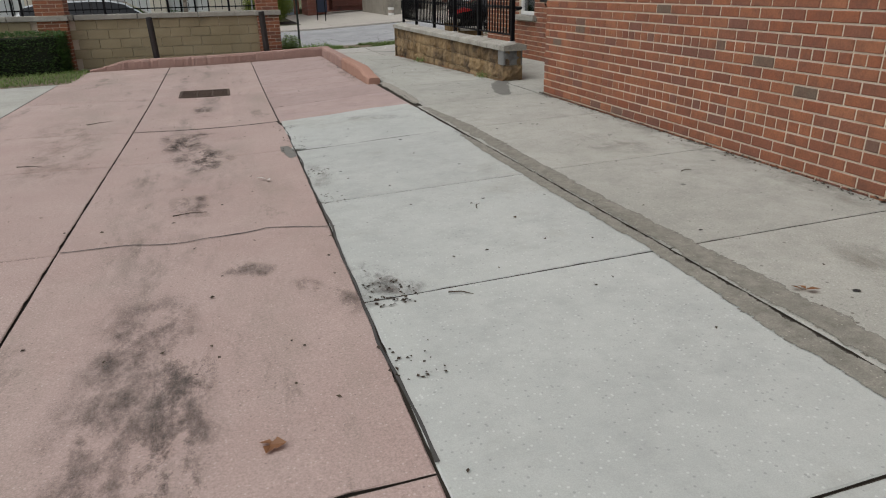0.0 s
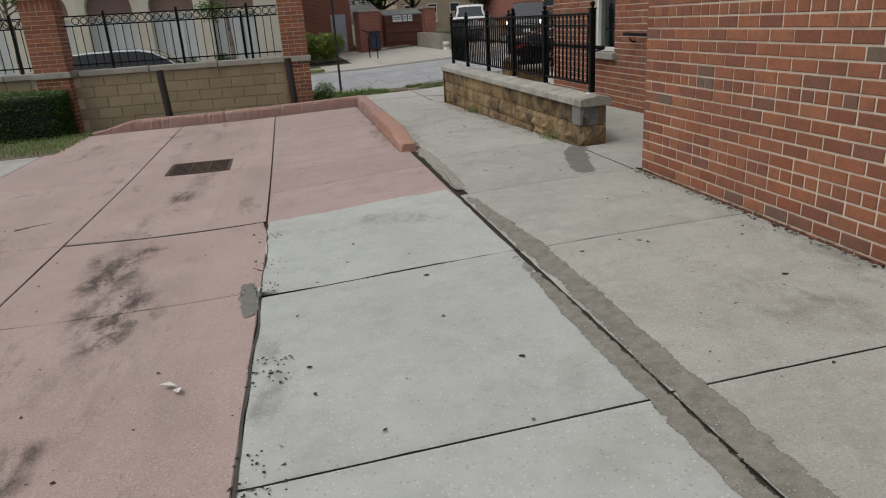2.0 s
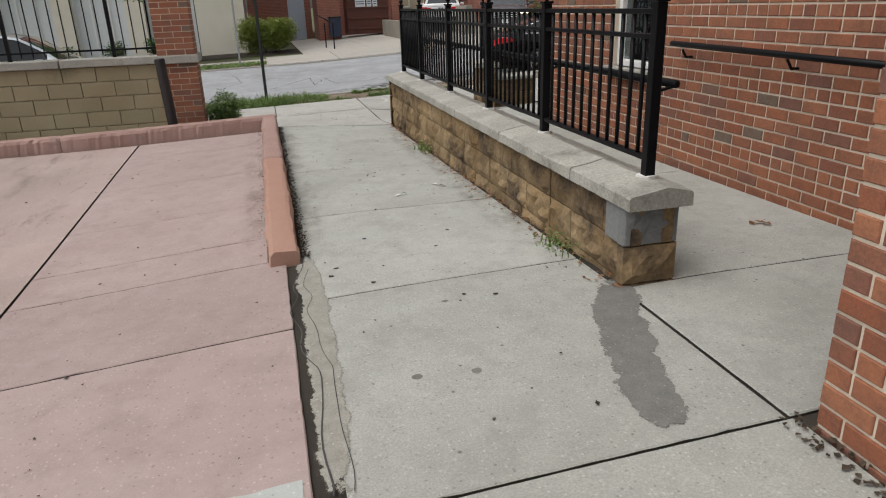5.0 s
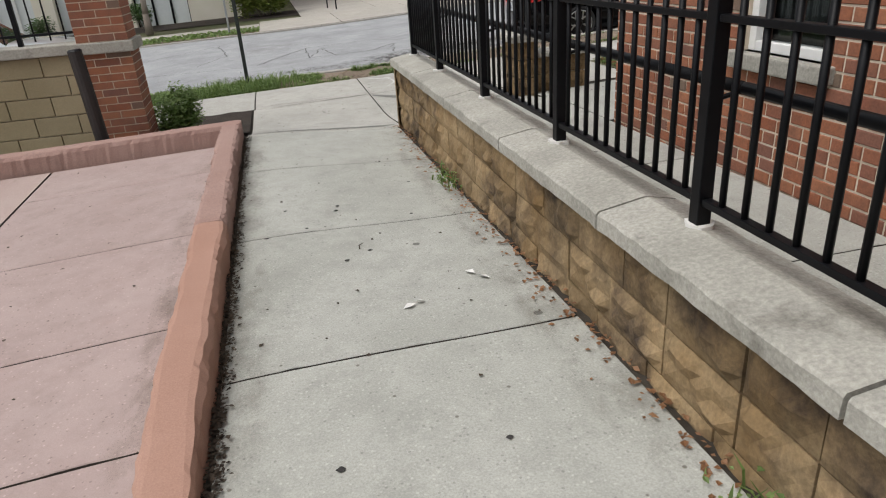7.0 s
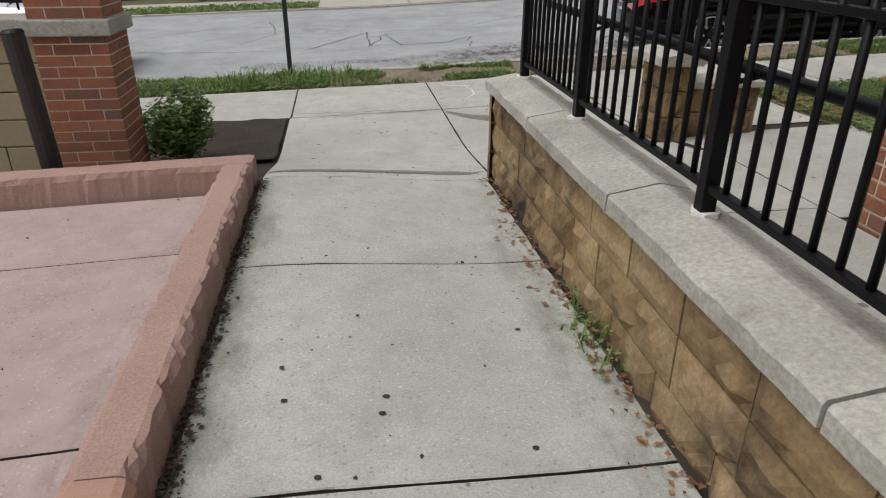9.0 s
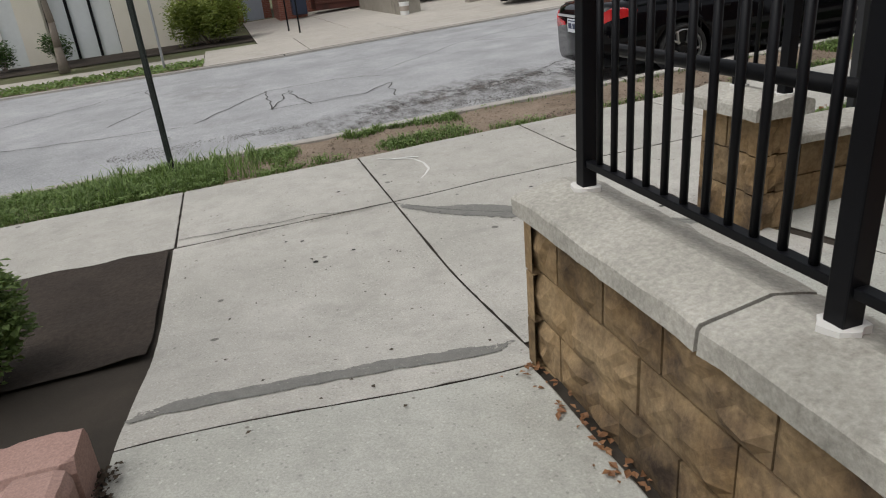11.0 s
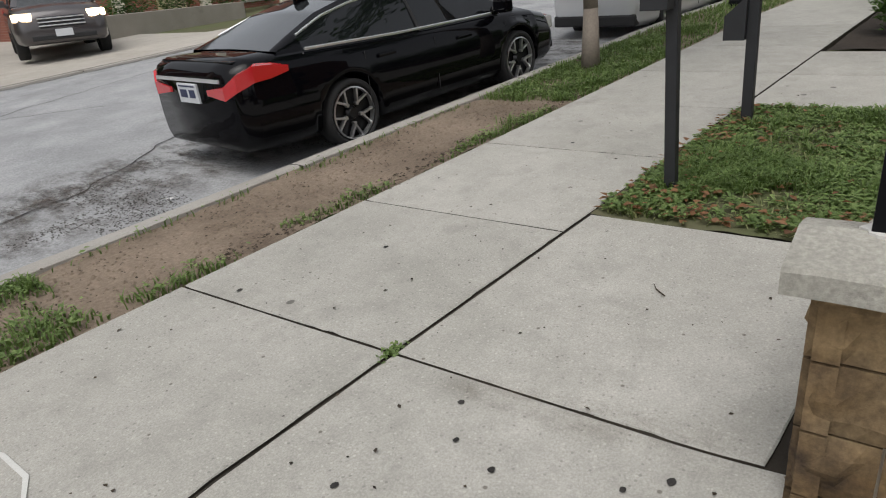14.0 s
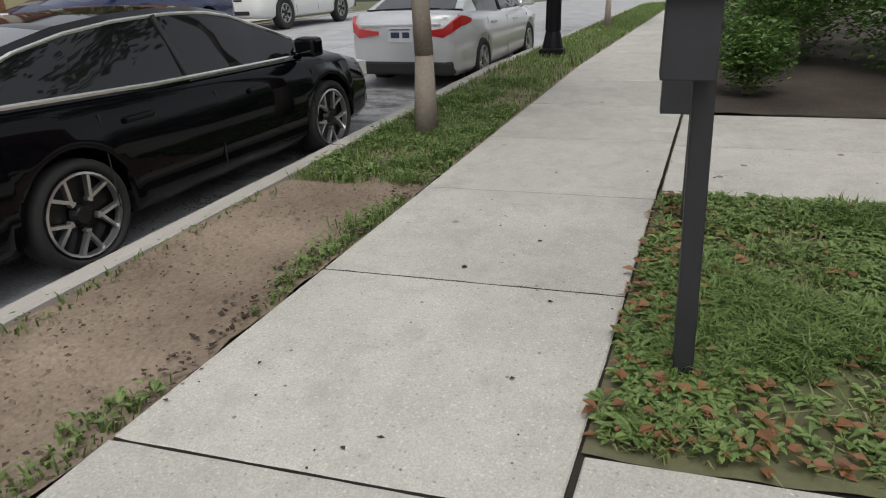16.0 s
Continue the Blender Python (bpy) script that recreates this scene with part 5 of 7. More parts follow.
def tree(label, x, y, z, trunk_r, hgt, crown_r, count, size, mat, seed, crown_from=0.4):
    rnd = random.Random(seed)
    e = thing("tree", label, "tree", at=(x, y, z))
    bm = B()
    p = Vector((0, 0, -0.05))
    rr = trunk_r * 1.25
    k = 7
    for i in range(k):
        q = Vector((rnd.uniform(-0.05, 0.05) * i * 0.5, rnd.uniform(-0.05, 0.05) * i * 0.5, hgt * 0.75 * (i + 1) / k))
        r2 = trunk_r * (1 - 0.75 * (i + 1) / k)
        tube(bm, p, q, rr, r2, n=12)
        p, rr = q, r2
    part("trunk", bm, M_BARK, e, smooth=True)
    blobs = []
    for i in range(11):
        bm = B()
        a = 6.283 * i / 11 * 1.618 * 2
        z0 = hgt * (crown_from + (0.7 - crown_from) * rnd.random())
        q = crown_r * rnd.uniform(0.45, 0.8)
        tip = Vector((math.cos(a) * q, math.sin(a) * q, min(hgt * 0.92, z0 + crown_r * rnd.uniform(0.2, 0.9))))
        mid = Vector((tip.x * 0.45, tip.y * 0.45, z0 + (tip.z - z0) * 0.35))
        tube(bm, (0, 0, z0), mid, trunk_r * 0.35, trunk_r * 0.22, n=6)
        tube(bm, mid, tip, trunk_r * 0.22, trunk_r * 0.07, n=6)
        part("limb", bm, M_BARK, e)
        blobs.append((tip.x, tip.y, tip.z, crown_r * rnd.uniform(0.32, 0.5), crown_r * rnd.uniform(0.25, 0.4)))
    blobs.append((0, 0, hgt * 0.85, crown_r * 0.55, crown_r * 0.4))
    foliage("crown", e, blobs, count, size, mat, seed, 0.3)
    return e


# shrubs in the mulch bed
shrub("small round green shrub at the edge of the mulch", 12.35, 16.55 , gz(12.3, 16.5), 0.42, 0.75, 2600, 0.06, M_LEAF, 31)
for i, (x, y, r, hh) in enumerate(((14.6, 15.9, 1.0, 1.5), (13.9, 14.6, 1.0, 1.6), (16.2, 15.7, 1.1, 1.7), (15.6, 14.0, 1.2, 2.0), (18.3, 15.3, 1.2, 1.9), (13.6, 13.0, 1.0, 1.7), (20.5, 15.3, 1.2, 1.9))):
    shrub("large loose green shrub growing in dark mulch", x, y, gz(x, y), r, hh, 3600, 0.085, M_LEAF, 40 + i, lobes=9)
shrub("small green shrub beside the brick pillar", 1.47, 16.45, gz(1.5, 16.4), 0.30, 0.62, 4200, 0.045, M_WEED, 61)
# clipped hedge
hedge = thing("hedge", "dark green clipped hedge in front of the block wall", "hedge", at=(-5.6, 15.42, gz(-4, 15.4)))
rnd = random.Random(5)
V, F = [], []
for _ in range(9000):
    f = rnd.random()
    x, y, z = rnd.uniform(-2.6, 2.6), rnd.uniform(-0.33, 0.33), rnd.uniform(0.02, 0.82)
    if f < 0.45:
        y = -0.33 + rnd.uniform(-0.02, 0.06)
    elif f < 0.8:
        z = 0.82 + rnd.uniform(-0.06, 0.03)
    else:
        x = 2.6 + rnd.uniform(-0.05, 0.05)
    leaf_quads(V, F, rnd, Vector((x, y, z + 0.03 * noise.noise((x * 3, y * 3, z)))), 0.055, 0.8)
me = bpy.data.meshes.new("foliage")
me.from_pydata(V, [], F)
me.materials.append(M_LEAFD)
ob = new("foliage", me)
ob.parent = hedge
# Near-black filler box; the shade between the leaves is put into its colour.
part("shade_filler", box(B(), -2.52, 2.52, -0.26, 0.26, 0.0, 0.74, 0.05), plain("hedge_shade", (0.012, 0.018, 0.008), 0.9), hedge)

tree("street tree with a slim grey trunk in the verge", 10.55, 19.22, gz(10.5, 19.2) - 0.03, 0.085, 6.0, 1.9, 5000, 0.14, M_LEAF, 71)
tree("young street tree further up the verge", 20.5, 18.3, gz(20, 18) - 0.03, 0.06, 5.5, 1.5, 2600, 0.14, M_LEAF, 72)

# ---- sign pole, posts and street lamp ----
M_STEEL = plain("dull_green_steel", (0.045, 0.055, 0.05), 0.5, 0.5, vary=0.3)
e = thing("sign_pole", "thin dark steel sign pole standing in tall grass", "sign pole", at=(2.08, 20.02, gz(2.08, 20.0) - 0.1))
part("channel", box(box(B(), -0.028, 0.028, -0.006, 0.006, 0, 2.45, 0.002), -0.01, 0.01, -0.022, -0.006, 0, 2.45, 0.002), M_STEEL, e)

M_BLACKWOOD = plain("black_painted_wood", (0.018, 0.019, 0.022), 0.6, vary=0.25)
e = thing("bag_station", "square black post with a small roofed box standing in the lawn", "post box", at=(7.35, 17.32, gz(7.3, 17.3) - 0.05))
part("post", box(B(), -0.032, 0.032, -0.032, 0.032, 0, 2.0, 0.006, pose(0, 0, 0, -2.0, 0, 0)), M_BLACKWOOD, e)
bm = box(B(), -0.155, -0.04, 0.02, 0.165, 1.05, 1.27, 0.004)
v = [bm.verts.new(c) for c in ((-0.18, 0.01, 1.27), (-0.036, 0.01, 1.27), (-0.036, 0.19, 1.27), (-0.18, 0.19, 1.27), (-0.18, 0.05, 1.38), (-0.036, 0.05, 1.38))]
for q in ((0, 1, 5, 4), (1, 2, 5), (2, 3, 4, 5), (3, 0, 4), (0, 3, 2, 1)):
    bm.faces.new([v[i] for i in q])
bmesh.ops.recalc_face_normals(bm, faces=bm.faces)
part("dispenser", bm, M_BLACKWOOD, e, "roofed black dispenser box")
part("box_bracket", box(B(), -0.042, -0.03, 0.02, 0.08, 1.1, 1.2, 0.002), M_BLACKWOOD, e)
e = thing("tray_post", "black post with a slanted bin and a box above", "post box", at=(8.78, 17.24, gz(8.7, 17.2) - 0.05))
part("post", box(B(), -0.036, 0.036, -0.036, 0.036, 0, 1.85, 0.006, pose(0, 0, 0, -1.0, 0, 0)), M_BLACKWOOD, e)
bm = B()
lo = [bm.verts.new(c) for c in ((-0.08, 0.05, 0.64), (0.08, 0.05, 0.64), (0.08, 0.19, 0.64), (-0.08, 0.19, 0.64))]
hi = [bm.verts.new(c) for c in ((-0.08, 0.05, 0.93), (0.08, 0.05, 0.93), (0.08, 0.19, 0.80), (-0.08, 0.19, 0.80))]
bm.faces.new(lo[::-1])
bm.faces.new(hi)
for i in range(4):
    bm.faces.new((lo[i], lo[(i + 1) % 4], hi[(i + 1) % 4], hi[i]))
part("bin", bm, M_BLACKWOOD, e, "black bin with a slanted top")
part("upper_box", box(B(), -0.08, 0.08, 0.055, 0.2, 1.14, 1.42, 0.006), M_BLACKWOOD, e, "plain black box")

e = thing("street_lamp", "black cast iron street lamp post in the verge", "street lamp", at=(15.25, 18.78, gz(15.2, 18.7) - 0.02))
part("base", tube(tube(box(B(), -0.17, 0.17, -0.17, 0.17, 0, 0.12, 0.02), (0, 0, 0.12), (0, 0, 0.26), 0.15, 0.12, 12), (0, 0, 0.26), (0, 0, 0.34), 0.125, 0.105, 12), M_IRON, e)
bm = tube(B(), (0, 0, 0.34), (0, 0, 1.3), 0.1, 0.09, 12)
for k in range(12):
    a = 6.283 * k / 12
    tube(bm, (0.097 * math.cos(a), 0.097 * math.sin(a), 0.36), (0.088 * math.cos(a), 0.088 * math.sin(a), 1.28), 0.012, n=5)
part("fluted_shaft", bm, M_IRON, e)
part("collar", tube(tube(B(), (0, 0, 1.3), (0, 0, 1.36), 0.12, 0.12, 14), (0, 0, 1.36), (0, 0, 1.44), 0.1, 0.07, 14), M_IRON, e)
part("pole", tube(B(), (0, 0, 1.44), (0, 0, 3.6), 0.06, 0.05, 12), M_IRON, e)
part("lantern", tube(ball(B(), (0, 0, 3.85), 0.2, 1.3, 14), (0, 0, 3.55), (0, 0, 3.65), 0.12, 0.14, 14), plain("frosted_lantern", (0.75, 0.75, 0.72), 0.3), e)

# ---- small marks and bits on the concrete ----
crack([(-1.05, 4.14), (-0.74, 4.1), (-0.15, 4.01), (0.12, 4.07), (0.48, 3.97)], 0.006, lambda x, y: gz(x, y) - 0.002)
crack([(3.74, 17.80), (4.0, 17.48), (4.5, 16.98), (5.0, 16.42), (5.25, 16.2)], 0.004, lambda x, y: gz(x, y) - 0.001, 0.02)
crack([(-1.05, 8.12), (-0.5, 8.1), (0.1, 8.11), (0.5, 8.09)], 0.008, lambda x, y: gz(x, y) - 0.003, 0.02)
crack([(0.46, 1.6), (0.47, 2.8), (0.505, 4.3), (0.53, 6.2), (0.545, 7.6)], 0.009, lambda x, y: gz(x, y) - 0.003, 0.02)
crack([(2.13, 7.95), (2.16, 8.6), (2.12, 9.2), (2.17, 10.1)], 0.004, lambda x, y: gz(x, y) + 0.001)
crack([(2.20, 7.95), (2.22, 8.9), (2.20, 9.9)], 0.0025, lambda x, y: gz(x, y) + 0.001)
crack([(2.2, 18.02), (2.7, 17.92), (3.3, 17.86), (3.7, 17.83)], 0.006, lambda x, y: gz(x, y) - 0.001)


for k, (x, y, n) in enumerate(((0.58, 5.32, 40), (0.56, 4.55, 30), (0.60, 2.84, 70), (0.53, 2.2, 25), (0.55, 6.9, 30), (0.5, 6.4, 30), (0.52, 7.6, 40))):
    scatter_leaves("joint_crumbs", n, (x - 0.09, x + 0.13, y - 0.14, y + 0.14), lambda a, b_: 0.6, 0.02, M_DEBRIS, "dark crumbs of broken concrete along a slab joint", "litter", 300 + k, 0.005, False)


def twig(x, y, length, turn, label="thin dark twig lying on the concrete"):
    e = thing("twig", label, "twig", at=(x, y, gz(x, y) + 0.008), rz=turn)
    bm = tube(B(), (-length / 2, 0, 0), (0, 0.012, 0.003), 0.004, 0.003, 5)
    tube(bm, (0, 0.012, 0.003), (length / 2, 0, 0), 0.003, 0.0015, 5)
    part("stick", bm, M_DEBRIS, e)


for q in ((0.92, 2.7, 0.12, -30), (-0.35, 4.6, 0.22, 5), (-1.5, 8.8, 0.3, 30), (1.45, 3.9, 0.1, 60), (-1.75, 6.6, 0.25, -20), (3.1, 4.0, 0.1, 10), (6.2, 17.0, 0.12, 40), (2.9, 12.1, 0.08, 70)):
    twig(*q)

M_CHALK = rough_surface("white_survey_paint", (0.66, 0.66, 0.63), (0.55, 0.55, 0.52), grain=200)


def paint_line(pts, width):
    """A sprayed line on the sidewalk with a broken edge."""
    bm = B()
    prev = None
    for i, p in enumerate(pts):
        d = (Vector(pts[min(i + 1, len(pts) - 1)]) - Vector(pts[max(i - 1, 0)])).normalized()
        nn = Vector((-d.y, d.x)) * width * (0.6 + 0.8 * abs(noise.noise((i * 0.9, 2, 5))))
        now = [bm.verts.new((p[0] + s * nn.x, p[1] + s * nn.y, gz(p[0], p[1]) + 0.006)) for s in (-1, 1)]
        if prev:
            bm.faces.new((prev[0], now[0], now[1], prev[1]))
        prev = now
    return tagged(mesh_ob("paint_mark", bm, M_CHALK), "faded white sprayed survey line on the sidewalk", "paint mark", kind="structure")


paint_line([(3.91, 19.06), (4.0, 18.97), (4.1, 18.9), (4.17, 18.82), (4.21, 18.65), (4.2, 18.45), (4.13, 18.32), (4.07, 18.24)], 0.009)
paint_line([(3.9, 19.07), (3.98, 18.98), (4.12, 18.93), (4.22, 18.86)], 0.014)
for x, y in ((0.2, 5.3), (1.9, 22.4), (6.4, 20.9), (3.05, 11.3), (3.4, 11.5)):
    z = gz(x, y) if y < 20 else road_z(x, y)
    V, F = [], []
    rnd = random.Random(int(x * 31))
    for k in range(2):
        leaf_quads(V, F, rnd, Vector((x, y + 0.02 * k, z + 0.012)), 0.07, 0.3)
    raw("paper_scrap", V, F, M_WHITEGLUE, "crumpled scrap of white paper on the ground", "litter", "")
V, F = [], []
rnd = random.Random(9)
for k in range(90):
    leaf_quads(V, F, rnd, Vector((5.33 + rnd.gauss(0, 0.035), 17.78 + rnd.gauss(0, 0.018), gz(5.3, 17.8) + 0.004)), 0.022, 1.0)
raw("joint_moss", V, F, M_WEED, "small mossy tuft where slab joints meet", "moss", "")

# clods on the bare verge
rnd = random.Random(616)
V, F = [], []
for _ in range(5200):
    x, y = rnd.uniform(2.6, 10.2), rnd.uniform(19.3, 20.24)
    if noise.noise((x * 1.3, y * 2.6, 9)) < rnd.uniform(-0.45, 0.3):
        continue
    y += sy(x)
    q = rnd.uniform(0.004, 0.016) * (1.6 if rnd.random() < 0.08 else 1)
    o, a = len(V), rnd.uniform(0, 6.28)
    c = Vector((x, y, gz(x, y) - 0.02 + 0.03 * noise.noise((x * 1.7, y * 1.7, 0)) + 0.018 * noise.noise((x * 6, y * 6, 4))))
    V += [c + Vector((math.cos(a + k * 1.2566) * q * rnd.uniform(0.6, 1.3), math.sin(a + k * 1.2566) * q * rnd.uniform(0.6, 1.3), -0.003)) for k in range(5)] + [c + Vector((0, 0, q * rnd.uniform(0.5, 0.9)))]
    F += [(o + k, o + (k + 1) % 5, o + 5) for k in range(5)]
raw("earth_clods", V, F, M_DIRT, "crumbs and clods on the trodden earth", "earth")

# pressed gum and dark spots on the walkway and sidewalk
SPOTS = ((2.37, 9.85), (2.33, 9.74), (2.54, 9.55), (3.15, 10.27), (3.0, 9.98), (2.6, 10.3), (2.95, 9.2), (3.1, 9.14), (2.82, 12.77), (2.84, 12.86), (2.5, 12.87), (3.28, 12.56), (2.94, 12.03), (2.8, 11.93), (2.62, 12.5), (2.38, 12.42), (3.4, 13.27), (3.31, 17.11), (3.07, 17.06), (2.93, 17.5), (3.03, 17.45), (2.57, 18.0), (3.42, 18.34),
         (4.96, 17.09), (4.5, 16.45), (5.07, 16.72), (5.02, 17.26), (4.53, 17.33), (5.16, 16.61), (4.68, 17.48), (5.19, 17.35), (5.42, 18.83), (6.1, 18.44), (8.41, 17.96), (8.04, 18.26), (0.78, 5.27), (1.07, 6.64), (1.5, 6.14), (1.69, 4.98), (2.45, 6.06), (2.74, 6.15), (3.23, 5.28), (1.54, 4.04), (2.56, 2.04), (2.43, 2.95))
rnd = random.Random(44)
V, F = [], []
for x, y in SPOTS:
    q, a0, o = rnd.uniform(0.012, 0.021), rnd.uniform(0, 6.28), len(V)
    V.append((x, y, gz(x, y) + 0.0065))
    V += [(x + q * rnd.uniform(0.75, 1.15) * math.cos(a0 + k * 0.785), y + 0.8 * q * rnd.uniform(0.75, 1.15) * math.sin(a0 + k * 0.785), gz(x, y) + 0.0045) for k in range(8)]
    F += [(o, o + 1 + k, o + 1 + (k + 1) % 8) for k in range(8)]
raw("gum_spots", V, F, rough_surface("old_gum", (0.035, 0.033, 0.032), (0.06, 0.056, 0.052), vary="island", spread=0.4), "flat dark spots of trodden gum on the concrete", "gum")

# loose gravel and broken asphalt in the gutter
rnd = random.Random(515)
V, F = [], []
left = 9000
for _ in range(90000):
    x, u = rnd.uniform(1.2, 12.0), rnd.uniform(0, 1) ** 1.7 * 1.9
    if noise.noise((x * 0.9, u * 1.8, 7)) + 0.35 * noise.noise((x * 4, u * 4, 3)) < 0.3 * rnd.random() + 0.1 * u:
        continue
    y = 20.46 + u + sy(x)
    q = rnd.uniform(0.004, 0.012)
    o, a = len(V), rnd.uniform(0, 6.28)
    c = Vector((x, y, road_z(x, y) + 0.001))
    ring4 = [c + Vector((math.cos(a + k * 1.571) * q * rnd.uniform(0.6, 1.2), math.sin(a + k * 1.571) * q * rnd.uniform(0.6, 1.2), 0)) for k in range(4)]
    V += ring4 + [c + Vector((0, 0, q * rnd.uniform(0.3, 0.7)))]
    F += [(o + k, o + (k + 1) % 4, o + 4) for k in range(4)]
    left -= 1
    if left == 0:
        break
raw("gutter_gravel", V, F, rough_surface("dark_gravel", (0.09, 0.088, 0.083), (0.2, 0.195, 0.185), grain=80, vary="island", spread=0.5), "dark loose gravel and broken asphalt in the gutter", "gravel")

# ---- cars ----
def car_paint(name, colour, metal=0.0, rough=0.25):
    m = plain(name, colour, rough, metal, 1.0, vary=0.03, bumpy=0.0)
    return m


M_TYRE = plain("tyre_rubber", (0.018, 0.018, 0.018), 0.85, vary=0.2, bumpy=0.2)
M_RIMDARK = plain("dark_rim", (0.012, 0.012, 0.013), 0.3, 0.4)
M_RIM = plain("machined_rim", (0.62, 0.62, 0.62), 0.28, 0.9)
M_CHROME = plain("chrome_trim", (0.85, 0.85, 0.86), 0.3, 0.85, bumpy=0.0)
M_CARGLASS = plain("tinted_car_glass", (0.006, 0.007, 0.008), 0.04, 0.0, 0.15, bumpy=0.0)
# Paler than the side glass: the sky's sheen is put into this base colour.
M_REARGLASS = plain("sky_lit_glass", (0.03, 0.034, 0.036), 0.05, 0.0, 1.0, bumpy=0.0)
M_REDLAMP = plain("red_lamp_lens", (0.5, 0.016, 0.02), 0.12, 0.0, 1.0, bumpy=0.0)
M_CLEARLAMP = plain("clear_lamp_lens", (0.6, 0.6, 0.58), 0.1, 0.3, 1.0, bumpy=0.0)
M_PLASTIC = plain("black_bumper_plastic", (0.015, 0.015, 0.016), 0.6)
M_PLATE = plain("number_plate_white", (0.62, 0.64, 0.66), 0.4)
M_INK = plain("plate_ink", (0.03, 0.04, 0.09), 0.5)
lamp_m, lamp_t, lamp_b = nodes_of("lit_headlamp")
lamp_b.inputs["Base Color"].default_value = (0.9, 0.8, 0.65, 1)
lamp_b.inputs["Emission Color"].default_value = (1.0, 0.72, 0.42, 1)
lamp_b.inputs["Emission Strength"].default_value = 6.0

SEDAN = dict(
    W=1.85, wb=2.837, r=0.345, rim=0.255,
    sx=(-2.66, -2.60, -2.45, -2.1, -1.42, -0.6, 0.5, 1.05, 1.42, 1.85, 2.2, 2.38, 2.45),
    zt=(0.93, 1.02, 1.07, 1.06, 1.03, 0.99, 0.965, 0.955, 0.93, 0.88, 0.80, 0.70, 0.60),
    hw=(0.70, 0.79, 0.86, 0.905, 0.925, 0.92, 0.92, 0.92, 0.92, 0.90, 0.84, 0.74, 0.60),
    zb=(0.33, 0.28, 0.24, 0.23, 0.21, 0.20, 0.20, 0.20, 0.21, 0.21, 0.22, 0.24, 0.28),
    crown=(0.0, 0.01, 0.02, 0.03, 0.03, 0.03, 0.03, 0.04, 0.075, 0.085, 0.07, 0.05, 0.0),
    gx=(-2.12, -1.85, -1.45, -1.05, -0.65, -0.2, 0.2, 0.55, 0.95, 1.45),
    gr=(1.085, 1.19, 1.34, 1.425, 1.465, 1.475, 1.455, 1.39, 1.22, 0.99),
    gw=(0.52, 0.55, 0.58, 0.60, 0.61, 0.615, 0.61, 0.60, 0.60, 0.62),
    side=(-1.55, 1.15), roof=(-1.12, 0.52))
SEDAN["side"] = (-1.82, 1.15)
BLACKCAR = {k: (tuple(q * 0.86 for q in v) if isinstance(v, tuple) else v * 0.86) for k, v in SEDAN.items()}
BLACKCAR["rim"] = 0.226
BLACKCAR["zb"] = (0.25, 0.21, *BLACKCAR["zb"][2:])
SEDAN2 = dict(SEDAN, W=1.76, wb=2.70, r=0.325, rim=0.22,
    sx=tuple(v * 0.905 for v in SEDAN["sx"]), hw=tuple(v * 0.95 for v in SEDAN["hw"]), gx=tuple(v * 0.905 for v in SEDAN["gx"]), gr=tuple(v * 1.005 for v in SEDAN["gr"]), gw=tuple(v * 0.95 for v in SEDAN["gw"]),
    side=(-1.4, 1.04), roof=(-1.0, 0.47))
SUV = dict(
    W=1.84, wb=2.86, r=0.36, rim=0.23,
    sx=(-2.42, -2.38, -2.2, -1.9, -1.43, -0.6, 0.5, 1.0, 1.43, 1.85, 2.15, 2.3, 2.36),
    zt=(0.98, 1.04, 1.07, 1.08, 1.07, 1.06, 1.05, 1.05, 1.04, 1.01, 0.96, 0.86, 0.7),
    hw=(0.80, 0.85, 0.89, 0.91, 0.92, 0.92, 0.92, 0.92, 0.92, 0.90, 0.86, 0.8, 0.68),
    zb=(0.45, 0.40, 0.34, 0.30, 0.28, 0.27, 0.27, 0.27, 0.28, 0.28, 0.30, 0.32, 0.36),
    crown=(0.0, 0.01, 0.02, 0.03, 0.03, 0.03, 0.03, 0.04, 0.06, 0.07, 0.06, 0.04, 0.0),
    gx=(-2.36, -2.2, -1.95, -1.5, -0.9, -0.3, 0.2, 0.55, 0.9, 1.3),
    gr=(1.10, 1.35, 1.60, 1.68, 1.70, 1.70, 1.68, 1.60, 1.38, 1.06),
    gw=(0.66, 0.66, 0.66, 0.67, 0.68, 0.68, 0.67, 0.66, 0.65, 0.66),
    side=(-2.05, 1.0), roof=(-2.0, 0.52))
BIGSUV = dict(SUV, W=2.0, wb=2.95, r=0.39, rim=0.23, zt=tuple(v * 1.1 for v in SUV["zt"]), gr=tuple(v * 1.12 for v in SUV["gr"]), hw=tuple(v * 1.08 for v in SUV["hw"]), gw=tuple(v * 1.1 for v in SUV["gw"]), sx=tuple(v * 1.06 for v in SUV["sx"]))
PICKUP = dict(BIGSUV, wb=3.5, r=0.42,
    sx=(-2.9, -2.88, -2.7, -2.3, -1.75, -0.7, 0.5, 1.0, 1.75, 2.15, 2.5, 2.65, 2.72), zt=(1.25, 1.3, 1.31, 1.31, 1.31, 1.28, 1.22, 1.2, 1.2, 1.17, 1.1, 1.0, 0.8), zb=(0.62, 0.6, 0.56, 0.5, 0.48, 0.45, 0.45, 0.45, 0.45, 0.45, 0.48, 0.5, 0.55),
    gx=(-0.6, -0.52, -0.45, -0.3, 0.0, 0.3, 0.55, 0.85, 1.1, 1.45), gr=(1.3, 1.6, 1.86, 1.93, 1.95, 1.95, 1.93, 1.8, 1.6, 1.25), side=(-0.5, 1.2), roof=(-0.46, 0.6))


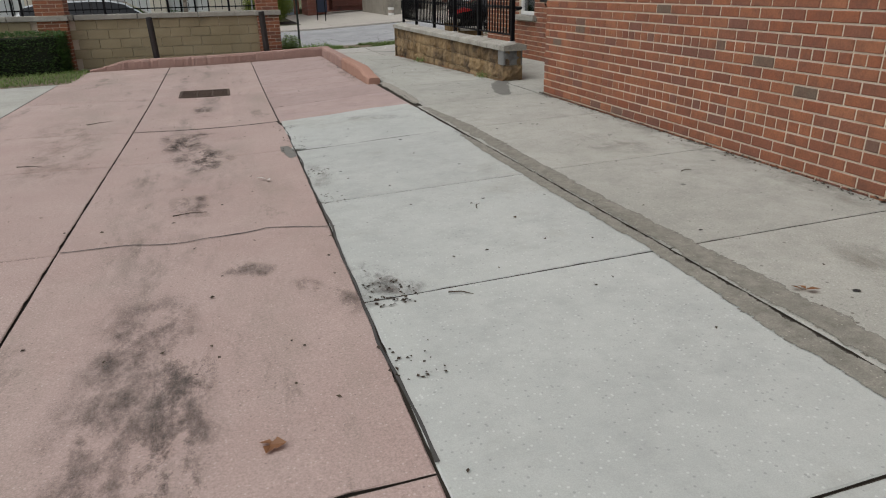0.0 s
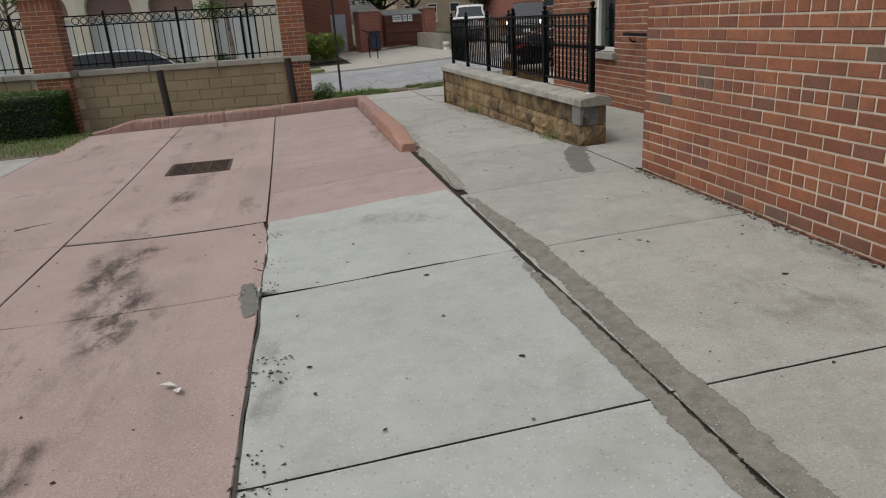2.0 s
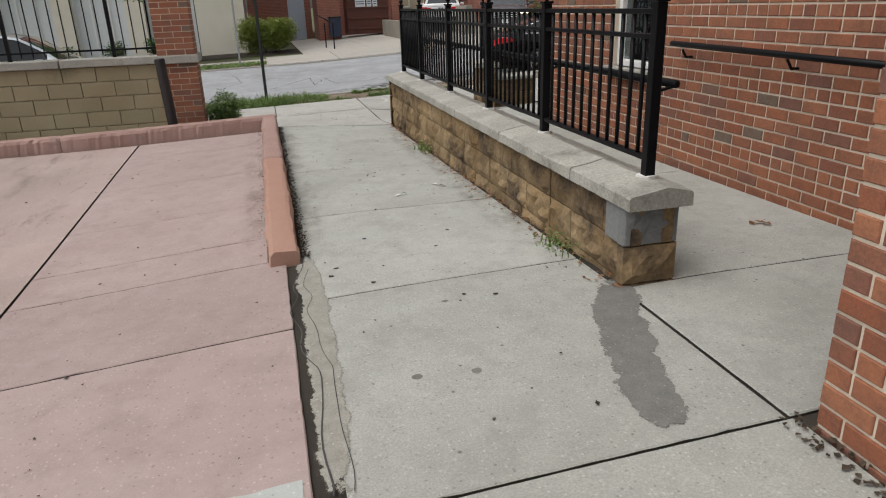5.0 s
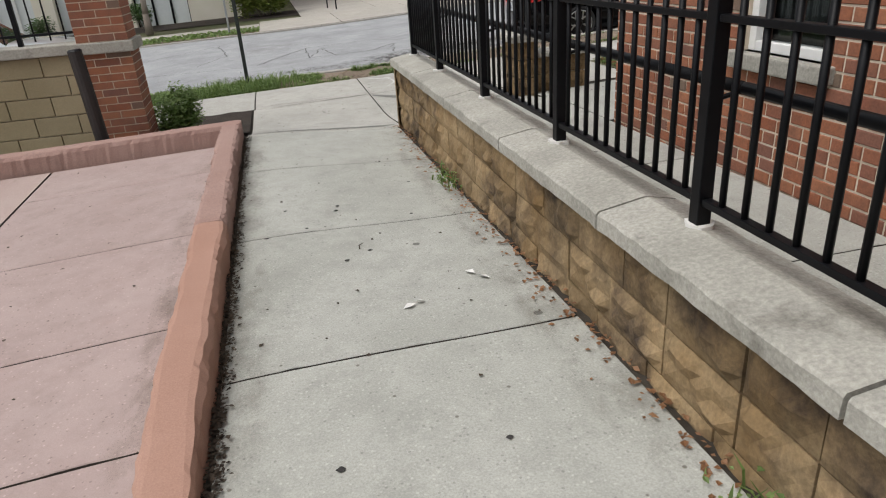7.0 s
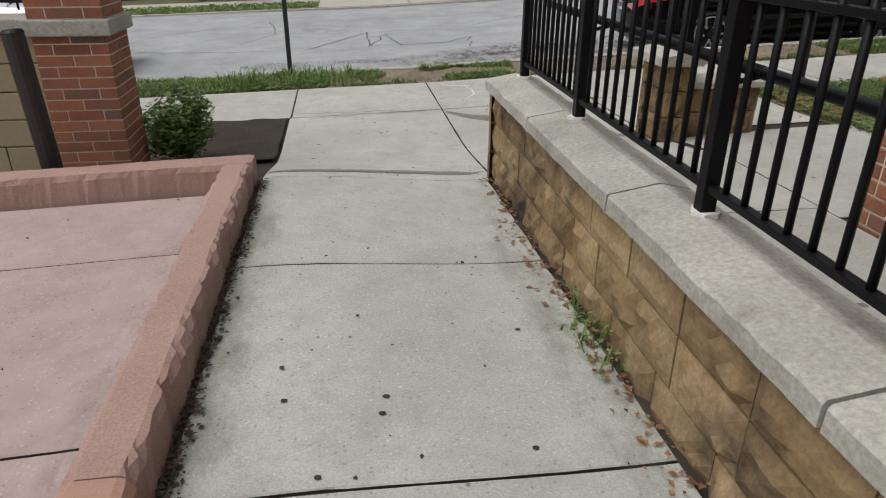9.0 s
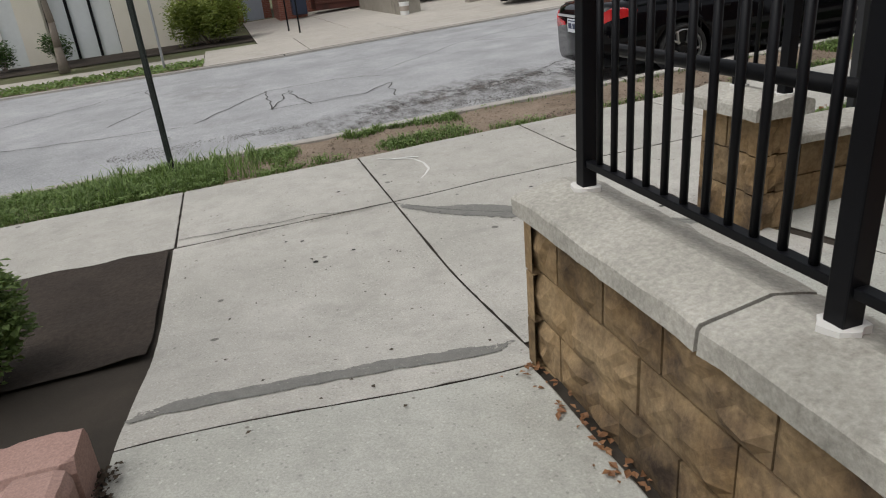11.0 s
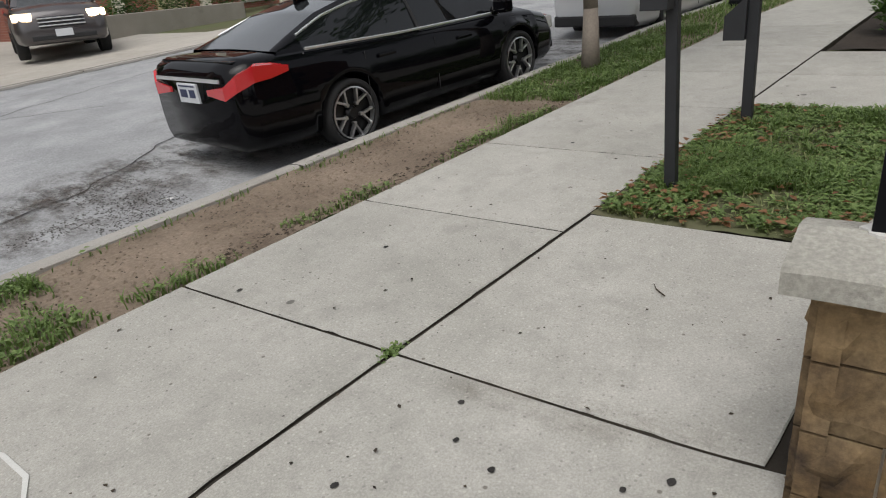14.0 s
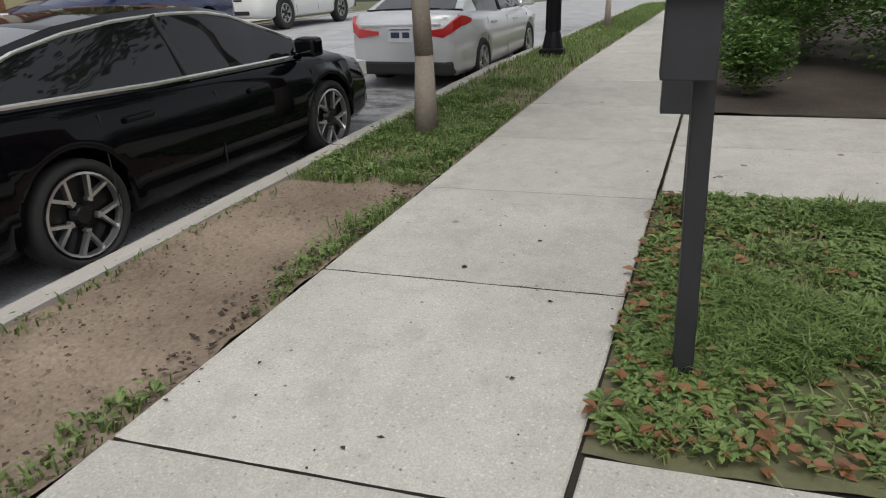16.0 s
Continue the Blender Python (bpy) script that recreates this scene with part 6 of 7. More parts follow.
def wheel(car, spec, x, y, out, rim_mat, spokes):
    """A tyre with a rim whose spokes lie on its outer face; out is +1 or -1 along y."""
    r, ri = spec["r"], spec["rim"]
    bm = B()
    prof = [(ri, 0.02), (ri + 0.02, 0.10), (r - 0.03, 0.115), (r, 0.09), (r, -0.09), (r - 0.03, -0.115), (ri, -0.1)]
    n = 28
    rows = []
    for i in range(n):
        a = 2 * math.pi * i / n
        rows.append([bm.verts.new((x + q * math.cos(a), y + out * w, spec["r"] + q * math.sin(a))) for q, w in prof])
    for i in range(n):
        for j in range(len(prof) - 1):
            bm.faces.new((rows[i][j], rows[(i + 1) % n][j], rows[(i + 1) % n][j + 1], rows[i][j + 1]))
    bmesh.ops.recalc_face_normals(bm, faces=bm.faces)
    w = part("wheel", B(), M_TYRE, car)
    part("tyre", bm, M_TYRE, w, smooth=True)
    bm = tube(B(), (x, y + out * 0.0, r), (x, y + out * 0.035, r), ri * 0.99, n=28)
    part("rim_well", bm, M_RIMDARK, w)
    bm = B()
    ringv = []
    for q, d in ((ri * 1.0, 0.06), (ri * 1.02, 0.1), (ri * 0.965, 0.104), (ri * 0.95, 0.06)):
        ringv.append([bm.verts.new((x + q * math.cos(6.2832 * i / n), y + out * d, r + q * math.sin(6.2832 * i / n))) for i in range(n)])
    for k in range(3):
        for i in range(n):
            bm.faces.new((ringv[k][i], ringv[k][(i + 1) % n], ringv[k + 1][(i + 1) % n], ringv[k + 1][i]))
    for k in range(spokes):
        for s in (-1, 1):
            a = 6.2832 * k / spokes + 0.3
            m = pose(x, y, r) @ Matrix.Rotation(-a, 4, "Y") @ pose(0, 0, 0, 0, s * -6, 0)
            box(bm, ri * 0.28, ri * 0.97, min(out * 0.055, out * 0.092), max(out * 0.055, out * 0.092), s * 0.05 - 0.010, s * 0.05 + 0.010, 0.004, m)
    part("rim", bm, rim_mat, w)
    part("hub", tube(B(), (x, y + out * 0.05, r), (x, y + out * 0.088, r), ri * 0.3, ri * 0.2, n=14), M_RIMDARK, w)


def car(label, spec, paint, x, y, z, heading, pitch=0.0, rim_mat=None, spokes=5, trim=None, lower=None, lit=False, mirror=True):
    e = new("car")
    e.matrix_world = pose(x, y, z, 0, -pitch, heading)
    tagged(e, label, "car", group="parked cars")
    rim_mat = rim_mat or M_RIM
    wx = spec["wb"] / 2
    R = spec["r"] + 0.055
    f = lambda key, v: float(np.interp(v, spec["sx"], spec[key]))
    xs = sorted(set([*spec["sx"], *np.linspace(spec["sx"][0], spec["sx"][-1], 36), *[s * wx + q for s in (-1, 1) for q in (-R - 0.002, -R * 0.97, -R * 0.86, -R * 0.66, -R * 0.38, 0, R * 0.38, R * 0.66, R * 0.86, R * 0.97, R + 0.002)]]))
    bm = B()
    rings = []
    for v in xs:
        zt, hw, zb, cr = f("zt", v), f("hw", v), f("zb", v), f("crown", v)
        half = [(0, zb), (hw * 0.66, zb), (hw * 0.88, zb), (hw * 0.97, zb + 0.07), (hw, zb + 0.42 * (zt - zb)), (hw * 0.992, zb + 0.62 * (zt - zb)), (hw * 0.968, zt - 0.12), (hw * 0.925, zt - 0.045), (hw * 0.85, zt + 0.0), (hw * 0.5, zt + cr * 0.75), (0, zt + cr)]
        d = min(abs(v - wx), abs(v + wx))
        if d < R:
            za = spec["r"] + math.sqrt(max(0.0, R * R - d * d))
            half[1] = (hw * 0.66, zb)
            half[2] = (hw * 0.66, max(zb, za))
            half[3] = (hw * 0.985, max(zb + 0.07, za))
            half[4] = (hw, max(half[4][1], za + 0.02))
            half[5] = (half[5][0], max(half[5][1], za + 0.05))
        ring_ = [bm.verts.new((v, yy, zz)) for yy, zz in half] + [bm.verts.new((v, -yy, zz)) for yy, zz in half[-2:0:-1]]
        rings.append(ring_)
    n = len(rings[0])
    for a, b_ in zip(rings[:-1], rings[1:]):
        for j in range(n):
            bm.faces.new((a[j], b_[j], b_[(j + 1) % n], a[(j + 1) % n]))
    bm.faces.new(rings[0])
    bm.faces.new(rings[-1][::-1])
    bmesh.ops.recalc_face_normals(bm, faces=bm.faces)
    body = part("body", bm, paint, e, smooth=True)
    g = lambda key, v: float(np.interp(v, spec["gx"], spec[key]))
    gxs = sorted(set([*spec["gx"], *spec["side"], *spec["roof"], *np.linspace(spec["gx"][0], spec["gx"][-1], 30)]))
    meshes = {k: B() for k in ("roof", "side_window_a", "side_window_b", "rear_window", "windscreen", "pillar_frame")}

    def gring(v):
        zt, hw = f("zt", v), f("hw", v)
        zr, wr = g("gr", v), g("gw", v)
        k = min(1.0, max(0.0, (zr - zt) / 0.35))
        wr = hw * 0.86 * (1 - k) + wr * k
        zr = max(zr, zt + 0.004)
        return [(hw * 0.87, zt - 0.02), (wr * 0.55 + hw * 0.87 * 0.45, zt + (zr - zt) * 0.55), (wr, zr - 0.045 * k), (wr * 0.86, zr - 0.008 * k), (wr * 0.4, zr + 0.008), (0, zr + 0.012)]

    for a, b_ in zip(gxs[:-1], gxs[1:]):
        ra, rb = gring(a), gring(b_)
        mid = (a + b_) / 2
        for sgn, side_name in ((1, "side_window_a"), (-1, "side_window_b")):
            for j in range(5):
                if j < 2:
                    tgt = side_name if spec["side"][0] < mid < spec["side"][1] else "pillar_frame"
                elif j == 2:
                    tgt = "pillar_frame"
                else:
                    tgt = "roof" if spec["roof"][0] < mid < spec["roof"][1] else ("rear_window" if mid < 0 else "windscreen")
                q = meshes[tgt]
                c = [(a, ra[j]), (b_, rb[j]), (b_, rb[j + 1]), (a, ra[j + 1])]
                vs = [q.verts.new((xx, sgn * p[0], p[1])) for xx, p in c]
                try:
                    q.faces.new(vs if sgn < 0 else vs[::-1])
                except ValueError:
                    pass
    for k, q in meshes.items():
        bmesh.ops.remove_doubles(q, verts=q.verts, dist=0.0006)
        bmesh.ops.recalc_face_normals(q, faces=q.faces)
        mat = paint if k in ("roof", "pillar_frame") else (M_REARGLASS if k in ("rear_window", "windscreen") else M_CARGLASS)
        part("side_window" if k.startswith("side") else k, q, mat, e, smooth=True)
    # window trim, door gaps, handles, mirrors
    for sgn in (-1, 1):
        if trim:
            bm = B()
            pts = []
            for v in np.linspace(spec["side"][0], spec["side"][1], 24):
                p = gring(v)[2]
                pts.append(Vector((v, sgn * (p[0] + 0.004), p[1])))
            for a, b_ in zip(pts[:-1], pts[1:]):
                tube(bm, a, b_, 0.011, n=5)
            part("window_trim", bm, trim, e, "bright chrome strip over the windows")
            bm = B()
            low = [Vector((v, sgn * (gring(v)[0][0] + 0.012), gring(v)[0][1] + 0.028)) for v in np.linspace(spec["side"][0], spec["side"][1], 16)]
            for a, b_ in zip(low[:-1], low[1:]):
                tube(bm, a, b_, 0.013, n=5)
            part("sill_trim", bm, trim, e, "bright chrome strip under the windows")
        for v in (-0.22,):
            p0, p1 = gring(v)[0], gring(v)[2]
            part("door_pillar", tube(B(), (v, sgn * (p0[0] + 0.006), p0[1]), (v - 0.06, sgn * (p1[0] + 0.006), p1[1]), 0.022, n=5), M_PLASTIC, e)
        for v in (-0.75, 0.32):
            hwv, ztv = f("hw", v), f("zt", v)
            part("door_handle", box(B(), v - 0.11, v + 0.11, sgn * (hwv * 0.975) - 0.02, sgn * (hwv * 0.975) + 0.02, ztv - 0.16, ztv - 0.125, 0.012), paint, e)
        for v in (-1.02, -0.12, 0.98):
            bm = B()
            hwv, ztv, zbv = f("hw", v), f("zt", v), f("zb", v)
            tube(bm, (v, sgn * (hwv * 1.0 + 0.0005), zbv + 0.1), (v + 0.02, sgn * hwv * 0.968, ztv - 0.09), 0.004, n=4)
            part("door_gap", bm, M_PLASTIC, e)
        if mirror:
            v = spec["side"][1] - 0.1
            p = gring(v)[0]
            part("mirror", ball(box(B(), v - 0.06, v + 0.07, min(sgn * (p[0] + 0.06), sgn * (p[0] + 0.24)), max(sgn * (p[0] + 0.06), sgn * (p[0] + 0.24)), p[1] + 0.03, p[1] + 0.17, 0.03), (v, sgn * (p[0] + 0.04), p[1] + 0.05), 0.05, n=8), paint, e)
        for s in (-1, 1):
            wheel(e, spec, s * wx, sgn * (spec["W"] / 2 - 0.125), sgn, rim_mat, spokes)
    if lower:
        xr = spec["sx"][0]
        part("lower_bumper", box(B(), xr - 0.012, xr + 0.25, -spec["hw"][1] * 0.98, spec["hw"][1] * 0.98, spec["zb"][1] - 0.02, spec["zb"][1] + 0.14, 0.03), lower, e)
    # rear end
    xr, zr = spec["sx"][0], spec["zt"][1]
    for sgn in (-1, 1):
        k = spec["W"] / 1.85
        h0, h1, h2, h3 = (spec["hw"][i] * 0.975 + 0.012 for i in range(4))
        plan = [(xr - 0.014, h0 * 0.52, 0.35), (xr - 0.014, h0 * 0.95, 0.85), (spec["sx"][1] - 0.006, h1, 1.0), (spec["sx"][2], h2, 1.0), (spec["sx"][2] + 0.16 * k, h2 * 0.6 + h3 * 0.4, 0.85), (spec["sx"][3], h3, 0.3)]
        bm = B()
        rows = []
        for px, py, tall in plan:
            zc = float(np.interp(px, spec["sx"], spec["zt"])) - 0.125 * k
            rows.append([bm.verts.new((px + dx, sgn * (py - dy), zc + dz * tall * 0.085 * k)) for dx, dy, dz in ((0.05, 0.05, -1), (0, 0, -0.85), (0, 0, 0.85), (0.05, 0.05, 1))])
        for ra, rb in zip(rows[:-1], rows[1:]):
            for j in range(4):
                bm.faces.new((ra[j], rb[j], rb[(j + 1) % 4], ra[(j + 1) % 4]))
        bm.faces.new(rows[0])
        bm.faces.new(rows[-1][::-1])
        bmesh.ops.recalc_face_normals(bm, faces=bm.faces)
        part("tail_lamp", bm, M_REDLAMP, e, "red wraparound tail lamp")
    pl = part("number_plate", box(B(), xr - 0.02, xr + 0.0, -0.16, 0.16, zr - 0.28, zr - 0.12, 0.003), M_PLATE, e, "white number plate with dark characters")
    part("lettering", box(box(box(B(), xr - 0.024, xr - 0.02, 0.01, 0.12, zr - 0.235, zr - 0.17), xr - 0.024, xr - 0.02, -0.12, -0.03, zr - 0.235, zr - 0.17), xr - 0.024, xr - 0.02, -0.13, 0.13, zr - 0.147, zr - 0.135), M_INK, pl)
    part("boot_strip", box(B(), xr - 0.014, xr + 0.01, -0.52, 0.52, zr - 0.105, zr - 0.075, 0.006), M_CHROME, e, "chrome boot strip")
    # front end
    xf = spec["sx"][-1]
    zf = spec["zt"][-2]
    for sgn in (-1, 1):
        part("headlamp", box(B(), -0.10, 0.05, -0.20, 0.16, -0.075, 0.075, 0.03, pose(xf - 0.10, sgn * (spec["hw"][-2] - 0.09), zf - 0.02, 0, 0, sgn * 30) @ Matrix.Diagonal((1, sgn, 1, 1))), lamp_m if lit else M_CLEARLAMP, e, "lit headlamp" if lit else "clear headlamp")
    part("grille", box(B(), xf - 0.05, xf + 0.012, -0.42, 0.42, zf - 0.25, zf - 0.03, 0.02), M_PLASTIC, e)
    for dz in (-0.2, -0.13, -0.06):
        part("grille_bar", box(B(), xf + 0.008, xf + 0.022, -0.43, 0.43, zf + dz - 0.012, zf + dz + 0.012, 0.005), M_CHROME, e)
    part("front_plate", box(B(), xf + 0.0, xf + 0.03, -0.16, 0.16, zf - 0.42, zf - 0.28, 0.003), M_PLATE, e)
    part("air_intake", box(B(), xf - 0.1, xf + 0.008, -0.6, 0.6, spec["zb"][-1] + 0.02, spec["zb"][-1] + 0.12, 0.02), M_PLASTIC, e)
    return e


P_BLACK = plain("black_car_paint", (0.002, 0.002, 0.003), 0.05, vary=0.03, bumpy=0.0)
P_BLACK.node_tree.nodes["Principled BSDF"].inputs["Specular IOR Level"].default_value = 0.22
P_SILVER = car_paint("silver_car_paint", (0.58, 0.59, 0.60), 0.35, 0.3)
P_WHITE = car_paint("white_car_paint", (0.72, 0.72, 0.71), 0.0, 0.25)
P_BROWN = car_paint("grey_brown_car_paint", (0.075, 0.068, 0.07), 0.5, 0.28)
P_BLUE = car_paint("dark_blue_car_paint", (0.02, 0.03, 0.085), 0.4, 0.25)
P_PALEBLUE = car_paint("pale_silver_paint", (0.55, 0.59, 0.60), 0.5, 0.28)

black = car("glossy black sedan with chrome window trim parked at the kerb", BLACKCAR, P_BLACK, 9.28, 20.90, road_z(9.3, 21) - 0.01, -7.5, 3.0, M_RIM, 5, M_CHROME)
xr = -2.12
part("spoiler", box(B(), xr - 0.06, xr + 0.12, -0.58, 0.58, 0.896, 0.918, 0.010), P_BLACK, black)
part("antenna_fin", box(B(), -1.09, -0.94, -0.014, 0.014, 1.20, 1.285, 0.012), P_BLACK, black)
SILVERCAR = {k: (tuple(q * 0.87 for q in v) if isinstance(v, tuple) else v * 0.87) for k, v in SEDAN2.items()}
car("silver sedan with red tail lamps parked up the street", SILVERCAR, P_SILVER, 15.2, 20.12, road_z(15.2, 20.3) - 0.04, -5.0, 2.5, M_RIM, 7, None, M_PLASTIC)
car("large white sport utility vehicle parked across the street", BIGSUV, P_WHITE, 22.9, 27.1, road_z(22.9, 27.1), 176, -1.5, M_RIM, 6, None, M_PLASTIC)
car("dark blue hatchback parked across the street", SEDAN2, P_BLUE, 16.9, 27.3, road_z(16.9, 27), 174, -1.5, M_RIM, 7)
car("grey-brown sport utility vehicle with headlamps on leaving a driveway", SUV, P_BROWN, 11.75, 33.0, far_z(11.7, 31) - 0.02, -112, 0, M_RIM, 5, None, M_PLASTIC, True)
car("white pickup truck parked nose-in beside the concrete wall", PICKUP, P_WHITE, 11.05, 40.6, far_z(10, 38) - 0.05, 74, 0, M_RIM, 6, None, M_PLASTIC)
car("pale silver car parked at the kerb beyond the fence", SUV, P_PALEBLUE, -3.0, 22.2, road_z(-3, 22.2), 0, 1.0, M_RIM, 6, None, M_PLASTIC)
car("silver sedan parked further along the kerb", SEDAN2, P_SILVER, -8.6, 22.0, road_z(-8.6, 22.0), 0, 1.0, M_RIM, 6)
car("dark sedan parked far up the street", SEDAN2, P_BLACK, 33.0, 25.7, road_z(33, 25.5), 174, -1.5, M_RIM, 6)

# ---- across the street ----
M_CREAM = rough_surface("cream_stucco", (0.74, 0.69, 0.57), (0.79, 0.74, 0.63), grain=60, stain=(0.64, 0.58, 0.47), stain_scale=0.6)
M_MAUVE = rough_surface("mauve_panel", (0.27, 0.19, 0.165), (0.31, 0.22, 0.19), grain=60)


def far_brick():
    m, t, b = nodes_of("distant_brick")
    tc = t.nodes.new("ShaderNodeNewGeometry").outputs["Position"]
    sep = t.nodes.new("ShaderNodeSeparateXYZ")
    t.links.new(tc, sep.inputs[0])
    comb = t.nodes.new("ShaderNodeCombineXYZ")
    s = t.nodes.new("ShaderNodeMath")
    t.links.new(sep.outputs[0], s.inputs[0])
    t.links.new(sep.outputs[1], s.inputs[1])
    t.links.new(s.outputs[0], comb.inputs[0])
    t.links.new(sep.outputs[2], comb.inputs[1])
    br = t.nodes.new("ShaderNodeTexBrick")
    br.inputs["Scale"].default_value = 1.0
    br.inputs["Brick Width"].default_value = 0.21
    br.inputs["Row Height"].default_value = 0.075
    br.inputs["Mortar Size"].default_value = 0.007
    br.inputs["Color1"].default_value = (0.27, 0.085, 0.055, 1)
    br.inputs["Color2"].default_value = (0.33, 0.115, 0.075, 1)
    br.inputs["Mortar"].default_value = (0.36, 0.26, 0.21, 1)
    t.links.new(comb.outputs[0], br.inputs["Vector"])
    col = blend(t, ramp(t, noise_of(t, 0.6), [(0.35, grey(0)), (0.7, grey(0.5))]), br.outputs["Color"], (0.22, 0.08, 0.06))
    t.links.new(col, b.inputs["Base Color"])
    b.inputs["Roughness"].default_value = 0.9
    return m


M_FARBRICK = far_brick()
M_ROOM = plain("dim_window_glass", (0.05, 0.06, 0.065), 0.08, 0.0, 0.5, bumpy=0.0)
M_PALEWIN = plain("pale_blind_window", (0.68, 0.71, 0.71), 0.25, bumpy=0.0)
M_ROOF = rough_surface("dark_roofing", (0.08, 0.075, 0.07), (0.11, 0.10, 0.095))


def window(parent, x, y, z, w, hgt, face, glass_mat, frame_mat, depth=0.12):
    """A framed window with panes on a wall; face is the y of the wall's front, which looks to -y."""
    wn_ = part("window", box(box(box(box(B(), x - w / 2, x - w / 2 + 0.07, face - 0.03, face + depth, z, z + hgt, 0.008), x + w / 2 - 0.07, x + w / 2, face - 0.03, face + depth, z, z + hgt, 0.008), x - w / 2 + 0.07, x + w / 2 - 0.07, face - 0.03, face + depth, z, z + 0.07, 0.008), x - w / 2 + 0.07, x + w / 2 - 0.07, face - 0.03, face + depth, z + hgt - 0.07, z + hgt, 0.008), frame_mat, parent)
    part("pane", box(B(), x - w / 2 + 0.07, x + w / 2 - 0.07, face + 0.01, face + 0.03, z + 0.07, z + hgt / 2 - 0.02), glass_mat, wn_)
    part("pane", box(B(), x - w / 2 + 0.07, x + w / 2 - 0.07, face - 0.005, face + 0.015, z + hgt / 2 + 0.02, z + hgt - 0.07), glass_mat, wn_)
    part("sash_bar", box(B(), x - w / 2 + 0.07, x + w / 2 - 0.07, face - 0.02, face + 0.02, z + hgt / 2 - 0.02, z + hgt / 2 + 0.02), frame_mat, wn_)
    part("sill", box(B(), x - w / 2 - 0.08, x + w / 2 + 0.08, face - 0.09, face + 0.02, z - 0.09, z, 0.01), M_CAP, wn_)


YB = 37.6
bld = thing("arcade_building", "brick apartment building with a cream arcaded ground floor", "building")
gb = -0.5
bay = 2.72
xb0 = 1.55
nb = 9
for k in range(nb):
    cx = xb0 - 2.95 - bay * k
    half, spring, rise, top = 1.0, 2.72, 1.03, 4.55
    # piers either side of the arch
    bm = B()
    x_left, x_right = cx - bay / 2, cx + bay / 2
    if k == 0:
        x_right = xb0
    for a, b_ in ((x_left, cx - half), (cx + half, x_right)):
        box(bm, a, b_, YB, YB + 0.45, gb, top)
    arc = [(cx - half * math.cos(math.pi * i / 14), spring + rise * math.sin(math.pi * i / 14)) for i in range(15)]
    for (xa, za), (xc, zc) in zip(arc[:-1], arc[1:]):
        f1 = [bm.verts.new(q) for q in ((xa, YB, za), (xc, YB, zc), (xc, YB, top), (xa, YB, top))]
        bm.faces.new(f1)
        f2 = [bm.verts.new(q) for q in ((xa, YB, za), (xa, YB + 0.45, za), (xc, YB + 0.45, zc), (xc, YB, zc))]
        bm.faces.new(f2)
    part("arch_bay", bm, M_CREAM, bld, "cream stucco arched bay")
for k in range(nb):
    cx = xb0 - 2.95 - bay * k
    part("arch_panel", box(B(), cx - 1.05, cx + 1.05, YB + 0.40, YB + 0.48, 2.5, 3.9), M_MAUVE, bld, "mauve panel inside the arch")
    part("arch_ledge", box(B(), cx - 1.06, cx + 1.06, YB + 0.28, YB + 0.5, 2.36, 2.5, 0.02), M_CREAM, bld)
    bm = B()
    for q in (-1, -0.34, 0.34, 1):
        box(bm, cx + q * 0.98 - 0.04, cx + q * 0.98 + 0.04, YB + 0.34, YB + 0.44, gb, 2.36)
    w_ = part("window", bm, M_WINFRAME if k % 3 else M_IRON, bld)
    part("pane", box(B(), cx - 1.0, cx + 1.0, YB + 0.40, YB + 0.43, gb, 2.36), M_PALEWIN, w_)
part("upper_wall", box(B(), -24, xb0 - 0.1, YB + 0.12, YB + 8, 4.55, 10.5), M_FARBRICK, bld, "red brick upper storeys")
part("back_wall", box(B(), -24, xb0, YB + 0.5, YB + 8, gb, 4.55), M_MAUVE, bld)
part("string_course", box(B(), -24, xb0 + 0.06, YB - 0.06, YB + 0.3, 4.5, 4.68, 0.02), M_CREAM, bld)
part("roof", box(B(), -24.3, xb0 + 0.2, YB - 0.2, YB + 8.3, 10.5, 10.8, 0.03), M_ROOF, bld)
for x in (0.4, -7.4, -15.2):
    bm = box(B(), x - 1.25, x + 1.1, YB - 0.75, YB + 0.12, 4.75, 10.2, 0.03)
    part("oriel", box(bm, x - 1.35, x + 1.2, YB - 0.85, YB + 0.12, 4.6, 4.8, 0.02), rough_surface("pink_cream_cladding", (0.55, 0.44, 0.38), (0.6, 0.49, 0.43)), bld, "pale cladding oriel bay")
for x in (-3.0, -5.2, -10.4, -12.8):
    for z in (5.3, 8.2):
        window(bld, x, 0, z, 1.3, 1.6, YB + 0.12, M_ROOM, M_WINFRAME)

b2 = thing("brick_house", "red brick building wing with a pale door", "building")
part("wall", box(B(), 1.6, 5.0, 46.5, 56, -0.6, 10.5), M_FARBRICK, b2)
part("roof", box(B(), 1.4, 5.2, 46.3, 56.2, 10.5, 10.8, 0.03), M_ROOF, b2)
d = part("door", box(B(), 3.75, 4.65, 46.42, 46.5, -0.2, 2.05, 0.01), plain("pale_blue_door", (0.45, 0.50, 0.58), 0.4), b2, "pale blue-grey door")
part("door_knob", ball(B(), (3.86, 46.38, 0.95), 0.035), M_CHROME, d)
for z in (3.4, 6.4):
    window(b2, 2.4, 0, z, 0.7, 1.2, 46.5, M_ROOM, M_WINFRAME)
    window(b2, 4.0, 0, z, 0.7, 1.2, 46.5, M_ROOM, M_WINFRAME)

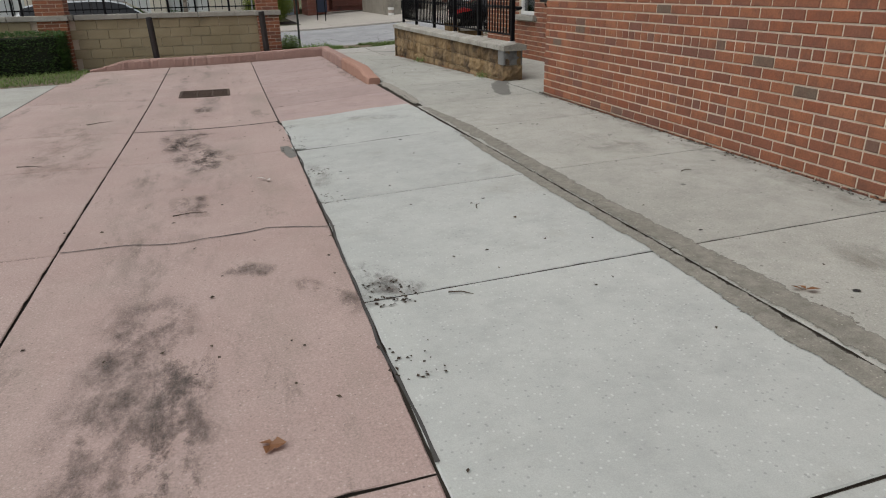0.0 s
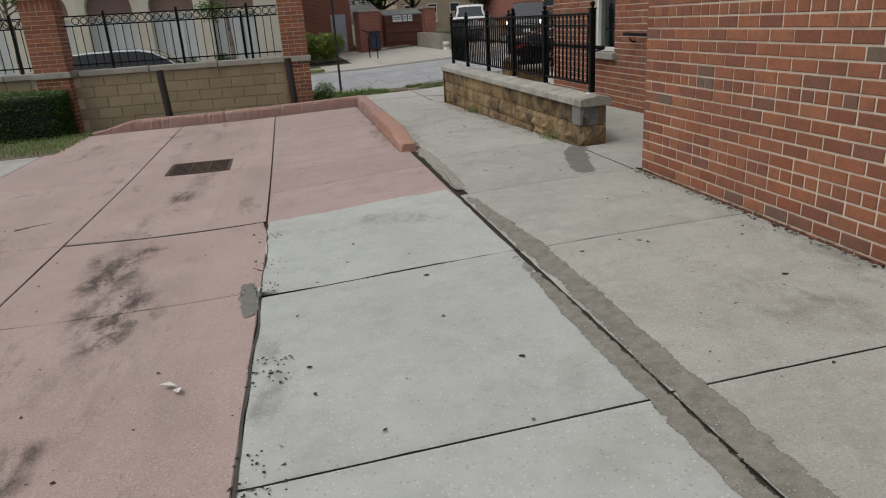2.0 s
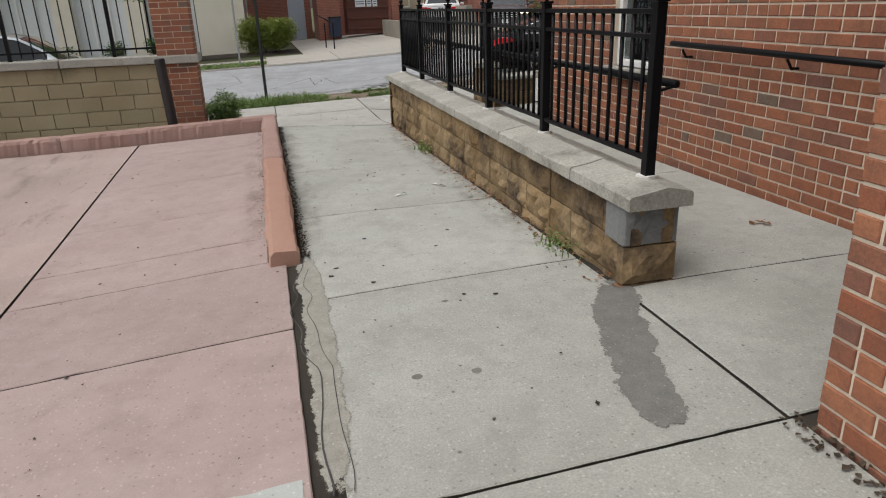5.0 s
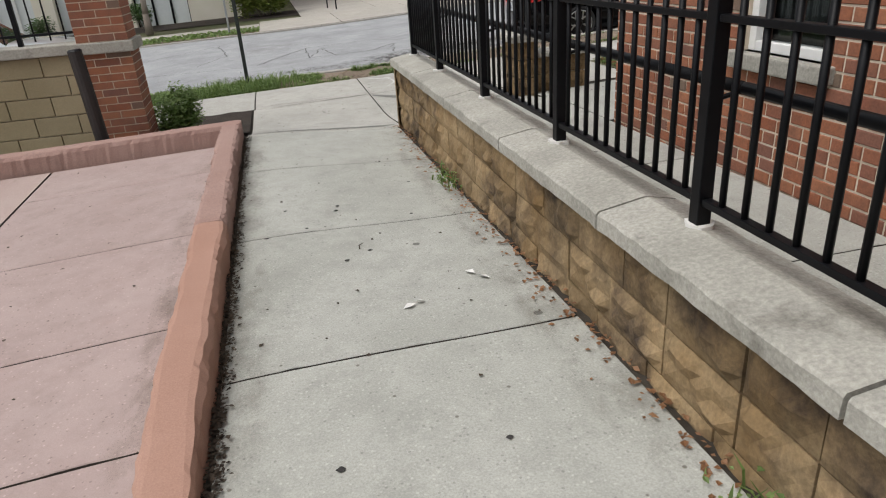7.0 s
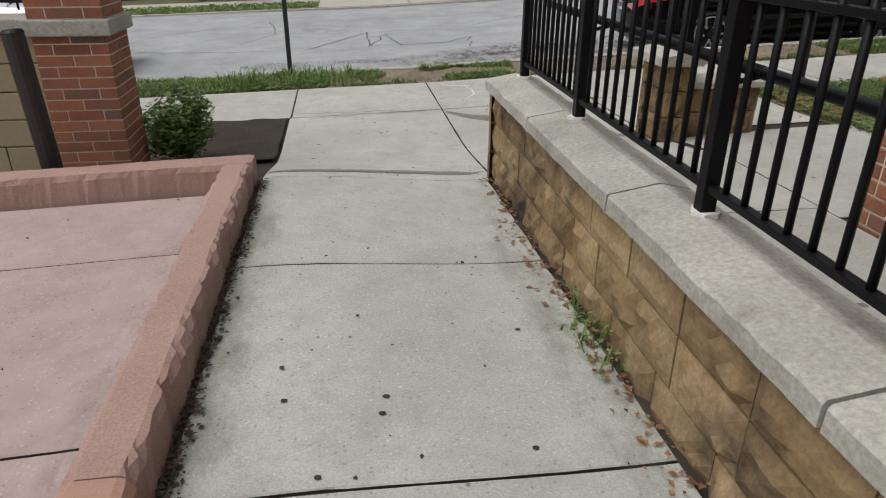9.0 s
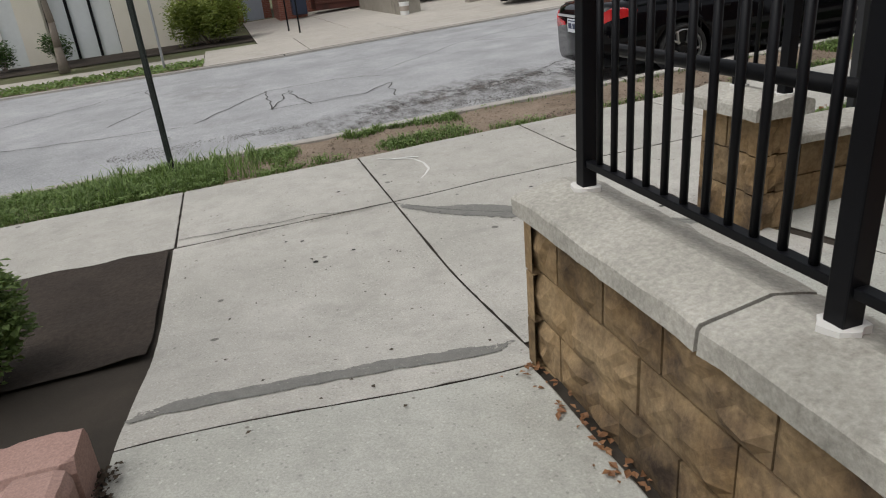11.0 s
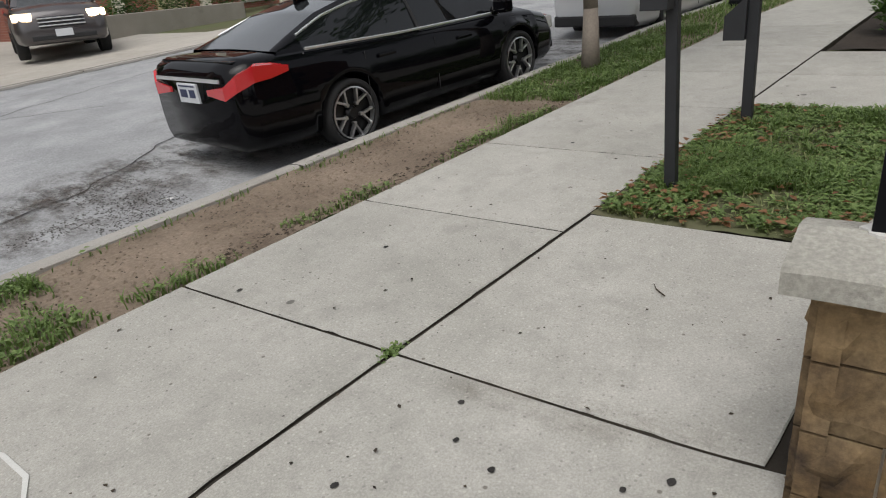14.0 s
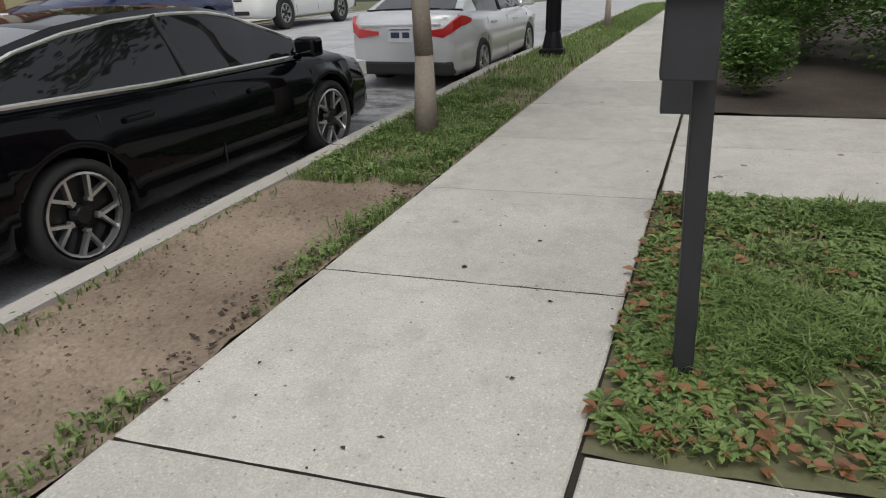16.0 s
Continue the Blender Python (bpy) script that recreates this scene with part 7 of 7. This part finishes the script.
# dumpster and its brick enclosure
M_DUMP = rough_surface("brown_dumpster_paint", (0.10, 0.04, 0.03), (0.13, 0.05, 0.04), grain=40, stain=(0.05, 0.03, 0.025), roughness=0.6)
dump = thing("dumpster", "dark brown steel dumpster with a ribbed lid", "dumpster", at=(7.5, 42.4, 0.05))
part("body", box(B(), -1.05, 1.05, -0.5, 0.9, 0.08, 1.75, 0.02), M_DUMP, dump)
for z in (0.35, 0.85, 1.35):
    part("side_rib", box(B(), -1.07, 1.07, -0.56, -0.5, z - 0.04, z + 0.04, 0.01), M_DUMP, dump)
bm = B()
for k in range(16):
    box(bm, -1.1 + k * 0.1375, -1.1 + k * 0.1375 + 0.1, -0.56, 0.9, 0.0, 0.07, 0.01, pose(0, 0, 1.80, 9, 0, 0))
part("lid", bm, plain("grey_lid", (0.22, 0.23, 0.23), 0.5), dump, "grey ribbed plastic lid")
for x, w in ((-0.62, 0.5), (-0.05, 0.24), (0.25, 0.24)):
    lab = part("notice", box(B(), x, x + w, -0.575, -0.562, 1.38, 1.72), M_PLATE, dump, "white paper notice")
    part("lettering", box(box(B(), x + 0.04, x + w - 0.04, -0.579, -0.575, 1.60, 1.64), x + 0.04, x + w - 0.04, -0.579, -0.575, 1.50, 1.54), M_INK, lab)
for i, (x0, x1, y0, y1) in enumerate(((5.0, 6.1, 42.0, 42.25), (8.75, 9.35, 42.0, 42.25), (5.0, 5.25, 42.25, 45), (9.1, 9.35, 42.25, 45), (5.25, 9.1, 44.75, 45))):
    en = thing("enclosure_wall", "low red brick wall of the dumpster enclosure", "wall")
    part("wall", box(B(), x0, x1, y0, y1, -0.2, 2.05), M_FARBRICK, en)
    part("coping", box(B(), x0 - 0.05, x1 + 0.05, y0 - 0.05, y1 + 0.05, 2.05, 2.15, 0.02), M_COPE, en)
e = thing("wheeled_bin", "small dark blue wheeled bin beside the dumpster", "bin", at=(5.75, 41.5, 0.02))
part("body", box(B(), -0.28, 0.28, -0.28, 0.28, 0.05, 0.95, 0.03), plain("dark_blue_bin", (0.02, 0.03, 0.06), 0.5), e)
part("lid", box(B(), -0.31, 0.31, -0.33, 0.3, 0.95, 1.0, 0.02), M_PLASTIC, e)
e = thing("pipe_rail", "thin black iron handrail beside the driveway", "handrail")
for x, y in ((4.75, 36.0), (4.95, 34.6)):
    part("post", tube(B(), (x, y, -0.2), (x, y, 0.85), 0.025, n=8), M_IRON, e)
part("rail", tube(B(), (4.6, 37.2, 1.15), (4.97, 34.5, 0.85), 0.025, n=8), M_IRON, e)

# concrete retaining wall, bucket
M_OLDC = rough_surface("stained_grey_concrete", (0.27, 0.25, 0.21), (0.34, 0.315, 0.27), grain=60, stain=(0.16, 0.145, 0.12), stain_scale=0.9)
for x0, x1, y0, y1, zt in ((8.05, 8.75, 34.6, 35.0, 0.75), (8.05, 8.3, 35.0, 41, 0.8), (10.35, 10.9, 34.6, 35.0, 1.1), (13.1, 17.8, 33.6, 34.0, 0.95), (10.9, 11.2, 36.0, 44.0, 1.35)):
    en = thing("concrete_wall", "stained grey concrete retaining wall by the driveway", "wall")
    part("wall", box(B(), x0, x1, y0, y1, -0.3, zt, 0.015), M_OLDC, en)
e = thing("bucket", "white plastic bucket standing by the concrete wall", "bucket", at=(8.15, 34.3, far_z(8.1, 34) - 0.02))
part("pail", tube(B(), (0, 0, 0), (0, 0, 0.36), 0.13, 0.15, n=18), M_WINFRAME, e)
part("band", tube(B(), (0, 0, 0.12), (0, 0, 0.26), 0.142, 0.148, n=18), plain("faded_label", (0.35, 0.3, 0.25), 0.7), e)
part("rim", tube(B(), (0, 0, 0.34), (0, 0, 0.37), 0.158, n=18), M_WINFRAME, e)

# long brick building behind the far cars
b3 = thing("brick_terrace", "long low red brick building with pale doors", "building")
part("wall", box(B(), 13.5, 48, 38.5, 48, -0.2, 7.5), M_FARBRICK, b3)
part("roof", box(B(), 13.2, 48.3, 38.2, 48.3, 7.5, 7.8, 0.03), M_ROOF, b3)
for k, x in enumerate((15.2, 18.6, 22.4, 25.0, 28.8, 32.0, 36.0)):
    if k % 2:
        part("door", box(B(), x - 0.55, x + 0.55, 38.4, 38.5, 0.2, 2.6, 0.01), plain("cream_door", (0.55, 0.50, 0.30), 0.5), b3, "cream panelled door")
    else:
        window(b3, x, 0, 0.9, 1.4, 1.7, 38.5, M_ROOM, M_WINFRAME)
    part("pilaster", box(B(), x + 1.2, x + 1.6, 38.35, 38.5, -0.2, 7.3, 0.01), M_CREAM, b3)
    window(b3, x, 0, 4.4, 1.3, 1.6, 38.5, M_ROOM, M_WINFRAME)
for i, x in enumerate((13.9, 15.8, 17.6, 19.6, 21.5)):
    shrub("low clipped green shrub in front of the brick building", x, 36.6, far_z(x, 33), 0.9, 1.15, 900, 0.12, M_LEAFD, 90 + i)

# tan apartment block and trees in the distance
b4 = thing("apartment_block", "tan stone apartment block far behind the trees", "building")
M_TAN = rough_surface("tan_stone", (0.36, 0.29, 0.21), (0.42, 0.345, 0.26), grain=30)
part("wall", box(B(), 12, 40, 72, 84, -0.5, 14), M_TAN, b4)
part("roof", box(B(), 11.7, 40.3, 71.7, 84.3, 14, 14.5, 0.05), M_ROOF, b4)
for x in np.linspace(13.2, 38.8, 12):
    for z in (1.2, 4.4, 7.6, 10.8):
        window(b4, float(x), 0, z, 1.0, 1.7, 72, M_ROOM, M_WINFRAME)
tree("broad green tree beyond the dumpster", 7.6, 52, 0, 0.3, 9, 4.4, 17000, 0.32, M_LEAF, 101, 0.2)
tree("broad green tree beyond the dumpster", 11.0, 58, 0, 0.3, 9, 3.8, 12000, 0.34, M_LEAF, 102, 0.2)
tree("dark green tree across the street", 19.5, 55, 0, 0.35, 10, 4.9, 17000, 0.34, M_LEAFD, 103, 0.15)
tree("dark green tree across the street", 15.5, 47, 0, 0.3, 9, 3.8, 14000, 0.3, M_LEAFD, 104, 0.15)
tree("slim tree in front of the arcaded building", -1.35, 33.4, far_z(-1, 32), 0.11, 5.6, 1.7, 5200, 0.15, M_LEAF, 105, 0.4)
tree("slim tree in front of the arcaded building", -9.6, 33.4, far_z(-9, 32), 0.11, 5.8, 1.8, 4500, 0.16, M_LEAF, 106, 0.4)
tree("green tree in front of the brick building", 24.5, 34.5, far_z(24, 31), 0.14, 7, 2.4, 4500, 0.22, M_LEAFD, 107, 0.3)
shrub("rounded yellow-green grassy bush across the street", 2.4, 36.2, far_z(2, 32) - 0.05, 1.1, 1.45, 14000, 0.10, M_LEAFY, 108, lobes=13, stretch=(1.3, 1.0))
for i, x in enumerate((-2.0, -3.5, -5.4)):
    shrub("small round dark shrub in front of the arcade", x, 36.4, far_z(x, 32), 0.5, 0.85, 1100, 0.09, M_LEAFD, 110 + i)
mulch = sheet(steps(-12, 3.6, 1.3), [34.6, 35.5, 36.5, 37.6], lambda x, y: far_z(x, y) - 0.03, fy, "ground_far_bed", M_MULCH)
tagged(mulch, "dark planting bed in front of the arcaded building", "planting bed", kind="structure")
vg = sheet(steps(-12, 2.2, 0.6), [29.52, 30, 30.5, 30.9], lambda x, y: far_z(x, y) - 0.03, fy, "ground_far_verge", M_DIRT)
tagged(vg, "brown verge across the street", "verge", kind="structure")
rnd = random.Random(77)
V, F = [], []
for _ in range(5000):
    x, y = rnd.uniform(-12, 2.2), rnd.uniform(29.55, 30.88)
    leaf_quads(V, F, rnd, Vector((x, y + sy(x), far_z(x, y) - 0.01)), 0.1, 1.2)
raw("far_grass", V, F, M_GRASS, "grass verge across the street", "grass")
e = thing("sign_pole", "thin pale sign pole on the far verge", "sign pole", at=(1.35, 30.2, far_z(1.3, 30) - 0.05))
part("channel", tube(B(), (0, 0, 0), (0, 0, 2.4), 0.03, n=8), plain("galvanised_steel", (0.35, 0.36, 0.36), 0.4, 0.7), e)
